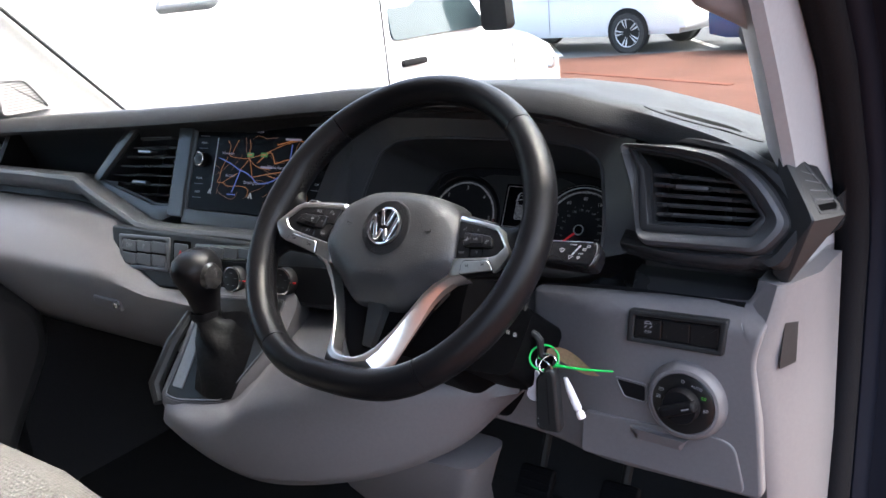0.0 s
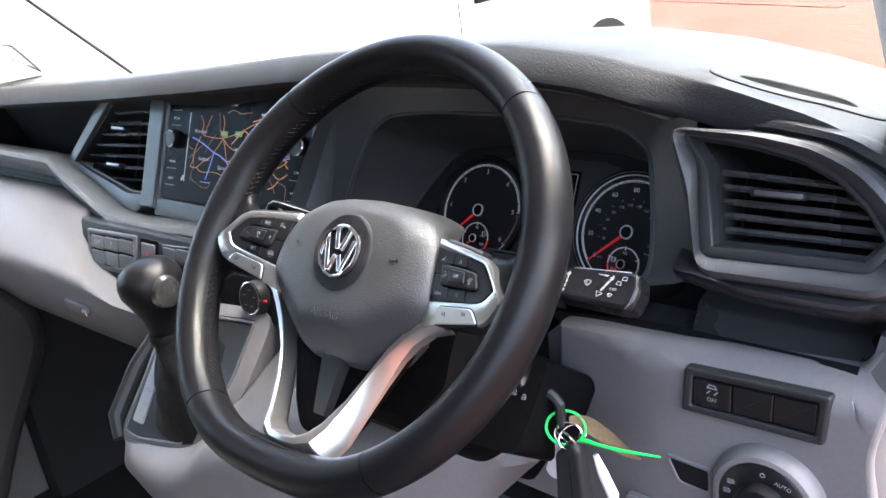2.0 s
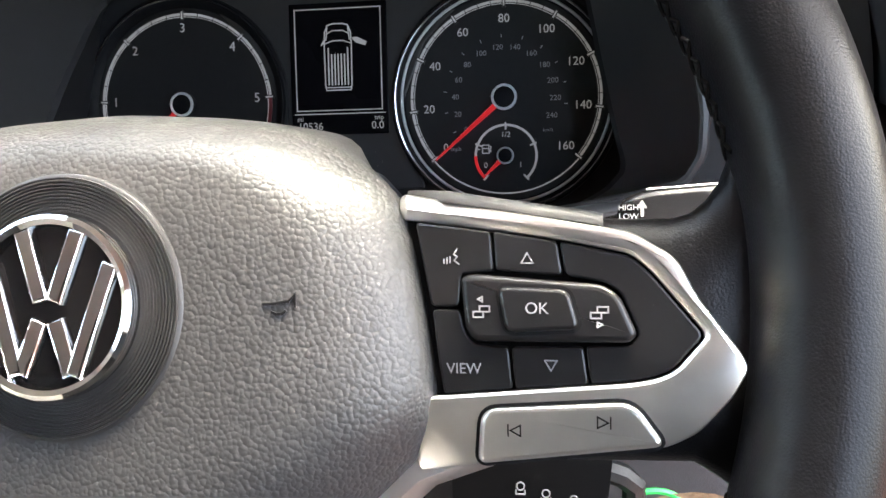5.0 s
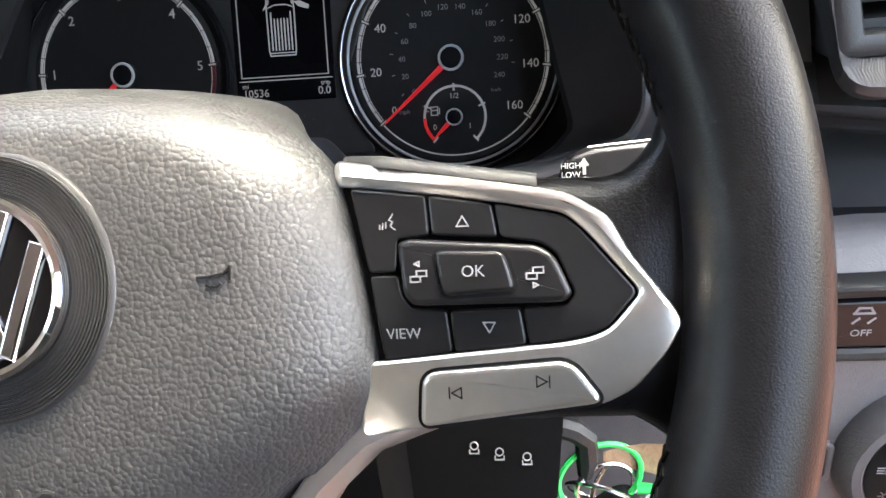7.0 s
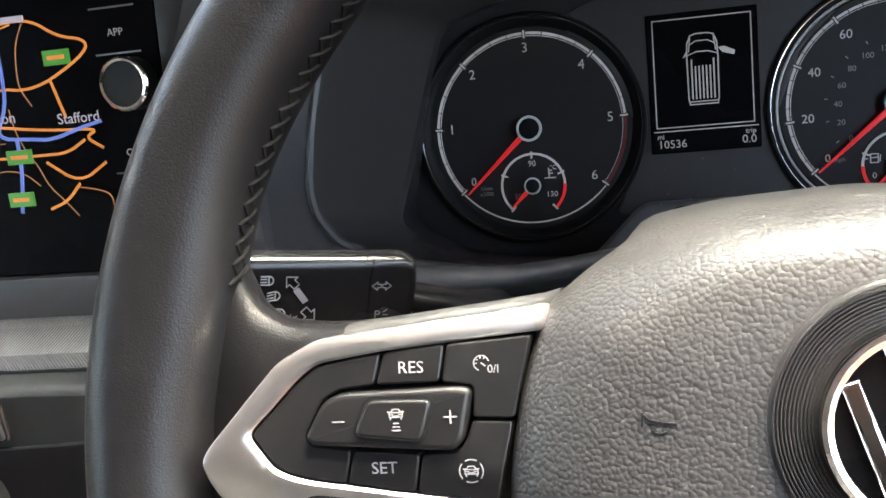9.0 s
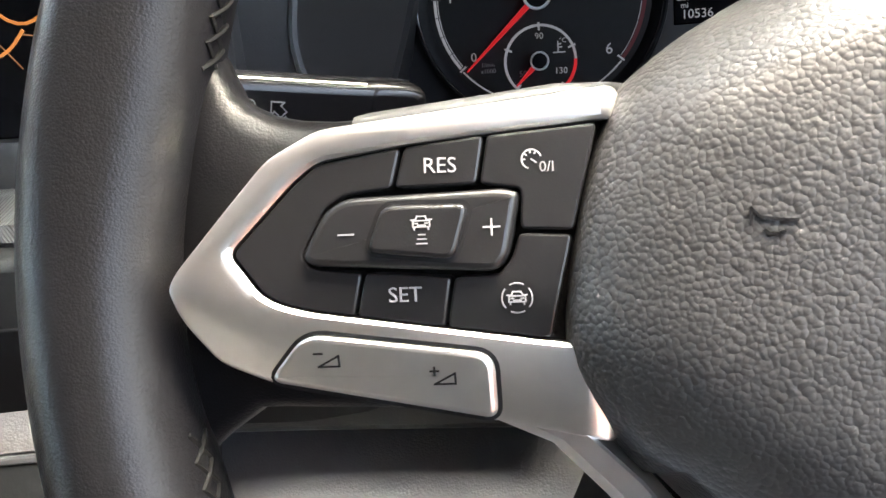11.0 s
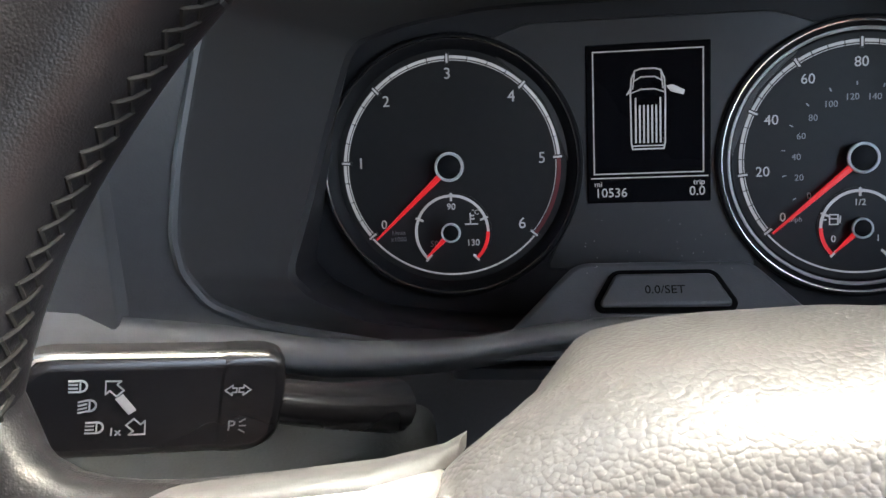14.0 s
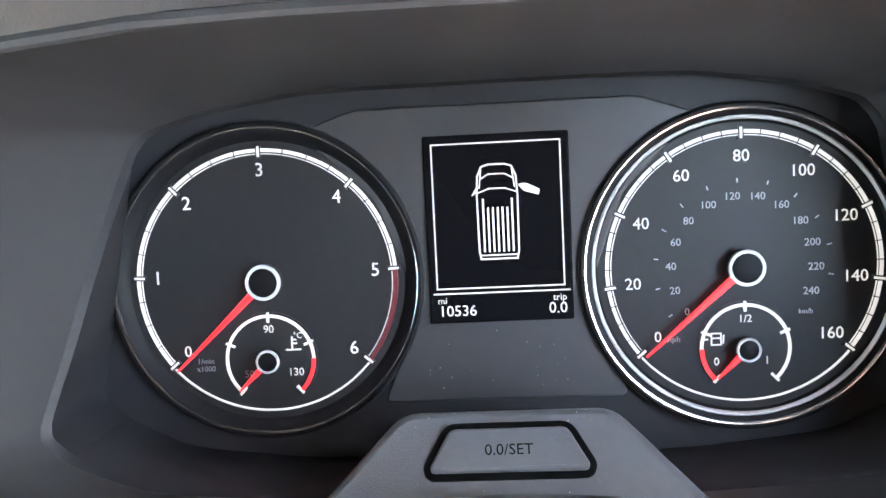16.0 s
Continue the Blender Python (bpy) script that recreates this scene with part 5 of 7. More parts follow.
lace = part("stitching", stitch, M_THREAD, wheel, "dark crossed stitching along the inside of the rim")
lace.matrix_local = RIM
tagged(lace, kind="stuff")


def slope(u, v):
    """The pads lean: their outer ends stand nearer to the driver."""
    return -0.0165 + (abs(u) - 0.09) * 0.13 - 0.25 * 0.0015 * math.log1p(math.exp(min(40.0, -(v + 0.0115) / 0.0015))) - 1.1 * max(0.0, 0.0795 - abs(u))


SIL_OUT = [(0.0736, 0.0267), (0.1262, 0.0176), (0.1350, 0.0122), (0.1420, 0.0030), (0.1505, -0.0085), (0.1518, -0.0115), (0.1490, -0.0172), (0.1425, -0.0250), (0.1330, -0.0286), (0.0944, -0.0343), (0.0775, -0.0372), (0.0690, -0.0390)]
SIL_IN = [(0.0742, 0.0206), (0.1110, 0.0151), (0.1260, 0.0119), (0.1305, 0.0078), (0.1402, -0.0040), (0.1404, -0.0056), (0.1345, -0.0125), (0.1305, -0.0142), (0.1255, -0.0152), (0.0839, -0.0193), (0.0772, -0.0199), (0.0690, -0.0205)]


def side_of(pts, s):
    """Outlines are given for the right-hand pad; the left-hand one leans a little."""
    if s == 1:
        return list(pts)
    return [(-0.0025 - 1.0186 * x + 0.101 * y, -0.0047 + 0.0586 * x + 1.0207 * y) for x, y in pts][::-1]


for s in (1, -1):
    # leather saddle that carries each spoke
    sad = []
    if s == 1:
        crest = [(0.168, 0.056), (0.155, 0.045), (0.1500, 0.0395), (0.1470, 0.0318), (0.1456, 0.0282), (0.1430, 0.0245), (0.1395, 0.0215), (0.1350, 0.0203), (0.1270, 0.0205), (0.1200, 0.0207), (0.1120, 0.0215), (0.0700, 0.0270)]
    else:
        crest = [(0.175, 0.058), (0.162, 0.050), (0.1550, 0.0420), (0.1522, 0.0360), (0.1500, 0.0312), (0.1473, 0.0284), (0.1422, 0.0257), (0.1370, 0.0246), (0.1307, 0.0241), (0.1244, 0.0241), (0.1170, 0.0245), (0.0770, 0.0285)]
    for u, v1 in crest:
        v0, n0, n1 = lerp([(0.070, -0.036, -0.040, -0.022), (0.110, -0.034, -0.038, -0.0185), (0.140, -0.033, -0.036, -0.0150), (0.152, -0.041, -0.036, -0.0168), (0.160, -0.050, -0.036, -0.0195), (0.168, -0.058, -0.036, -0.0220)], u if s == 1 else u - 0.007)
        ring = []
        for q in range(24):
            t = 2 * math.pi * q / 24
            c, sn = math.cos(t), math.sin(t)
            y = (v0 + v1) / 2 + (v1 - v0) / 2 * math.copysign(abs(c) ** 0.75, c)
            ring.append((u * s, y, (n0 + n1) / 2 + (n1 - n0) / 2 * math.copysign(abs(sn) ** 0.75, sn)))
        sad.append(ring)
    part("spoke_saddle", loft(sad, cap0=False), M_LEATHER, wheel, sharp=60)
    tip = [(x - (0.0030 if x > 0.140 else 0.0), y - (0.0012 if 0.12 < x < 0.136 and y > 0 else 0.0)) for x, y in SIL_OUT]
    so, si = rounded(tip if s == 1 else SIL_OUT, 0.0025, 4), rounded(SIL_IN, 0.002, 4)
    part("spoke_trim", ringplate(side_of(so, s), side_of(si, s), -0.007, 0.0016, 0.0012, warp=slope), M_SILVER, wheel, "satin silver spoke trim")
    # near-black bed, so that the gaps between the keys look shaded
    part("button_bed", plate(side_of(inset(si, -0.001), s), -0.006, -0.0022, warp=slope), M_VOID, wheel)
    top = []
    for u, v in ((0.0725, 0.0272), (0.0755, 0.0262), (0.085, 0.0246), (0.105, 0.0212), (0.1185, 0.0189), (0.1203, 0.0184)):
        (x, y), = side_of([(u, v)], s)
        n = slope(x, y) - max(0.0, 0.0785 - u) * 1.6 - 0.0012
        top.append([(x, y - 0.0006, n - 0.012), (x, y - 0.0006, n + 0.0003), (x, y + 0.0006, n + 0.0002), (x, y + 0.0019, n - 0.0012), (x, y + 0.0025, n - 0.0040), (x, y + 0.0022, n - 0.014)])
    part("spoke_top_strip", loft(top), M_STRIP, wheel, "grained strip above the bright trim", sharp=60)
    g = 0.00028
    # the inner keys stop short of the airbag cover, leaving a black gap
    k0, k1, k2 = (0.0006, 0.0022, 0.0018) if s == 1 else (-0.0010, -0.0007, -0.0010)
    keys = {
        "inner_top_button": [(0.0780 + k0, 0.0194), (0.0963 - g, 0.0170), (0.0970 - g, 0.0084), (0.0895, 0.0078), (0.0890, 0.0003 + g), (0.0805 + k1, 0.0003 + g)],
        "top_button": [(0.0963 + g, 0.0170), (0.1108 - g, 0.0147), (0.1120 - g, 0.0074), (0.0970 + g, 0.0084)],
        "outer_button": [(0.1108 + g, 0.0147), (0.1258, 0.0114), (0.1300, 0.0075), (0.1396, -0.0041), (0.1398, -0.0054), (0.1342, -0.0120), (0.1303, -0.0137), (0.1253, -0.0147), (0.1174 + g, -0.0157), (0.1163 + g, -0.0078), (0.1258, -0.0073), (0.1276, -0.0050), (0.1240, 0.0036), (0.1206, 0.0060), (0.1120 + g, 0.0074)],
        "bottom_button": [(0.1004 + g, -0.0082), (0.1163 - g, -0.0078), (0.1174 - g, -0.0157), (0.1012 + g, -0.0172)],
        "inner_bottom_button": [(0.0807 + k1, 0.0001 - g), (0.0892, 0.0001 - g), (0.0902, -0.0046), (0.0924, -0.0076), (0.1004 - g, -0.0082), (0.1012 - g, -0.0172), (0.0836 + k2, -0.0189)],
    }
    ob = {}
    for nm, pts in keys.items():
        ob[nm] = part(nm, plate(side_of(rounded(pts, 0.0011, 3), s), -0.005, 0.0006, 0.0005, 2, warp=slope), M_KEYS, wheel)
    rk = rounded([(0.0892, 0.0071), (0.0920, 0.0080), (0.1202, 0.0057), (0.1238, 0.0034), (0.1275, -0.0050), (0.1256, -0.0070), (0.0926, -0.0072), (0.0904, -0.0045)], 0.0034, 5)
    rock = part("rocker_button", plate(side_of(inset(rk, 0.0003), s), -0.005, 0.0026, 0.0014, 4, warp=slope), M_KEYS, wheel, "raised rocker button")
    ob["rocker"] = rock
    ok = rounded([(0.0979, 0.0049), (0.1130, 0.0043), (0.1154, -0.0040), (0.0998, -0.0049)], 0.0021, 4)
    part("button_gap", plate(side_of(inset(ok, -0.0004), s), 0.002, 0.00275, warp=slope), M_BLACK, rock)
    ob["ok"] = part("centre_button", plate(side_of(ok, s), 0.002, 0.0040, 0.0009, 3, warp=slope), M_KEYS, rock)
    e = 0.0 if s == 1 else -0.0016
    sb = rounded([(0.0940 + e, -0.0216), (0.1262, -0.0188), (0.1330, -0.0280), (0.0928 + e, -0.0341)], [0.0036, 0.0036, 0.0028, 0.0026], 5)
    part("button_gap", plate(side_of(inset(sb, -0.0004), s), -0.004, 0.0018, warp=slope), M_BLACK, wheel)
    ob["silver"] = part("seek_button", plate(side_of(sb, s), -0.004, 0.0034, 0.0012, 3, warp=slope), M_SILVER, wheel, "satin silver rocker button")


    h = 0.00065
    if s == 1:
        letters("VIEW", 0.0033, 0.0901, -0.0131, h, M_PRINT, ob["inner_bottom_button"], "print", 0.0001, turn=1, warp=slope)
        letters("OK", 0.0035, 0.1064, 0.0002, 0.0041, M_PRINT, ob["ok"], "print", 0.0001, warp=slope)
        for sy, nm in ((1, "top_button"), (-1, "bottom_button")):
            cx, cy = (0.1041, 0.0110) if sy == 1 else (0.1092, -0.0118)
            part("print", laid(strokes([(cx - 0.0013, cy - 0.0010 * sy, cx + 0.0013, cy - 0.0010 * sy), (cx + 0.0013, cy - 0.0010 * sy, cx, cy + 0.0012 * sy), (cx, cy + 0.0012 * sy, cx - 0.0013, cy - 0.0010 * sy)], 0.0003, h - 0.0002, h + 0.0001), slope), M_PRINT, ob[nm])
        for cx, dx in ((0.0942, -1), (0.1193, 1)):
            cy = -0.0002
            sq = []
            for ox, oy in ((-0.0006, -0.0009), (0.0008, 0.0003)):
                a, b, c, d = cx + ox - 0.0011, cx + ox + 0.0011, cy + oy - 0.0006, cy + oy + 0.0006
                sq += [(a, c, b, c), (b, c, b, d), (b, d, a, d), (a, d, a, c)]
            yy = cy + (0.0024 if dx < 0 else -0.0028)
            sq += [(cx + dx * 0.0007, yy, cx - dx * 0.0003, yy + 0.0005), (cx - dx * 0.0003, yy + 0.0005, cx - dx * 0.0003, yy - 0.0005), (cx - dx * 0.0003, yy - 0.0005, cx + dx * 0.0007, yy)]
            part("print", laid(strokes(sq, 0.00035, 0.0024, 0.0028), slope), M_PRINT, rock)
        cx, cy = 0.0875, 0.0113
        part("print", laid(strokes([(cx + 0.0010, cy + 0.0020, cx + 0.0002, cy + 0.0008), (cx + 0.0002, cy + 0.0008, cx + 0.0010, cy + 0.0003), (cx + 0.0010, cy + 0.0003, cx + 0.0004, cy - 0.0006), (cx + 0.0004, cy - 0.0006, cx + 0.0015, cy - 0.0014), (cx - 0.0006, cy + 0.0002, cx - 0.0006, cy - 0.0010), (cx - 0.0013, cy, cx - 0.0013, cy - 0.0012), (cx - 0.0020, cy - 0.0003, cx - 0.0020, cy - 0.0012)], 0.0003, h - 0.0002, h + 0.0001), slope), M_PRINT, ob["inner_top_button"])
        for cx, cy, d in ((0.1012, -0.0260, -1), (0.1203, -0.0234, 1)):
            part("print", laid(strokes([(cx - d * 0.0014, cy + 0.0012, cx - d * 0.0014, cy - 0.0012), (cx - d * 0.0014, cy - 0.0012, cx + d * 0.0008, cy), (cx + d * 0.0008, cy, cx - d * 0.0014, cy + 0.0012), (cx + d * 0.0013, cy + 0.0012, cx + d * 0.0013, cy - 0.0012)], 0.0003, 0.0032, 0.0036), slope), M_BLACK, ob["silver"])
    else:
        letters("RES", 0.0040, -0.1072, 0.0131, h, M_PRINT, ob["top_button"], "print", 0.0001, turn=-1, warp=slope)
        letters("SET", 0.0040, -0.1144, -0.0102, h, M_PRINT, ob["bottom_button"], "print", 0.0001, warp=slope)
        letters("0/I", 0.0027, -0.0880, 0.0121, h, M_PRINT, ob["inner_top_button"], "print", 0.0001, warp=slope)
        dialm = band(-0.0907, 0.0136, 0.0016, 0.0019, 15, 250, h - 0.0002, h + 0.0001, 14)
        strokes([(-0.0907, 0.0136, -0.0899, 0.0130)] + [(-0.0907 + 0.0012 * math.cos(radians(q)), 0.0136 + 0.0012 * math.sin(radians(q)), -0.0907 + 0.0016 * math.cos(radians(q)), 0.0136 + 0.0016 * math.sin(radians(q))) for q in (60, 100, 140, 180)], 0.0003, h - 0.0002, h + 0.0001, dialm)
        part("print", laid(dialm, slope), M_PRINT, ob["inner_top_button"])
        cx, cy = -0.0980, 0.0017
        part("print", laid(strokes([(cx - 0.0014, cy, cx + 0.0014, cy), (cx, cy - 0.0014, cx, cy + 0.0014)], 0.00035, 0.0024, 0.0028), slope), M_PRINT, rock)
        cx = -0.1241
        part("print", laid(strokes([(cx - 0.0013, cy - 0.0004, cx + 0.0013, cy - 0.0004)], 0.00035, 0.0024, 0.0028), slope), M_PRINT, rock)

        def car_mark(cx, cy, k):
            """A car from ahead: roof, screen pillars, body, lamps and wheels."""
            w = [(-0.9, 1.5, 0.9, 1.5), (-0.9, 1.5, -1.4, 0.5), (0.9, 1.5, 1.4, 0.5), (-1.9, 0.5, 1.9, 0.5), (-1.9, 0.5, -1.9, -0.9), (1.9, 0.5, 1.9, -0.9), (-1.9, -0.9, 1.9, -0.9), (-2.3, 0.7, -1.6, 0.7), (1.6, 0.7, 2.3, 0.7), (-1.4, -0.1, -0.9, -0.1), (0.9, -0.1, 1.4, -0.1), (-0.8, -0.55, 0.8, -0.55), (-1.6, -0.9, -1.6, -1.5), (1.6, -0.9, 1.6, -1.5)]
            return [(cx + a * k, cy + b * k, cx + c * k, cy + d * k) for a, b, c, d in w]
        cx, cy = -0.1102, 0.0029
        part("print", laid(strokes(car_mark(cx, cy, 0.00078) + [(cx - q, cy - d, cx + q, cy - d) for q, d in ((0.0005, 0.0021), (0.0007, 0.0029), (0.0009, 0.0037))], 0.00026, 0.0038, 0.0042), slope), M_PRINT, ob["ok"])
        cx, cy = -0.0942, -0.0114
        cm = strokes(car_mark(cx, cy, 0.00078), 0.00026, h - 0.0002, h + 0.0001)
        for a0, half in ((0, 40), (90, 28), (180, 40), (270, 28)):
            band(cx, cy, 0.0026, 0.00288, a0 - half, a0 + half, h - 0.0002, h + 0.0001, 8, bm=cm)
        part("print", laid(cm, slope), M_PRINT, ob["inner_bottom_button"])
        for cx, cy, sg in ((-0.1291, -0.0216, 0), (-0.1082, -0.0256, 1)):
            q = [(cx - 0.0016, cy - 0.0012, cx + 0.0022, cy - 0.0012), (cx + 0.0022, cy - 0.0012, cx + 0.0022, cy + 0.0008), (cx + 0.0022, cy + 0.0008, cx - 0.0016, cy - 0.0012), (cx - 0.0022, cy + 0.0013, cx - 0.0008, cy + 0.0013)]
            if sg:
                q.append((cx - 0.0015, cy + 0.0006, cx - 0.0015, cy + 0.0020))
            part("print", laid(strokes(q, 0.00035, 0.0032, 0.0036), slope), M_BLACK, ob["silver"])

# airbag cover: a domed shield
HUB = [(0.0, 0.0490), (0.030, 0.0472), (0.047, 0.0440), (0.0625, 0.0362), (0.0738, 0.0262), (0.0776, 0.0150), (0.0816, -0.0030), (0.0838, -0.0190), (0.0825, -0.0300), (0.0740, -0.0460), (0.0560, -0.0660), (0.0400, -0.0790), (0.0280, -0.0830), (0.0, -0.0835)]
# the cover reaches a little further over the wider pad
hub_o = rounded([*HUB, *[(-x * (1.034 if -0.04 < y < 0.03 else 1.012), y) for x, y in HUB[-2:0:-1]]], 0.006, 3)
rings = []
for f, z, ft, zt in ((0.86, -0.052, 1.07, -0.062), (0.93, -0.040, 1.075, -0.050), (0.985, -0.026, 1.035, -0.034), (1.0, -0.0215, 1.012, -0.0262), (0.995, -0.0185, 0.998, -0.0216), (0.975, -0.0155, 0.975, -0.0175), (0.94, -0.0132, 0.94, -0.0140), (0.88, -0.0105, 0.88, -0.0108), (0.78, -0.0078, 0.78, -0.0078), (0.72, -0.0068, 0.72, -0.0068), (0.66, -0.0060, 0.66, -0.0060), (0.59, -0.0053, 0.59, -0.0053), (0.52, -0.0048, 0.52, -0.0048), (0.45, -0.0045, 0.45, -0.0045), (0.38, -0.0042, 0.38, -0.0042), (0.20, -0.0040, 0.20, -0.0040)):
    ring = []
    for x, y in hub_o:
        # the top of the cover runs back as a deep rounded shoulder
        k = min(1.0, max(0.0, (y - 0.012) / 0.026))
        k = k * k * (3 - 2 * k) * min(1.0, max(0.0, (0.070 - abs(x)) / 0.022))
        g, n = f + (ft - f) * k, z + (zt - z) * k
        n -= (0.020 if f > 0.9 and y < -0.05 else 0.0) * (f - 0.9) * 6 + 0.008 * min(1.0, max(0.0, g - 0.80) / 0.2) * min(1.0, max(0.0, y - 0.005) / 0.03)
        X, Y = x * g, (y + 0.008) * g - 0.008
        # below the lettering the cover turns down along a crease
        fall = (-0.053 + 0.62 * max(0.0, abs(X) - 0.030)) - Y
        n -= 0.62 * 0.003 * math.log1p(math.exp(min(40.0, fall / 0.003)))
        ring.append((X, Y, n))
    rings.append(ring)
cover = part("airbag_cover", loft(rings), M_COVER, wheel, "black grained airbag cover", sharp=60)
disc = part("badge_surround", lathe([(0.0302, -0.0056), (0.0300, -0.0042), (0.0292, -0.0036), (0.0205, -0.0030)], 72), M_TURNED, wheel, "dark turned disc round the badge")
for r in [0.0212 + 0.00075 * k for k in range(11)]:
    part("turned_groove", lathe([(r, -0.0034), (r + 0.00012, -0.0028), (r + 0.00036, -0.0028), (r + 0.00046, -0.0034)], 72, cap0=False, cap1=False), M_TURNED, disc)
badge = part("badge", lathe([(0.0205, -0.004), (0.0205, -0.0012), (0.0195, -0.0010)], 64), M_PIANO, wheel)
part("badge_ring", lathe([(0.0178, -0.0012), (0.0182, 0.0006), (0.0194, 0.0012), (0.0204, 0.0006), (0.0208, -0.0014)], 64, cap0=False, cap1=False), M_CHROME, badge, "chrome ring")
for s in (1, -1):
    for x0, y0, x1, y1, top in ((0.0015, 0.0010, 0.0068, 0.0168, 0.0008), (0.0068, -0.0152, 0.0148, 0.0096, 0.0007), (0.0018, -0.0030, 0.0062, -0.0150, 0.0006)):
        d = Vector((x1 - x0, y1 - y0)).normalized()
        q = Vector((-d.y, d.x)) * 0.0020
        line = [(x0 + q.x, y0 + q.y), (x0 - q.x, y0 - q.y), (x1 - q.x, y1 - q.y), (x1 + q.x, y1 + q.y)]
        part("badge_bar", plate([(x * s, y) for x, y in line], -0.0012, top, 0.0009, 3), M_CHROME, badge)
for s in (1, -1):
    cx, cy = 0.0515 * s, 0.0012
    dip = lambda u, v: -0.0056 - (abs(u) - 0.0515) * 0.106
    mark = strokes([(cx + s * a, cy + b, cx + s * c, cy + d) for a, b, c, d in ((-0.0036, -0.0004, -0.0010, -0.0002), (-0.0010, -0.0002, 0.0018, 0.0003), (-0.0016, -0.0021, -0.0008, -0.0025), (-0.0008, -0.0025, 0.0006, -0.0024), (0.0006, -0.0024, 0.0012, -0.0019))], 0.00055, -0.002, 0.0002)
    strokes([(cx + s * a, cy + b, cx + s * c, cy + d) for a, b, c, d in ((0.0018, 0.0003, 0.0032, 0.0017), (0.0032, 0.0019, 0.0033, -0.0008))], 0.0004, -0.002, 0.0002, mark)
    # black strokes give the shade of a mark pressed into the cover
    part("horn_mark", laid(mark, dip), M_BLACK, cover, "pressed horn mark with its shade put in as black")
# moulded letters, coloured darker than the cover for the shade of their relief
letters("AIRBAG", 0.0085, 0.0, -0.0475, -0.0047, M_STRIP, cover, "shaded_moulded_lettering", 0.0003)

# lower double spoke: a narrow bright face and a deep outer flank
for s in (1, -1):
    arm = []
    for (u, v), (a, b), n in [((0.0960, -0.0340), (0.0850, -0.0290), -0.0234), ((0.0815, -0.0395), (0.0770, -0.0370), -0.0228), ((0.0715, -0.0495), (0.0670, -0.0465), -0.0222), ((0.0630, -0.0620), (0.0575, -0.0590), -0.0213), ((0.0540, -0.0820), (0.0470, -0.0790), -0.0192), ((0.0475, -0.1050), (0.0370, -0.1020), -0.0150), ((0.0430, -0.1300), (0.0270, -0.1220), -0.0090), ((0.0360, -0.1460), (0.0200, -0.1320), -0.0035), ((0.0180, -0.1510), (0.0110, -0.1370), -0.0005), ((0.0, -0.1515), (0.0, -0.1380), 0.0000)]:
        more = 0.0066 * max(0.0, 1 - abs(b + 0.040) / 0.07) if s == -1 else -0.0028 * max(0.0, 1 - abs(b + 0.050) / 0.04)
        u, a = u + more, a + more
        if s == -1:
            # the near-side arm is slimmer between hub and foot
            slim = 0.4 * min(1.0, max(0.0, (-b - 0.060) / 0.02)) * min(1.0, max(0.0, (0.136 + b) / 0.012))
            u, v = u - (u - a) * slim, v - (v - b) * slim
        # the bright face narrows to a ridge further down and a broad flank falls away outside it
        low_down = min(1.0, max(0.0, (-b - 0.046) / 0.035))
        f = 0.85 - 0.47 * low_down
        g = f + (1 - f) * 0.5
        arm.append([(a * s, b, n - 0.015), (a * s, b, n - 0.0008), ((a + (u - a) * 0.10) * s, b + (v - b) * 0.10, n), ((a + (u - a) * f) * s, b + (v - b) * f, n), ((a + (u - a) * g) * s, b + (v - b) * g, n - 0.0006 - 0.0035 * low_down), (u * s, v, n - 0.0012 - 0.0085 * low_down), ((u + 0.002) * s, v - 0.002, n - 0.008 - 0.006 * low_down), ((u + 0.002) * s, v - 0.002, n - 0.017), ((a + 0.001) * s, b - 0.001, n - 0.018)])
    part("lower_spoke_trim", loft(arm), M_SILVER, wheel, "satin silver lower spoke", sharp=22)
part("spoke_heel", loft([[(-0.040, -0.148, -0.012), (0.040, -0.148, -0.012), (0.038, -0.146, 0.004), (-0.038, -0.146, 0.004)], [(-0.055, -0.163, -0.016), (0.055, -0.163, -0.016), (0.050, -0.160, 0.013), (-0.050, -0.160, 0.013)]]), M_LEATHER, wheel, sharp=60)
part("spoke_window", plate(rounded([(-0.066, -0.050), (0.066, -0.050), (0.036, -0.118), (0.022, -0.136), (-0.022, -0.136), (-0.036, -0.118)], 0.008), -0.046, -0.036, 0.003), M_COLUMN, wheel, "black panel between the lower spokes")
part("spoke_rib", loft([[(-0.014, -0.06, -0.040), (0.014, -0.06, -0.040), (0.012, -0.06, -0.024), (-0.012, -0.06, -0.024)], [(-0.008, -0.120, -0.038), (0.008, -0.120, -0.038), (0.006, -0.120, -0.030), (-0.006, -0.120, -0.030)]]), M_DARK, wheel)
part("boss", moved(lathe([(0.044, -0.105), (0.046, -0.06), (0.044, -0.036)], 32), Matrix.Translation((0, -0.008, 0))), M_DARK, wheel)

# ---------------------------------------------------------------- column, stalks, key
column = thing("steering_column", WHEEL, "dark moulded steering column shroud", "steering column", kind="structure")
cs = []
for n, hw, v0, v1 in [(-0.075, 0.066, -0.105, 0.020), (-0.085, 0.078, -0.115, 0.026), (-0.15, 0.098, -0.125, 0.024), (-0.24, 0.112, -0.135, 0.01), (-0.30, 0.112, -0.14, 0.0)]:
    cs.append([(x, y, n) for x, y in rounded([(-hw, v0 + 0.02), (-hw * 0.7, v0), (0.050, v0), (0.074, v0 + 0.03), (0.070, -0.055), (0.068, v1 - 0.015), (0.055, v1), (-0.055, v1), (-0.068, v1 - 0.015), (-0.070, -0.055)], 0.010, 3)])
part("shroud", loft(cs), M_COLUMN, column)
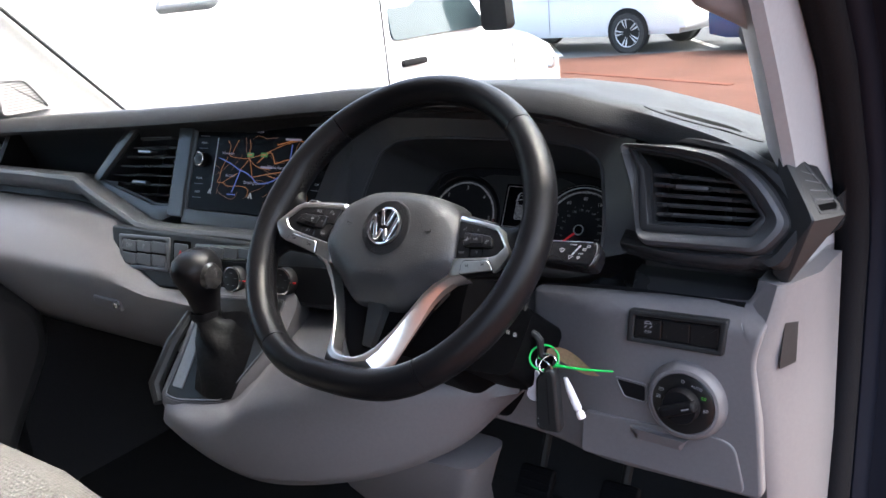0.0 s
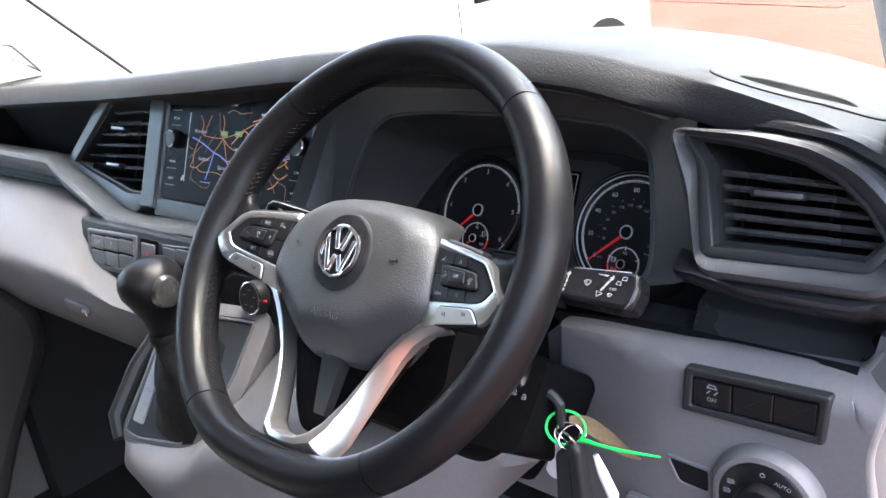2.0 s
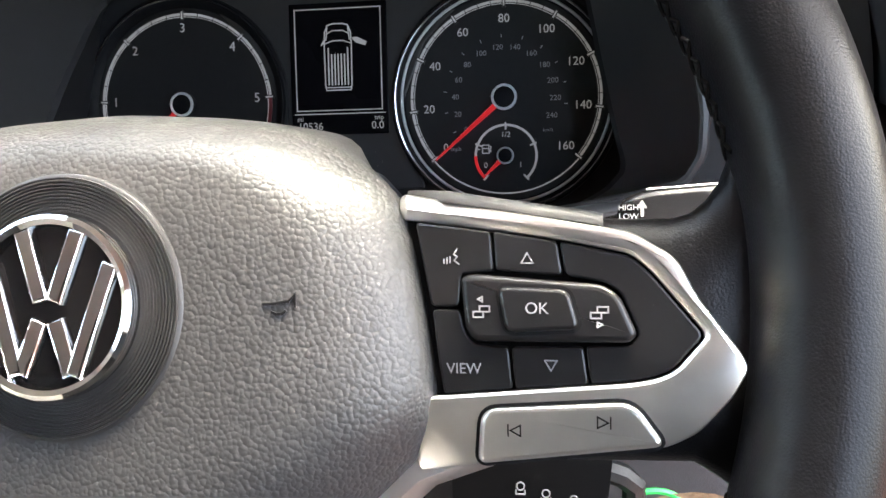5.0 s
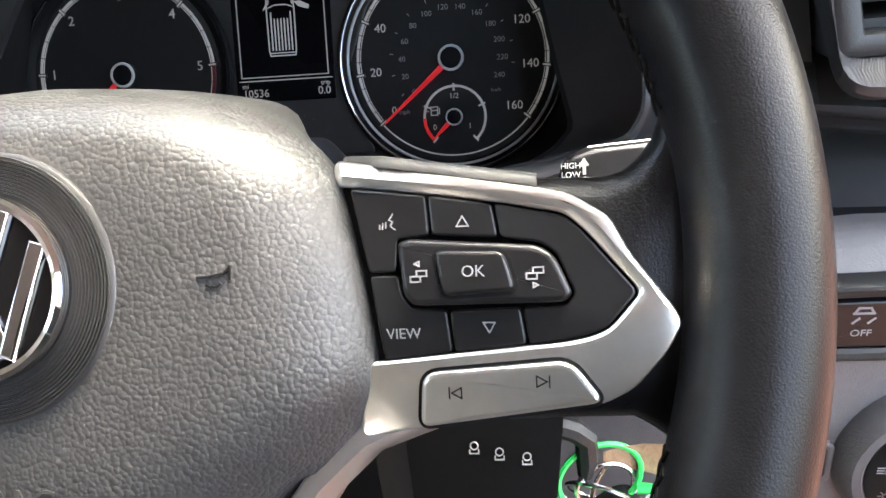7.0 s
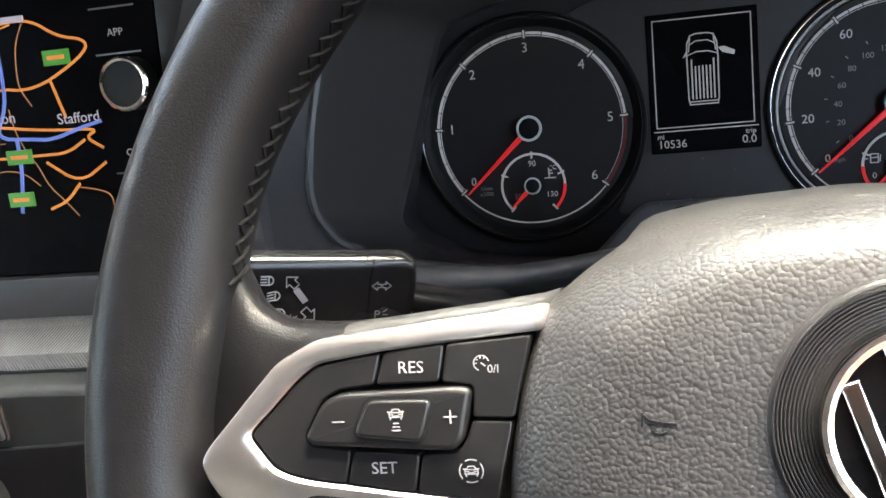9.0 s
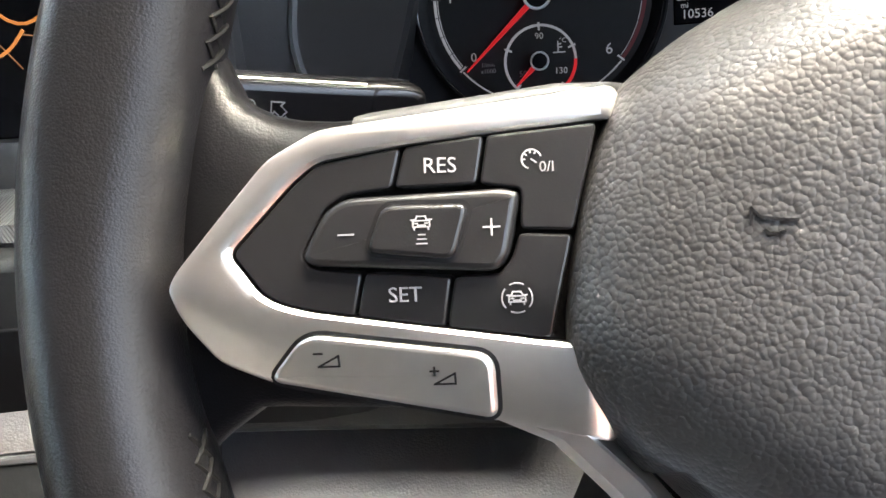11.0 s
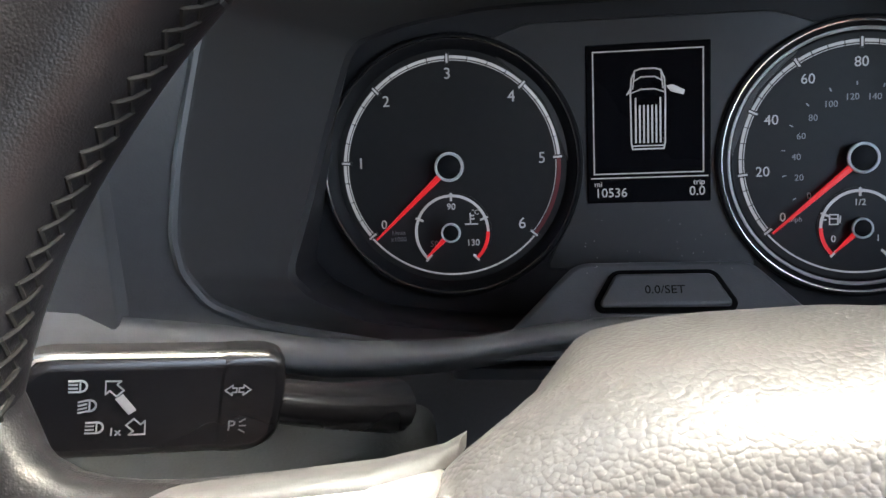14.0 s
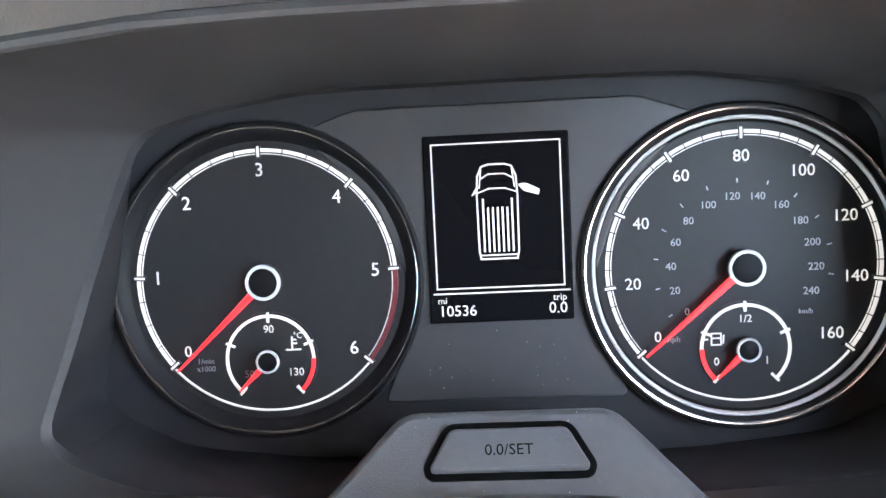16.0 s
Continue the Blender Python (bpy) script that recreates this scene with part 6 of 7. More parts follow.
ign = part("ignition_housing", moved(loft([[(x, y, z) for x, y in rounded([(0.02, -0.045), (0.118, -0.040), (0.126, 0.034), (0.02, 0.046)], 0.010, 3)] for z in (-0.20, -0.130, -0.122)]), Matrix.Translation((0, -0.068, 0))), M_COLUMN, column, "black ignition lock housing")




for cx, cy in ((0.0939, -0.0600), (0.1024, -0.0621), (0.1116, -0.0637)):
    sign = band(cx, cy, 0.0011, 0.0015, 0, 360, -0.1222, -0.1216, 12)
    strokes([(cx - 0.0015, cy - 0.0026, cx + 0.0015, cy - 0.0026), (cx + 0.0015, cy - 0.0026, cx + 0.0015, cy - 0.0014), (cx - 0.0015, cy - 0.0026, cx - 0.0015, cy - 0.0014)], 0.0004, -0.1222, -0.1216, sign)
    part("lock_symbol", sign, M_DIM, ign, "pale printed lock symbol")

SR = plane_frame((0.141, 0.098, 1.240), 48)
wip = thing("wiper_stalk", SR, "black wiper stalk with white printed symbols", "stalk", "column stalks")
pd = rounded([(-0.0160, -0.0080), (-0.0110, -0.0150), (0.0440, -0.0152), (0.0490, -0.0110), (0.0500, 0.0020), (0.0470, 0.0118), (0.0420, 0.0140), (-0.0060, 0.0108), (-0.0150, 0.0070)], 0.005, 4)
part("paddle", plate(pd, -0.016, 0.0, 0.0034, 4), M_STALK, wip)
part("end_cap", plate(rounded([(0.0452, -0.0150), (0.0495, -0.0112), (0.0506, 0.0020), (0.0476, 0.0122), (0.0438, 0.0142)], 0.003), -0.018, -0.0012, 0.004, 4), M_STALK, wip)
part("cap_line", tube([(0.0446, -0.0142, -0.0010), (0.0470, -0.0100, 0.0002), (0.0478, 0.0018, 0.0002), (0.0455, 0.0108, 0.0002), (0.0430, 0.0132, -0.0010)], 0.0004, 6), M_MID, wip)
part("arm", tube([(-0.010, -0.003, -0.010), (-0.035, -0.008, -0.016), (-0.055, -0.014, -0.028)], [0.0085, 0.0075, 0.009], 14), M_STALK, wip)
part("top_line", tube([(-0.0062, 0.0100, -0.0012), (0.0400, 0.0132, -0.0012)], 0.0003, 6), M_SILVER, wip, "thin bright line along the top")


def wiper_sign(cx, cy, k):
    """A windscreen with its wiper."""
    m = band(cx, cy - 2.2 * k, 3.4 * k, 3.9 * k, 48, 132, -0.0001, 0.0003, 10)
    strokes([(cx - 2.5 * k, cy + 0.4 * k, cx - 1.2 * k, cy - 2.0 * k), (cx + 2.5 * k, cy + 0.4 * k, cx + 1.2 * k, cy - 2.0 * k), (cx - 1.2 * k, cy - 2.0 * k, cx + 1.2 * k, cy - 2.0 * k), (cx - 0.9 * k, cy + 0.8 * k, cx + 0.2 * k, cy - 2.6 * k)], 0.5 * k, -0.0001, 0.0003, m)
    part("print", m, M_PRINT, wip)


wiper_sign(0.0095, 0.0002, 0.0011)
wiper_sign(0.0299, -0.0064, 0.0007)


def wiper_box(cx, cy):
    part("print", strokes([(cx - 0.0018, cy - 0.0012, cx + 0.0018, cy - 0.0012), (cx + 0.0018, cy - 0.0012, cx + 0.0014, cy + 0.0013), (cx + 0.0014, cy + 0.0013, cx - 0.0014, cy + 0.0013), (cx - 0.0014, cy + 0.0013, cx - 0.0018, cy - 0.0012)], 0.0004, -0.0001, 0.0003), M_PRINT, wip)


wiper_box(0.0372, 0.0072)
wiper_box(0.0338, 0.0032)
part("print", strokes([(0.0224, -0.0040, 0.0236, -0.0016), (0.0246, 0.0004, 0.0258, 0.0028), (0.0268, 0.0044, 0.0276, 0.0060)], 0.0016, -0.0001, 0.0003), M_PRINT, wip)
part("print", strokes([(0.0258, 0.0058, 0.0284, 0.0080), (0.0284, 0.0080, 0.0286, 0.0050), (0.0190, -0.0052, 0.0202, -0.0094), (0.0202, -0.0094, 0.0240, -0.0066), (0.0240, -0.0066, 0.0190, -0.0052)], 0.0004, -0.0001, 0.0003), M_PRINT, wip)
for k in range(4):
    part("print", strokes([(0.0165 + 0.0021 * k, 0.0074, 0.0169 + 0.0021 * k, 0.0074)], 0.0007 + 0.0002 * k, -0.0001, 0.0003), M_PRINT, wip)
letters("OFF", 0.0030, 0.0310, -0.0022, 0.0002, M_PRINT, wip, "print", 0.0001)
for k, body in enumerate(("HIGH", "LOW", "INT", "OFF", "1x")):
    letters(body, 0.0026, -0.0118, 0.0036 - 0.0029 * k, 0.0002, M_PRINT, wip, "print", 0.0001)
part("print", strokes([(-0.0076, -0.0100, -0.0076, -0.0082), (-0.0076, -0.0062, -0.0076, -0.0044), (-0.0076, -0.0024, -0.0076, -0.0006), (-0.0076, 0.0012, -0.0076, 0.0042)], 0.0010, -0.0001, 0.0003), M_PRINT, wip)
part("print", strokes([(-0.0087, 0.0038, -0.0076, 0.0056), (-0.0076, 0.0056, -0.0065, 0.0038), (-0.0065, 0.0038, -0.0087, 0.0038)], 0.0006, -0.0001, 0.0003), M_PRINT, wip)

SL = Matrix.Translation((-0.1364, 0.0908, 1.2512)) @ pose(0, 0, 0, 80, 0, 30) @ pose(0, 0, 0, 0, 0, -21)
ind = thing("indicator_stalk", SL, "gloss black indicator stalk with white printed symbols", "stalk", "column stalks")
pd = rounded([(-0.0530, -0.004), (-0.0512, -0.0130), (-0.0440, -0.0185), (0.0060, -0.0190), (0.0118, -0.0150), (0.0130, -0.002), (0.0112, 0.0072), (0.0060, 0.0098), (-0.0455, 0.0098), (-0.0516, 0.0055)], 0.007, 5)
part("paddle", plate(pd, -0.0075, 0.0, 0.0036, 4), M_STALK, ind)
part("top_line", tube([(-0.0500, 0.0045, -0.0012), (-0.0465, 0.0086, -0.0014), (-0.0400, 0.0090, -0.0014), (-0.0058, 0.0090, -0.0014)], 0.00045, 6), M_SILVER, ind, "thin bright line along the top")
part("sleeve", plate(rounded([(-0.0070, -0.0192), (0.0060, -0.0192), (0.0120, -0.0150), (0.0132, -0.002), (0.0120, 0.0081), (0.0075, 0.0100), (-0.0070, 0.0100)], 0.006, 5), -0.0075, 0.00015, 0.0034, 4), M_STALK, ind)
part("arm", tube([(0.006, -0.006, -0.006), (0.030, -0.013, -0.012), (0.055, -0.022, -0.026)], [0.0060, 0.0065, 0.0085], 14), M_STALK, ind)


def stalk_lamp(cx, cy, rays):
    """A headlamp sign: a hollow D with its beams to the left."""
    m = band(cx, cy, 0.00125, 0.00165, -90, 90, -0.0001, 0.0003, 12)
    strokes([(cx, cy - 0.0014, cx, cy + 0.0014), (cx, cy + 0.00145, cx - 0.0004, cy + 0.00145), (cx, cy - 0.00145, cx - 0.0004, cy - 0.00145)] + [(cx - 0.0007, cy + d, cx - 0.0024, cy + d - rays) for d in (-0.0014, -0.0005, 0.0005, 0.0014)], 0.0004, -0.0001, 0.0003, m)
    part("lamp_print", m, M_PRINT, ind)


for cx, cy, rays in ((-0.0368, 0.0024, 0.0), (-0.0346, -0.0028, 0.0004), (-0.0328, -0.0088, 0.0)):
    stalk_lamp(cx, cy, rays)


def outline(pts, w):
    """Strokes round a closed outline."""
    return strokes([(*a, *b) for a, b in zip(pts, pts[1:] + pts[:1])], w, -0.0001, 0.0003)


def hollow_arrow(cx, cy, a, k):
    """A hollow arrow head at (cx, cy) that points along the angle a."""
    c, sn = math.cos(radians(a)), math.sin(radians(a))
    return [(cx + k * (p * c - q * sn), cy + k * (p * sn + q * c)) for p, q in ((2.0, 0.0), (0.2, 1.7), (0.2, 0.8), (-1.4, 0.8), (-1.4, -0.8), (0.2, -0.8), (0.2, -1.7))]


part("arrow_print", outline(hollow_arrow(-0.0293, 0.0016, 135, 0.0014), 0.0003), M_PRINT, ind)
part("arrow_print", outline(hollow_arrow(-0.0238, -0.0092, -45, 0.0015), 0.0003), M_PRINT, ind)
part("arrow_print", strokes([(-0.0275, -0.0015, -0.0255, -0.0042)], 0.0021, -0.0001, 0.0003), M_PRINT, ind)
for d in (-1, 1):
    part("arrow_print", outline([(d * x, y) for x, y in ((0.0003, 0.0006), (0.0014, 0.0006), (0.0014, 0.0014), (0.0032, 0.0), (0.0014, -0.0014), (0.0014, -0.0006), (0.0003, -0.0006))], 0.0003), M_PRINT, ind)
letters("1x", 0.0030, -0.0287, -0.0103, 0.0002, M_PRINT, ind, "print", 0.0001)
letters("P", 0.0042, -0.0008, -0.0103, 0.0002, M_PRINT, ind, "print", 0.0001)
part("print", strokes([(0.0014, -0.0103, 0.0028, -0.0103), (0.0013, -0.0092, 0.0026, -0.0084), (0.0013, -0.0114, 0.0026, -0.0122)], 0.00035, -0.0001, 0.0003), M_PRINT, ind)

# key in the lock with its fob, ring, tag and green tie
KEY = pose(0.0, 0.078, 0.0)
key = thing("ignition_key", KEY, "car key in the lock with fob, green tie and white tags", "key")
head = part("key_head", moved(plate(rounded([(0.076, 1.163), (0.106, 1.158), (0.121, 1.153), (0.119, 1.1175), (0.086, 1.1215), (0.074, 1.126)], 0.004), -0.008, 0.007, 0.003), Matrix(((1, 0, 0, 0), (0, 0, -1, 0), (0, 1, 0, 0), (0, 0, 0, 1)))), M_BLACK, key, "black key head with printed lock symbols")
part("key_loop", tube([(0.104, -0.002, 1.157), (0.118, -0.003, 1.154), (0.128, -0.004, 1.1505), (0.1318, -0.004, 1.146), (0.1322, -0.004, 1.136), (0.1315, -0.004, 1.127)], [0.003, 0.0042, 0.0042, 0.0042, 0.0042, 0.003], 8), M_DARK, head)
for x in (0.0941, 0.1025, 0.1105):
    part("lock_mark", moved(band(x, 1.1320, 0.0014, 0.0019, 0, 360, 0.0066, 0.0072, 12), Matrix(((1, 0, 0, 0), (0, 0, -1, 0), (0, 1, 0, 0), (0, 0, 0, 1)))), M_PRINT, head)
    part("lock_mark", moved(strokes([(x - 0.001, 1.1355, x + 0.001, 1.1362)], 0.0008, 0.0066, 0.0072), Matrix(((1, 0, 0, 0), (0, 0, -1, 0), (0, 1, 0, 0), (0, 0, 0, 1)))), M_PRINT, head)


def hoop(name, cx, cz, rx, rz, wire, material, label, lean=0.004):
    pts = [(cx + rx * math.cos(a), -0.006 + lean * math.sin(a + 0.7), cz + rz * math.sin(a)) for a in [2 * math.pi * k / 28 for k in range(28)]]
    return part(name, tube(pts, wire, 6, closed=True), material, key, label)


hoop("split_ring", 0.1385, 1.1225, 0.0105, 0.0085, 0.0010, M_STEEL, "steel split ring")
hoop("split_ring", 0.1360, 1.1185, 0.0115, 0.0095, 0.0009, M_STEEL, "steel split ring", -0.006)
hoop("split_ring", 0.1420, 1.1215, 0.0085, 0.0075, 0.0008, M_STEEL, "steel split ring", 0.008)
fob = part("fob", moved(plate(rounded([(0.1250, 1.0475), (0.1300, 1.0435), (0.1520, 1.0450), (0.1545, 1.0490), (0.1520, 1.1150), (0.1470, 1.1205), (0.1410, 1.1190), (0.1285, 1.1050)], 0.004), 0.000, 0.011, 0.004), Matrix(((1, 0, 0, 0), (0, 0, -1, -0.003), (0, 1, 0, 0), (0, 0, 0, 1)))), M_DARK, key, "black key fob")
part("fob_seam", box(0.1425, 0.1429, -0.0148, -0.0138, 1.055, 1.108), M_BLACK, fob)
for z in (1.0515, 1.0580):
    part("fob_mark", box(0.1290, 0.1302, -0.0146, -0.0138, z, z + 0.0014), M_PRINT, fob)
M_TIE = mat("green_plastic_tie", (0.02, 0.55, 0.10), 0.4, var=0.1)
M_TAG = mat("white_plastic_tag", (0.72, 0.70, 0.72), 0.45, var=0.08)
M_LEAF = mat("brown_paper_tag", (0.30, 0.19, 0.11), 0.8, grain=300, bump=0.4, var=0.25)
hoop("cable_tie", 0.1365, 1.1275, 0.0150, 0.0125, 0.0012, M_TIE, "green cable tie loop", 0.006)
part("cable_tie_tail", tube([(0.150, -0.006, 1.1215), (0.165, -0.007, 1.1222), (0.184, -0.006, 1.1230), (0.199, -0.004, 1.1240), (0.2129, -0.002, 1.1250)], [0.0022, 0.0013, 0.0014, 0.0011, 0.0008], 6), M_TIE, key, "green cable tie tail")
part("white_tag", moved(plate(rounded([(0.1070, 1.0745), (0.1120, 1.0690), (0.1240, 1.0695), (0.1270, 1.0760), (0.1245, 1.1060), (0.1195, 1.1065)], 0.004), -0.001, 0.001, 0.0006), Matrix(((1, 0, 0, 0), (0, 0, -1, 0.002), (0, 1, 0, 0), (0, 0, 0, 1)))), M_TAG, key, "white plastic tag")
part("white_stick", tube([(0.1560, 0.002, 1.105), (0.1605, 0.002, 1.092), (0.1655, 0.002, 1.080), (0.1690, 0.002, 1.072), (0.1700, 0.002, 1.0695), (0.1712, 0.002, 1.067), (0.1735, 0.002, 1.0615)], [0.0022, 0.0040, 0.0044, 0.0046, 0.0030, 0.0046, 0.0046], 12), M_TAG, key, "white plastic stick")
leaf = []
for k in range(9):
    f = k / 8
    w = 0.0085 * math.sin(math.pi * min(1, f * 0.92 + 0.08)) + 0.0006
    cx, cz = 0.1380 + 0.058 * f, 1.1330 - 0.0135 * f + 0.003 * math.sin(f * 5)
    leaf.append([(cx, -0.001, cz + w), (cx, -0.0025 + 0.004 * math.sin(f * 3), cz), (cx, -0.001, cz - w), (cx, 0.0, cz)])
part("brown_tag", loft(leaf), M_LEAF, key, "crumpled brown paper tag")

# ---------------------------------------------------------------- instrument cluster
CL = plane_frame((0, 0.2891, 1.1982), 28.8)
clus = thing("instrument_cluster", CL, "instrument cluster with two white-ringed dials and a central display", "instrument cluster")
part("face", plate(rounded([(-0.168, 0.070), (-0.090, 0.084), (-0.070, 0.086), (0.036, 0.086), (0.056, 0.084), (0.134, 0.070), (0.150, 0.012), (0.168, -0.060), (0.112, -0.086), (-0.146, -0.086), (-0.202, -0.060), (-0.184, 0.012)], 0.006), -0.02, -0.0005), M_MASK, clus)
part("centre_plate", plate(rounded([(-0.092, 0.057), (-0.070, 0.0645), (0.036, 0.0645), (0.058, 0.057), (0.03, 0.03), (0.0185, 0.0), (0.022, -0.03), (0.030, -0.048), (-0.064, -0.048), (-0.056, -0.03), (-0.0525, 0.0), (-0.064, 0.03)], 0.004), -0.002, 0.0012, 0.0008), M_PLATE, clus)
C_T, C_S = (-0.1071, 0.0011), (0.0729, -0.0008)
R_D = 0.0508


def dial(c, name, label, bright):
    d = part(name, lathe([(0.0545, -0.002), (0.0545, 0.0004), (0.0005, 0.0005)], 64), M_DIAL, clus, label)
    d.location = (*c, 0)
    part("bezel_cone", lathe([(0.0530, -0.001), (0.0540, 0.001), (0.0560, 0.0024), (0.0582, 0.0036), (0.0600, 0.0038), (0.0610, 0.003), (0.0615, -0.001)], 72, cap0=False, cap1=False), M_BLACK, d)
    part("bezel_ring", lathe([(0.0580, 0.0034), (0.0584, 0.0042), (0.0589, 0.0044), (0.0590, 0.0034)], 72, cap0=False, cap1=False), M_DARKCHROME if bright else M_GLOSS, d, "thin glossy ring")
    if bright:
        part("bezel_ring", lathe([(0.0546, 0.0012), (0.0549, 0.0026), (0.0554, 0.0031), (0.0560, 0.0027), (0.0562, 0.0016)], 72, cap0=False, cap1=False), M_CAP, d, "bright inner ring")
    return d


tach = dial(C_T, "rev_counter", "rev counter dial, needle at rest", False)
speed = dial(C_S, "speedometer", "speedometer dial, needle at rest", True)


def polar(r, a):
    return r * math.cos(radians(a)), r * math.sin(radians(a))


def furnish(d, lo, hi, labels, r_lab, size, mid, minor):
    """Ring, ticks and numerals between the angles lo (first) and hi (last), clockwise."""
    part("scale_ring", band(0, 0, R_D - 0.0013, R_D, hi, lo, 0, 0.0010, 90), M_LIT, d)
    part("fine_ring", band(0, 0, R_D - 0.0022, R_D - 0.0019, hi, lo, 0, 0.0010, 90), M_LIT, d)
    part("hair_ring", band(0, 0, R_D - 0.0007, R_D, lo, hi + 360, 0, 0.0010, 48), M_LIT, d)
    n = len(labels) - 1
    for i, body in enumerate(labels):
        a = lo + (hi - lo) * i / n
        (x0, y0), (x1, y1) = polar(R_D + 0.0004, a), polar(R_D - 0.0028, a)
        part("major_gap", strokes([(x0, y0, x1, y1)], 0.0020, 0.0, 0.0012), M_DIAL, d)
        part("major_tick", strokes([(x0, y0, x1, y1)], 0.0009, 0.0, 0.0014), M_LIT, d)
        x, y = polar(r_lab[i] if isinstance(r_lab, list) else r_lab, a)
        if body:
            letters(body, size, x, y, 0.0010, M_LIT, d, "numeral", 0.0001)
    one = None
    for i in range(n * minor):
        if i % minor:
            a = lo + (hi - lo) * i / (n * minor)
            if one is None:
                one = part("minor_tick", strokes([(R_D - 0.0022, 0, R_D, 0)], 0.0004, 0.0, 0.0012), M_DIAL, d)
                tick = one
            else:
                tick = new("minor_tick", one.data)
                tick.parent = d
            tick.rotation_euler = (0, 0, radians(a))


furnish(tach, 219.8, -39.8, ["", "1", "2", "3", "4", "5", "6"], 0.0425, 0.0072, None, 4)
letters("0", 0.0060, -0.0325, -0.0265, 0.0010, M_LIT, tach, "numeral", 0.0001)
letters("1/min", 0.0030, -0.0258, -0.0305, 0.0010, M_DIM, tach, "unit", 0.0001)
letters("x1000", 0.0030, -0.0258, -0.0335, 0.0010, M_DIM, tach, "unit", 0.0001)
part("red_zone", band(0, 0, R_D - 0.0016, R_D + 0.0002, -39.8, 3.5, 0, 0.0013, 24), mat("dim_red_print", (0.10, 0.006, 0.010), 0.5), tach)
furnish(speed, 219.6, -39.6, ["", "20", "40", "60", "80", "100", "120", "140", "160"], 0.0410, 0.0062, None, 4)
letters("0", 0.0056, -0.0320, -0.0255, 0.0010, M_LIT, speed, "numeral", 0.0001)
letters("mph", 0.0032, -0.0265, -0.0265, 0.0010, M_KMH, speed, "unit", 0.0001)
for k, v in enumerate(range(0, 241, 20)):
    a = 217.8 - 20 * k
    x, y = polar(0.0265, a)
    letters(str(v), 0.0040, x, y, 0.0010, M_KMH, speed, "inner_numeral", 0.0001)
    if k < 12:
        (x0, y0), (x1, y1) = polar(0.0316, a - 5), polar(0.0328, a - 5)
        part("inner_tick", strokes([(x0, y0, x1, y1)], 0.0004, 0, 0.0011), M_KMH, speed)
letters("km/h", 0.0026, *polar(0.0285, -38), 0.0010, M_KMH, speed, "unit", 0.0001)


def needle(d, length, a, w, z, r_hub, name="needle"):
    x, y = polar(length, a)
    sx, sy = polar(r_hub * 0.8, a)
    ux, uy = -math.sin(radians(a)), math.cos(radians(a))
    q = [[(sx - ux * w, sy - uy * w, z), (sx + ux * w, sy + uy * w, z), (sx + ux * w * 0.7, sy + uy * w * 0.7, z + w), (sx - ux * w * 0.7, sy - uy * w * 0.7, z + w)], [(x - ux * w * 0.3, y - uy * w * 0.3, z), (x + ux * w * 0.3, y + uy * w * 0.3, z), (x + ux * w * 0.2, y + uy * w * 0.2, z + w * 0.5), (x - ux * w * 0.2, y - uy * w * 0.2, z + w * 0.5)]]
    nd = part(name, loft(q), M_NEEDLE, d, "red needle")
    part("needle_cap", lathe([(r_hub, 0.0005), (r_hub, z + 0.0012), (r_hub * 0.80, z + 0.0018)], 32), M_BLACK, d)
    part("cap_ring", lathe([(r_hub * 0.80, z + 0.001), (r_hub * 0.86, z + 0.0024), (r_hub, z + 0.0024), (r_hub * 1.04, z + 0.001)], 32, cap0=False, cap1=False), M_CAP, d, "pale hub ring")
    return nd


needle(tach, 0.0486, 223.0, 0.0015, 0.0045, 0.0066)
needle(speed, 0.0490, 221.0, 0.0016, 0.0045, 0.0066)


def small_gauge(d, c, r, label, marks):
    g = part("small_gauge", lathe([(r + 0.001, 0.0004), (r + 0.001, 0.0008), (0.0005, 0.0009)], 40), M_DIAL, d, label)
    g.location = (*c, 0.0002)
    red0, red1 = marks
    part("gauge_ring", band(0, 0, r - 0.0012, r, -47, 227, 0.0008, 0.0013, 60), M_LIT, g)
    part("gauge_red", band(0, 0, r - 0.0014, r + 0.0001, red0, red1, 0.0008, 0.0016, 20), M_NEEDLE, g)
    for a in (227, 158, 90, 22, -47):
        (x0, y0), (x1, y1) = polar(r + 0.0003, a), polar(r - 0.0026, a)
        part("gauge_tick", strokes([(x0, y0, x1, y1)], 0.0009, 0.0008, 0.0017), M_LIT, g)
    needle(g, r * 0.92, 224, 0.0013, 0.0040, 0.0044, "small_needle")
    return g


gt = small_gauge(tach, (-0.0002, -0.0305), 0.0176, "small coolant gauge", (-47, 0))
gf = small_gauge(speed, (0.0002, -0.0305), 0.0168, "small fuel gauge", (180, 227))
letters("90", 0.0042, 0, 0.0118, 0.0012, M_LIT, gt, "numeral", 0.0001)
letters("50", 0.0040, -0.0085, -0.0055, 0.0012, M_DIM, gt, "numeral", 0.0001)
letters("130", 0.0042, 0.0098, -0.0052, 0.0012, M_LIT, gt, "numeral", 0.0001)
letters("\u00b0C", 0.0032, 0.0112, 0.0090, 0.0012, M_LIT, gt, "unit", 0.0001)
part("coolant_mark", strokes([(0.0088, 0.0040, 0.0088, 0.0085), (0.0088, 0.0060, 0.0105, 0.0060), (0.0088, 0.0075, 0.0102, 0.0075), (0.0065, 0.0036, 0.0120, 0.0036)], 0.0006, 0.0009, 0.0013), M_LIT, gt)
letters("1/2", 0.0040, 0, 0.0110, 0.0012, M_LIT, gf, "numeral", 0.0001)
letters("0", 0.0042, -0.0108, -0.0050, 0.0012, M_LIT, gf, "numeral", 0.0001)
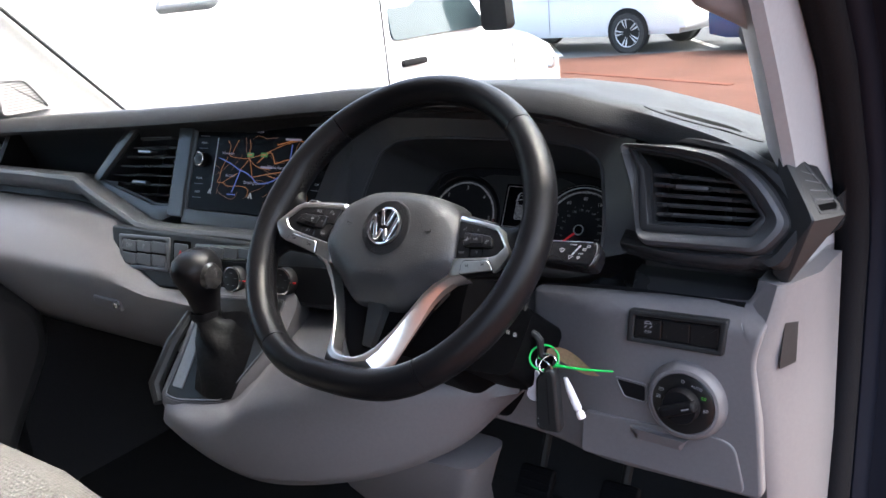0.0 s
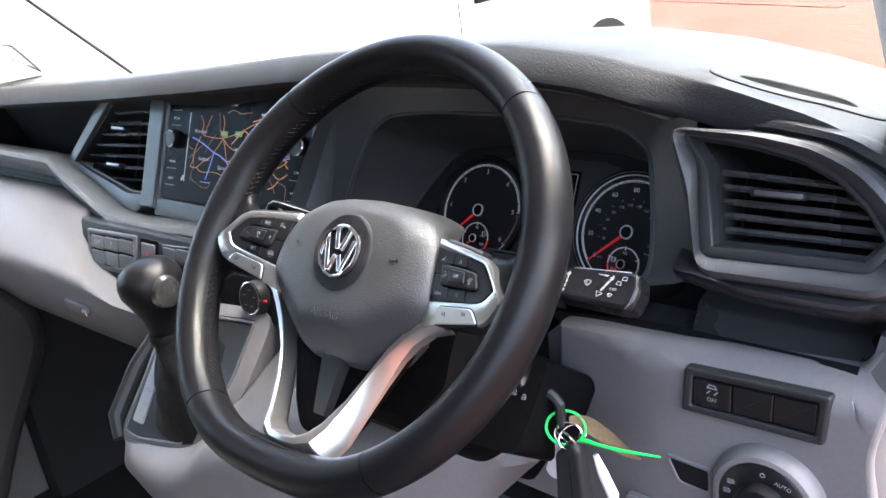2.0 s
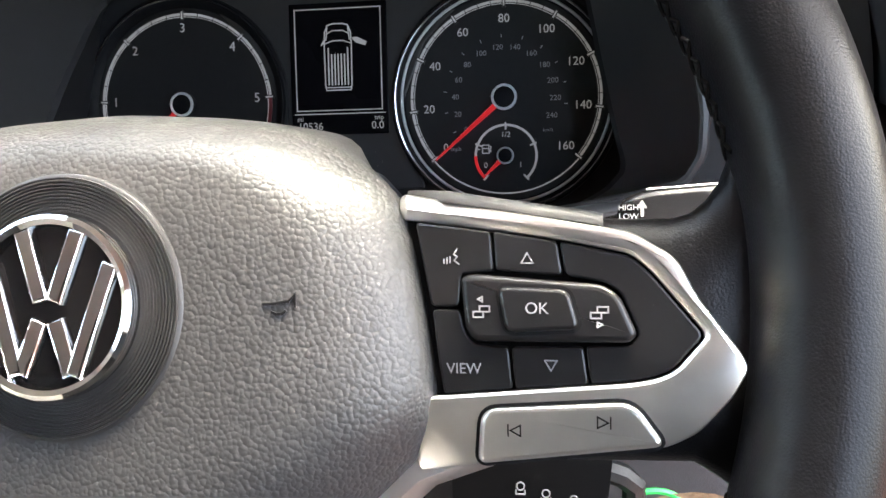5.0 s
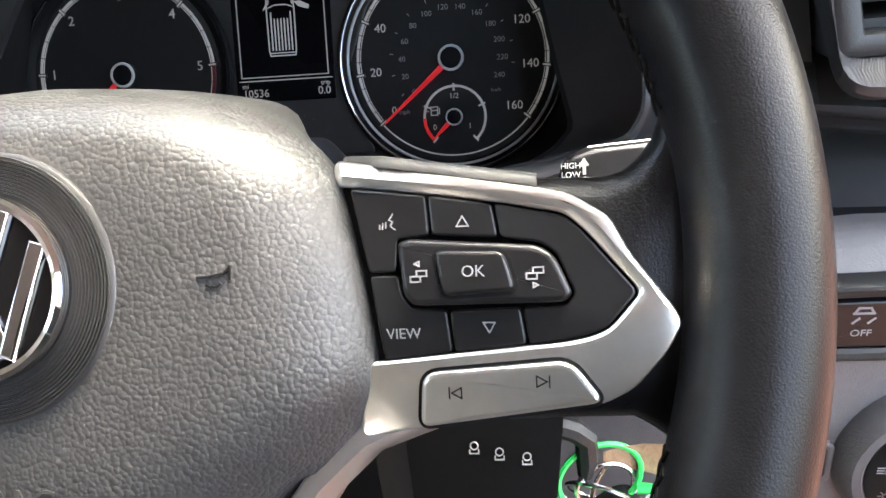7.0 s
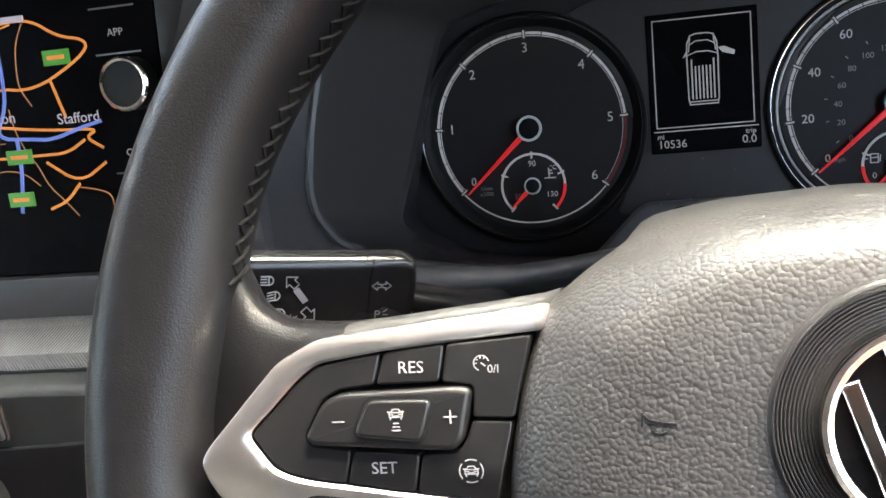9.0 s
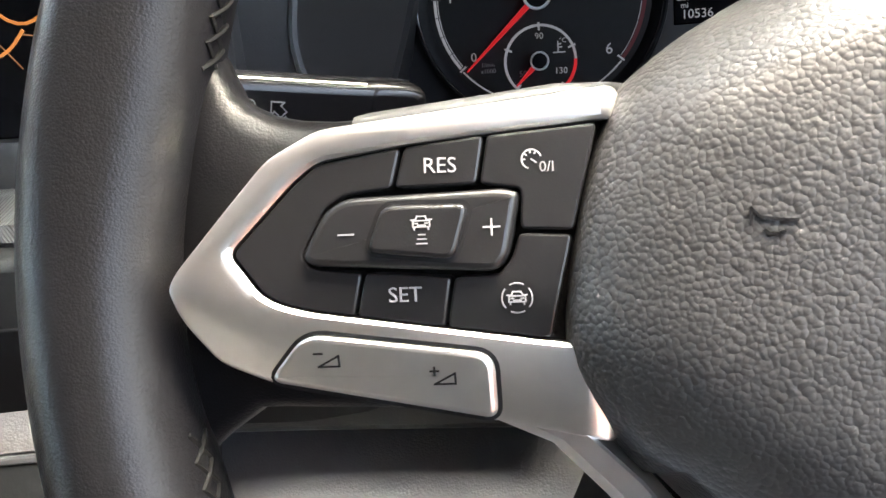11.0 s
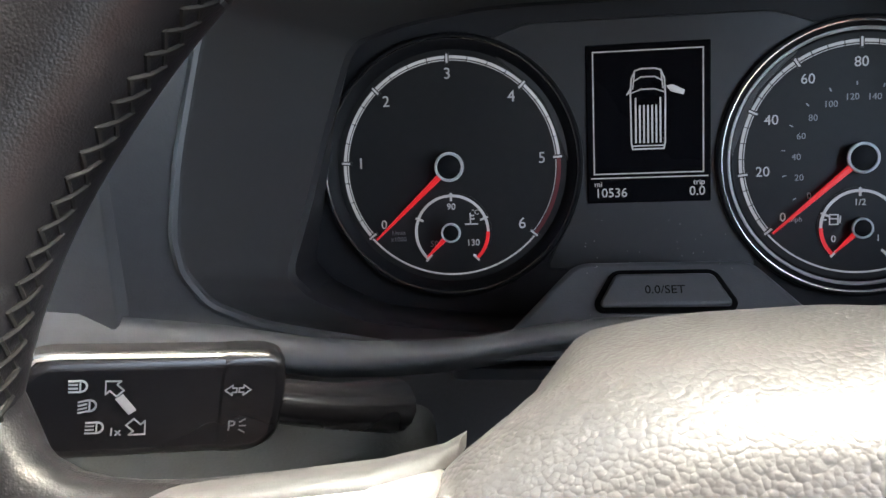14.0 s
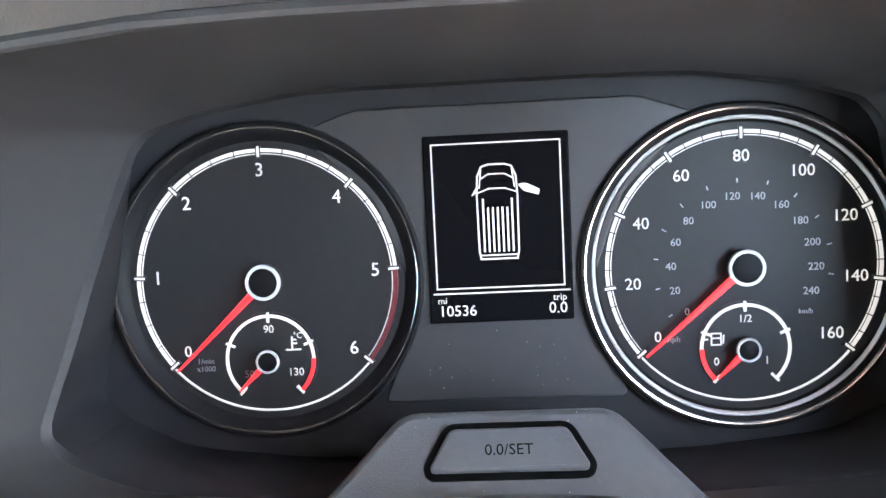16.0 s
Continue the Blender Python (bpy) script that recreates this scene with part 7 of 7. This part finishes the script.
letters("1", 0.0042, 0.0078, -0.0050, 0.0012, M_LIT, gf, "numeral", 0.0001)
part("pump_mark", strokes([(-0.0125, 0.0015, -0.0090, 0.0015), (-0.0125, 0.0015, -0.0125, 0.0058), (-0.0125, 0.0058, -0.0090, 0.0058), (-0.0090, 0.0058, -0.0090, 0.0015), (-0.0122, 0.0040, -0.0093, 0.0040), (-0.0082, 0.0022, -0.0080, 0.0050), (-0.0150, 0.0036, -0.0140, 0.0036)], 0.0005, 0.0009, 0.0013), M_LIT, gf)

# central display
mfd = part("display", plate(rounded([(-0.0445, 0.0530), (0.0100, 0.0530), (0.0100, -0.0178), (-0.0445, -0.0178)], 0.0008), 0.0, 0.0022, 0.0006), M_SCREEN, clus, "central display showing the van with one door open")
part("display_frame", strokes([(-0.0412, 0.0497, 0.0067, 0.0497), (0.0067, 0.0497, 0.0067, -0.0046), (0.0067, -0.0046, -0.0412, -0.0046), (-0.0412, -0.0046, -0.0412, 0.0497)], 0.0005, 0.0020, 0.0025), M_LIT, mfd)
part("display_line", strokes([(-0.0425, -0.0065, 0.0085, -0.0065)], 0.0005, 0.0020, 0.0025), M_LIT, mfd)
letters("10536", 0.0058, -0.0338, -0.0133, 0.0024, M_LIT, mfd, "odometer", 0.00005)
letters("mi", 0.0036, -0.0395, -0.0092, 0.0024, M_LIT, mfd, "unit", 0.00005)
letters("0.0", 0.0058, 0.0040, -0.0133, 0.0024, M_LIT, mfd, "trip", 0.00005)
letters("trip", 0.0036, 0.0048, -0.0092, 0.0024, M_LIT, mfd, "unit", 0.00005)
cx, cy = -0.0172, 0.0
van_line = [(-0.0068, 0.0062), (-0.0074, 0.0090), (-0.0076, 0.0300), (-0.0072, 0.0372), (-0.0056, 0.0408), (-0.0030, 0.0416)]
van_line = van_line + [(-x, y) for x, y in van_line[::-1]]
icon = strokes([(cx + a[0], a[1], cx + b[0], b[1]) for a, b in zip(van_line, van_line[1:] + van_line[:1])], 0.0006, 0.0020, 0.0025)
strokes([(cx + a, b, cx + c, d) for a, b, c, d in ((-0.0062, 0.0362, -0.0030, 0.0380), (-0.0030, 0.0380, 0.0030, 0.0380), (0.0030, 0.0380, 0.0062, 0.0362), (-0.0068, 0.0312, -0.0030, 0.0326), (-0.0030, 0.0326, 0.0030, 0.0326), (0.0030, 0.0326, 0.0068, 0.0312), (-0.0058, 0.0395, -0.0066, 0.0330), (0.0058, 0.0395, 0.0066, 0.0330), (-0.0066, 0.0076, 0.0066, 0.0076), (-0.0076, 0.0316, -0.0092, 0.0304), (-0.0092, 0.0304, -0.0076, 0.0330))], 0.0005, 0.0020, 0.0025, icon)
part("van_outline", icon, M_LIT, mfd)
for k in range(7):
    part("van_stripe", strokes([(cx - 0.0054 + 0.0018 * k, 0.0092, cx - 0.0054 + 0.0018 * k, 0.0285 if k in (0, 6) else 0.0252)], 0.0007, 0.0020, 0.0025), M_LIT, mfd)
part("open_door", loft([[(cx + a, b, z) for a, b in ((0.0078, 0.0338), (0.0108, 0.0342), (0.0160, 0.0316), (0.0154, 0.0296), (0.0100, 0.0312))] for z in (0.0020, 0.0025)]), M_LIT, mfd, smooth=False)

# trip button on a sloping shelf in front of the dials
SH = Matrix(((1, 0, 0, -0.017), (0, 0.804, 0.594, -0.0500), (0, -0.594, 0.804, 0.0627), (0, 0, 0, 1)))
shelf = part("button_shelf", plate(rounded([(-0.034, 0.0160), (0.034, 0.0160), (0.062, -0.0165), (0.085, -0.030), (-0.085, -0.030), (-0.062, -0.0165)], 0.006), -0.012, 0.0, 0.003), M_SHELF, clus, "charcoal shelf below the display")
shelf.matrix_local = SH
trip_o = rounded([(-0.0185, 0.0086), (0.0185, 0.0086), (0.0248, -0.0036), (0.0240, -0.0054), (-0.0240, -0.0054), (-0.0248, -0.0036)], 0.0022, 4)
part("button_gap", plate(inset(trip_o, -0.0011), -0.002, 0.0010), M_VOID, shelf)
trip = part("trip_button", plate(trip_o, -0.002, 0.0026, 0.0012, 4), M_SHELF, shelf)
letters("0.0/SET", 0.0050, 0.0, 0.0012, 0.0026, M_VOID, trip, "print", 0.0001)

# funnel round the instruments
fun = thing("instrument_surround", CL, "charcoal funnel-shaped surround of the instruments", "dash trim", kind="structure")


def softened(pts, times=2):
    """A closed line with its corners cut."""
    pts = [Vector(p) for p in pts]
    for _ in range(times):
        pts = [q for a, b in zip(pts, pts[1:] + pts[:1]) for q in (a * 0.86 + b * 0.14, a * 0.14 + b * 0.86)]
    return pts


def both(half):
    """The left half of an outline and its mirror image about the middle of the instruments."""
    return half + [(-0.035 - x, y, z) for x, y, z in half[::-1]]


mouth = both([(-0.090, 0.080, 0.118), (-0.150, 0.074, 0.119), (-0.173, 0.056, 0.120), (-0.185, 0.009, 0.120), (-0.189, -0.018, 0.119), (-0.1875, -0.031, 0.117), (-0.180, -0.0430, 0.113), (-0.161, -0.0520, 0.108), (-0.100, -0.0640, 0.100)])
# the driver's side reaches a little further out
mouth[10:16] = [(0.140, -0.0500, 0.108), (0.1545, -0.0445, 0.113), (0.1600, -0.0345, 0.117), (0.1605, -0.018, 0.119), (0.156, 0.009, 0.120), (0.144, 0.056, 0.120)]
edge = both([(-0.085, 0.072, 0.010), (-0.125, 0.066, 0.012), (-0.150, 0.058, 0.014), (-0.158, 0.012, 0.040), (-0.163, -0.014, 0.051), (-0.169, -0.040, 0.062), (-0.160, -0.050, 0.060), (-0.136, -0.062, 0.055), (-0.080, -0.068, 0.050)])


def between(f, dn=0.0):
    return [(a[0] + (b[0] - a[0]) * f, a[1] + (b[1] - a[1]) * f, a[2] + (b[2] - a[2]) * f + dn) for a, b in zip(mouth, edge)]


part("funnel", loft([softened(r) for r in (mouth, between(0.10, -0.004), between(0.55, -0.003), edge)], cap0=False, cap1=False), M_PLATE, fun, sharp=50)
outer = [(-0.100, 0.112, 0.150), (-0.160, 0.111, 0.150), (-0.205, 0.108, 0.150), (-0.240, 0.020, 0.143), (-0.249, -0.008, 0.140), (-0.258, -0.035, 0.137), (-0.252, -0.050, 0.134), (-0.230, -0.0575, 0.128), (-0.100, -0.066, 0.101), (0.065, -0.066, 0.101), (0.185, -0.0455, 0.126), (0.207, -0.036, 0.132), (0.216, -0.0270, 0.135), (0.213, -0.004, 0.142), (0.208, 0.020, 0.150), (0.190, 0.095, 0.160), (0.130, 0.103, 0.158), (0.065, 0.108, 0.155)]
part("pillar_trim", loft([softened(outer), softened(mouth)], cap0=False, cap1=False), M_CTRL, fun, sharp=60)
part("mouth_bead", tube(softened(mouth), 0.0022, 8, closed=True), M_CTRL, fun, "rolled edge of the surround")
part("inner_mask", loft([softened(r) for r in (edge, [((x + 0.0175) * 0.985 - 0.0175, y * 0.985, z - 0.003) for x, y, z in edge], [((x + 0.0175) * 1.04 - 0.0175, y * 1.03, -0.001) for x, y, z in edge])], cap0=False, cap1=False), M_MASK, fun, sharp=40)
# rolled lip along the bottom of the surround
lipp = []
for x, v, h in [(-0.275, -0.0400, 0.0175), (-0.252, -0.0402, 0.0170), (-0.2288, -0.0409, 0.0160), (-0.2052, -0.0446, 0.0140), (-0.1757, -0.0500, 0.0105), (-0.1451, -0.0548, 0.0085), (-0.125, -0.0564, 0.0068), (-0.105, -0.0566, 0.0052), (-0.088, -0.0552, 0.0045), (-0.0739, -0.0532, 0.0040), (-0.058, -0.0508, 0.0038), (-0.040, -0.0488, 0.0036), (-0.0175, -0.0480, 0.0036), (0.005, -0.0488, 0.0036), (0.023, -0.0508, 0.0038), (0.0389, -0.0532, 0.0040), (0.053, -0.0552, 0.0045), (0.070, -0.0566, 0.0052), (0.090, -0.0562, 0.0068), (0.1101, -0.0545, 0.0065), (0.128, -0.0520, 0.0045), (0.145, -0.0490, 0.0028)]:
    w = v - h
    # towards the screen the lip comes forward to join the fascia
    z = 0.022 * min(1.0, max(0.0, (-0.172 - x) / 0.055))
    lipp.append([(x, v - 0.004, 0.090), (x, v - 0.0015, 0.106 + z), (x, v, 0.1115 + z), (x, v - 0.25 * h, 0.1150 + z), (x, v - 0.65 * h, 0.1172 + z), (x, w, 0.1176 + z), (x, w - 0.0020, 0.1160 + z), (x, w - 0.0050, 0.1080 + z), (x, w - 0.0120, 0.0900), (x, v - 0.012, 0.080)])
part("lower_lip", loft(lipp), M_LIP, fun, "rolled charcoal lip below the dials", sharp=60)

# a few grains of dust on the shelf and the display plate
rd = random.Random(5)
grains = bmesh.new()
for k in range(46):
    if k % 2:
        p = SH @ Vector((rd.uniform(-0.030, 0.030), rd.uniform(0.0092, 0.0150) if rd.random() < 0.6 else rd.uniform(-0.012, -0.0075), 0.00012))
    else:
        p = Vector((rd.uniform(-0.052, 0.018), rd.uniform(-0.044, -0.020), 0.00130))
    r = rd.uniform(0.00008, 0.00020)
    c = [grains.verts.new(p + Vector(d) * r) for d in ((1, 0, 0), (0, 1, 0), (-1, 0.3, 0), (0.2, -1, 0), (0, 0, 0.6))]
    for i in range(4):
        grains.faces.new((c[i], c[(i + 1) % 4], c[4]))
    grains.faces.new(c[3::-1])
dust = part("dust_specks", grains, M_TAG_DUST, None, smooth=False)
dust.matrix_world = CL
tagged(dust, "pale dust specks on the instrument panel plastic", "dust", kind="stuff")

# ---------------------------------------------------------------- centre console and gear lever
cons = thing("centre_console", None, "warm grey centre console under the dashboard", "console", kind="structure")
def eased(rows, n=5):
    """Rows of numbers with n smooth steps between each pair."""
    out = []
    for k in range(len(rows) - 1):
        a, b, c, d = rows[max(0, k - 1)], rows[k], rows[k + 1], rows[min(len(rows) - 1, k + 2)]
        for q in range(n):
            t = q / n
            out.append(tuple(0.5 * (2 * y + (z - x) * t + (2 * x - 5 * y + 4 * z - w) * t * t + (3 * y - x - 3 * z + w) * t ** 3) for x, y, z, w in zip(a, b, c, d)))
    return out + [rows[-1]]


ap = []
for x, yf, zt, zb in eased([(-0.412, 0.000, 1.050, 1.005), (-0.402, -0.032, 1.036, 0.975), (-0.375, -0.048, 1.030, 0.955), (-0.30, -0.056, 1.036, 0.938), (-0.22, -0.052, 1.056, 0.930), (-0.14, -0.034, 1.076, 0.938), (-0.06, 0.000, 1.088, 0.955), (0.01, 0.040, 1.090, 0.985), (0.06, 0.075, 1.090, 1.035), (0.085, 0.10, 1.09, 1.06)]):
    low_ = min(1.0, max(0.0, (-0.215 - x) / 0.045))  # the apron sinks to bare the gate
    zt -= 0.020 * low_
    ap.append([(x, 0.16, 1.115 - 0.012 * low_), (x, 0.10, 1.112 - 0.012 * low_), (x, yf + 0.045, zt + 0.012 - 0.006 * low_), (x, yf + 0.022, zt), (x, yf + 0.006, zt - 0.012), (x, yf, zt - 0.028), (x, yf + 0.004, zb + 0.022), (x, yf + 0.016, zb + 0.006), (x, yf + 0.040, zb), (x, 0.17, zb + 0.004), (x, 0.20, 1.05)])
part("apron", loft(ap), M_GREY, cons, sharp=60)
br_ = []
for z, x0, x1, y0 in [(0.965, -0.215, 0.035, 0.045), (0.93, -0.200, 0.020, 0.050), (0.88, -0.185, -0.005, 0.070), (0.82, -0.17, -0.03, 0.11), (0.70, -0.16, -0.05, 0.18)]:
    br_.append([(x, y, z) for x, y in rounded([(x0, y0), (x1, y0 + 0.02), (x1, y0 + 0.10), (x0, y0 + 0.10)], 0.02, 4)])
part("bracket", loft(br_), M_GREY, cons, sharp=60)
GATE = plane_frame((0, -0.02, 1.02), 38)
lev = thing("gear_lever", GATE, "black automatic gear lever with leather boot in a grey gate", "gear lever")
g_o = rounded([(-0.404, -0.012), (-0.372, -0.014), (-0.290, 0.002), (-0.246, 0.080), (-0.240, 0.150), (-0.394, 0.135), (-0.398, 0.05)], [0.012, 0.01, 0.014, 0.012, 0.01, 0.01, 0.01], 4)
part("gate_tub", loft([[(x, y, -0.075) for x, y in inset(g_o, 0.012)], [(x, y, -0.03) for x, y in inset(g_o, -0.006)], [(x, y, -0.006) for x, y in inset(g_o, -0.007)], [(x, y, 0.0) for x, y in inset(g_o, -0.003)], [(x, y, 0.0015) for x, y in g_o], [(x, y, -0.002) for x, y in inset(g_o, 0.005)]]), M_GREY, lev, "warm grey gate tub")
part("gate_plate", plate(inset(g_o, 0.004), -0.012, 0.0018, 0.0012), M_DARK, lev)
part("gate_rim", ringplate(inset(g_o, 0.001), inset(g_o, 0.0045), -0.004, 0.0030, 0.001), M_MID, lev, "thin satin rim")
part("selector_strip", plate(rounded([(-0.391, 0.004), (-0.370, 0.004), (-0.369, 0.105), (-0.389, 0.105)], 0.004), -0.002, 0.0036, 0.001), mat("satin_grey_strip", (0.20, 0.20, 0.20), 0.35), lev, "satin grey selector strip")
for k, body in enumerate(("P", "R", "N", "D/S", "+", "-")):
    letters(body, 0.0085, -0.380, 0.088 - 0.0155 * k, 0.0037, M_PRINT, lev, "selector_letter", 0.0002)
boot = []
GI = GATE.inverted()
for k in range(12):
    f = k / 11
    h = f ** 0.8
    base = Vector((-0.312, 0.062, 0.002))
    top = GI @ Vector((-0.357, 0.030, 1.116))
    c = base.lerp(top, h)
    open_ = (1 - f) ** 2.3
    rx, ry = 0.0165 + 0.025 * open_, 0.0165 + 0.044 * open_
    ring = []
    for q in range(32):
        a = 2 * math.pi * q / 32
        w = 1 + 0.16 * (1 - f) * f * 4 * math.sin(4 * a + 9 * f) + 0.05 * math.sin(7 * a + 14 * f) * (1 - f) * min(1, 6 * f)
        sq = 1 / max(abs(math.cos(a)), abs(math.sin(a))) ** (0.6 * open_)
        flat = Vector((rx * w * sq * math.cos(a), ry * w * sq * math.sin(a), 0))
        turned = Matrix.Rotation(radians(-52) * f, 3, "X") @ flat
        ring.append(tuple(c + turned))
    boot.append(ring)
part("boot", loft(boot), M_BOOT, lev, "creased black leather boot", sharp=80)
K = Matrix.Translation((-0.357, 0.036, 1.152))
kn = part("knob", loft([[(0.0 + rx * math.cos(2 * math.pi * q / 24), dy + ry * math.sin(2 * math.pi * q / 24), z) for q in range(24)] for z, rx, ry, dy in ((-0.045, 0.0165, 0.0175, -0.002), (-0.030, 0.0175, 0.019, -0.003), (-0.008, 0.0205, 0.024, -0.004), (0.008, 0.0258, 0.030, -0.006), (0.020, 0.0298, 0.0345, -0.008), (0.032, 0.0305, 0.0355, -0.008), (0.043, 0.0265, 0.031, -0.008), (0.0505, 0.0190, 0.022, -0.007), (0.0550, 0.0080, 0.0090, -0.006))]), M_LEATHER, lev, "black leather gear knob", sharp=80)
kn.matrix_parent_inverse = GATE.inverted() @ K
kb_ = part("release_button", loft([[(0.0225 + 0.006 * b, -0.008 + 0.017 * c * math.cos(2 * math.pi * q / 20), 0.022 + 0.019 * c * math.sin(2 * math.pi * q / 20)) for q in range(20)] for b, c in ((-0.8, 1.0), (1.3, 0.96), (1.8, 0.84), (2.0, 0.6))]), M_GLOSS, lev, "black release button")
kb_.matrix_parent_inverse = GATE.inverted() @ K
part("lever_collar", moved(lathe([(0.0185, -0.006), (0.0195, 0.0), (0.0185, 0.006)], 24), GI @ Matrix.Translation((-0.357, 0.030, 1.116))), M_BLACK, lev)
hl = part("console_handle", tube([(-0.425, 0.070, 1.105), (-0.428, 0.020, 1.065), (-0.428, -0.020, 1.020), (-0.412, -0.030, 1.000)], [0.008, 0.010, 0.010, 0.008], 10), M_DARK, cons, "dark side rail")

# ---------------------------------------------------------------- seat, footwell, pedals
seat = thing("passenger_seat", None, "grey-beige woven cloth passenger seat", "seat")
cu = []
for x, d in [(-1.02, 0.03), (-0.99, 0.008), (-0.90, 0.0), (-0.45, 0.0), (-0.36, 0.008), (-0.325, 0.03)]:
    cu.append([(x, -0.80, 0.72), (x, -0.185 + d, 0.72), (x, -0.150 - d, 0.80), (x, -0.145 - d, 0.90), (x, -0.160 - d, 0.955 - d), (x, -0.205 - d, 0.988 - d), (x, -0.36, 0.992 - d), (x, -0.80, 0.975 - d)])
part("cushion", loft(cu), M_SEAT, seat, sharp=70)
part("base", box(-0.98, -0.36, -0.80, -0.28, 0.56, 0.73, 0.02), M_DARK, seat)
part("backrest", loft([[(x, -0.80, 0.92), (x, -0.93, 0.92), (x, -1.12, 1.55), (x, -1.02, 1.56)] for x in (-1.0, -0.97, -0.37, -0.34)]), M_SEAT, seat)
pocket = thing("door_pocket", None, "black moulded near-side footwell trim", "trim", kind="structure")
po = rounded([(-0.60, 1.11), (0.02, 1.11), (0.12, 1.02), (0.13, 0.93), (0.03, 0.78), (-0.08, 0.57), (-0.60, 0.57)], 0.05, 5)
part("trim", moved(plate(po, -0.16, 0.0, 0.03, 4), Matrix(((0, 0, 1, -0.95), (1, 0, 0, 0), (0, 1, 0, 0), (0, 0, 0, 1)))), M_PLATE, pocket)
for nm, x, z in (("brake_pedal", -0.085, 0.72), ("accelerator_pedal", 0.06, 0.73)):
    pd_ = thing(nm, None, "black rubber " + nm.replace("_", " ") + " on a dark arm", "pedal", "pedals")
    part("pad", moved(plate(rounded([(-0.032, -0.03), (0.032, -0.03), (0.03, 0.03), (-0.03, 0.03)], 0.008), 0, 0.012, 0.004), plane_frame((x, 0.40, z), 35)), M_RUBBER, pd_)
    for k in range(4):
        part("pad_rib", moved(box(-0.028, 0.028, -0.022 + 0.013 * k, -0.018 + 0.013 * k, 0.011, 0.0145, 0.001), plane_frame((x, 0.40, z), 35)), M_RUBBER, pd_)
    part("arm", tube([(x, 0.41, z), (x + 0.01, 0.44, z + 0.10), (x + 0.02, 0.46, z + 0.26)], [0.008, 0.008, 0.008], 8), M_DARK, pd_)
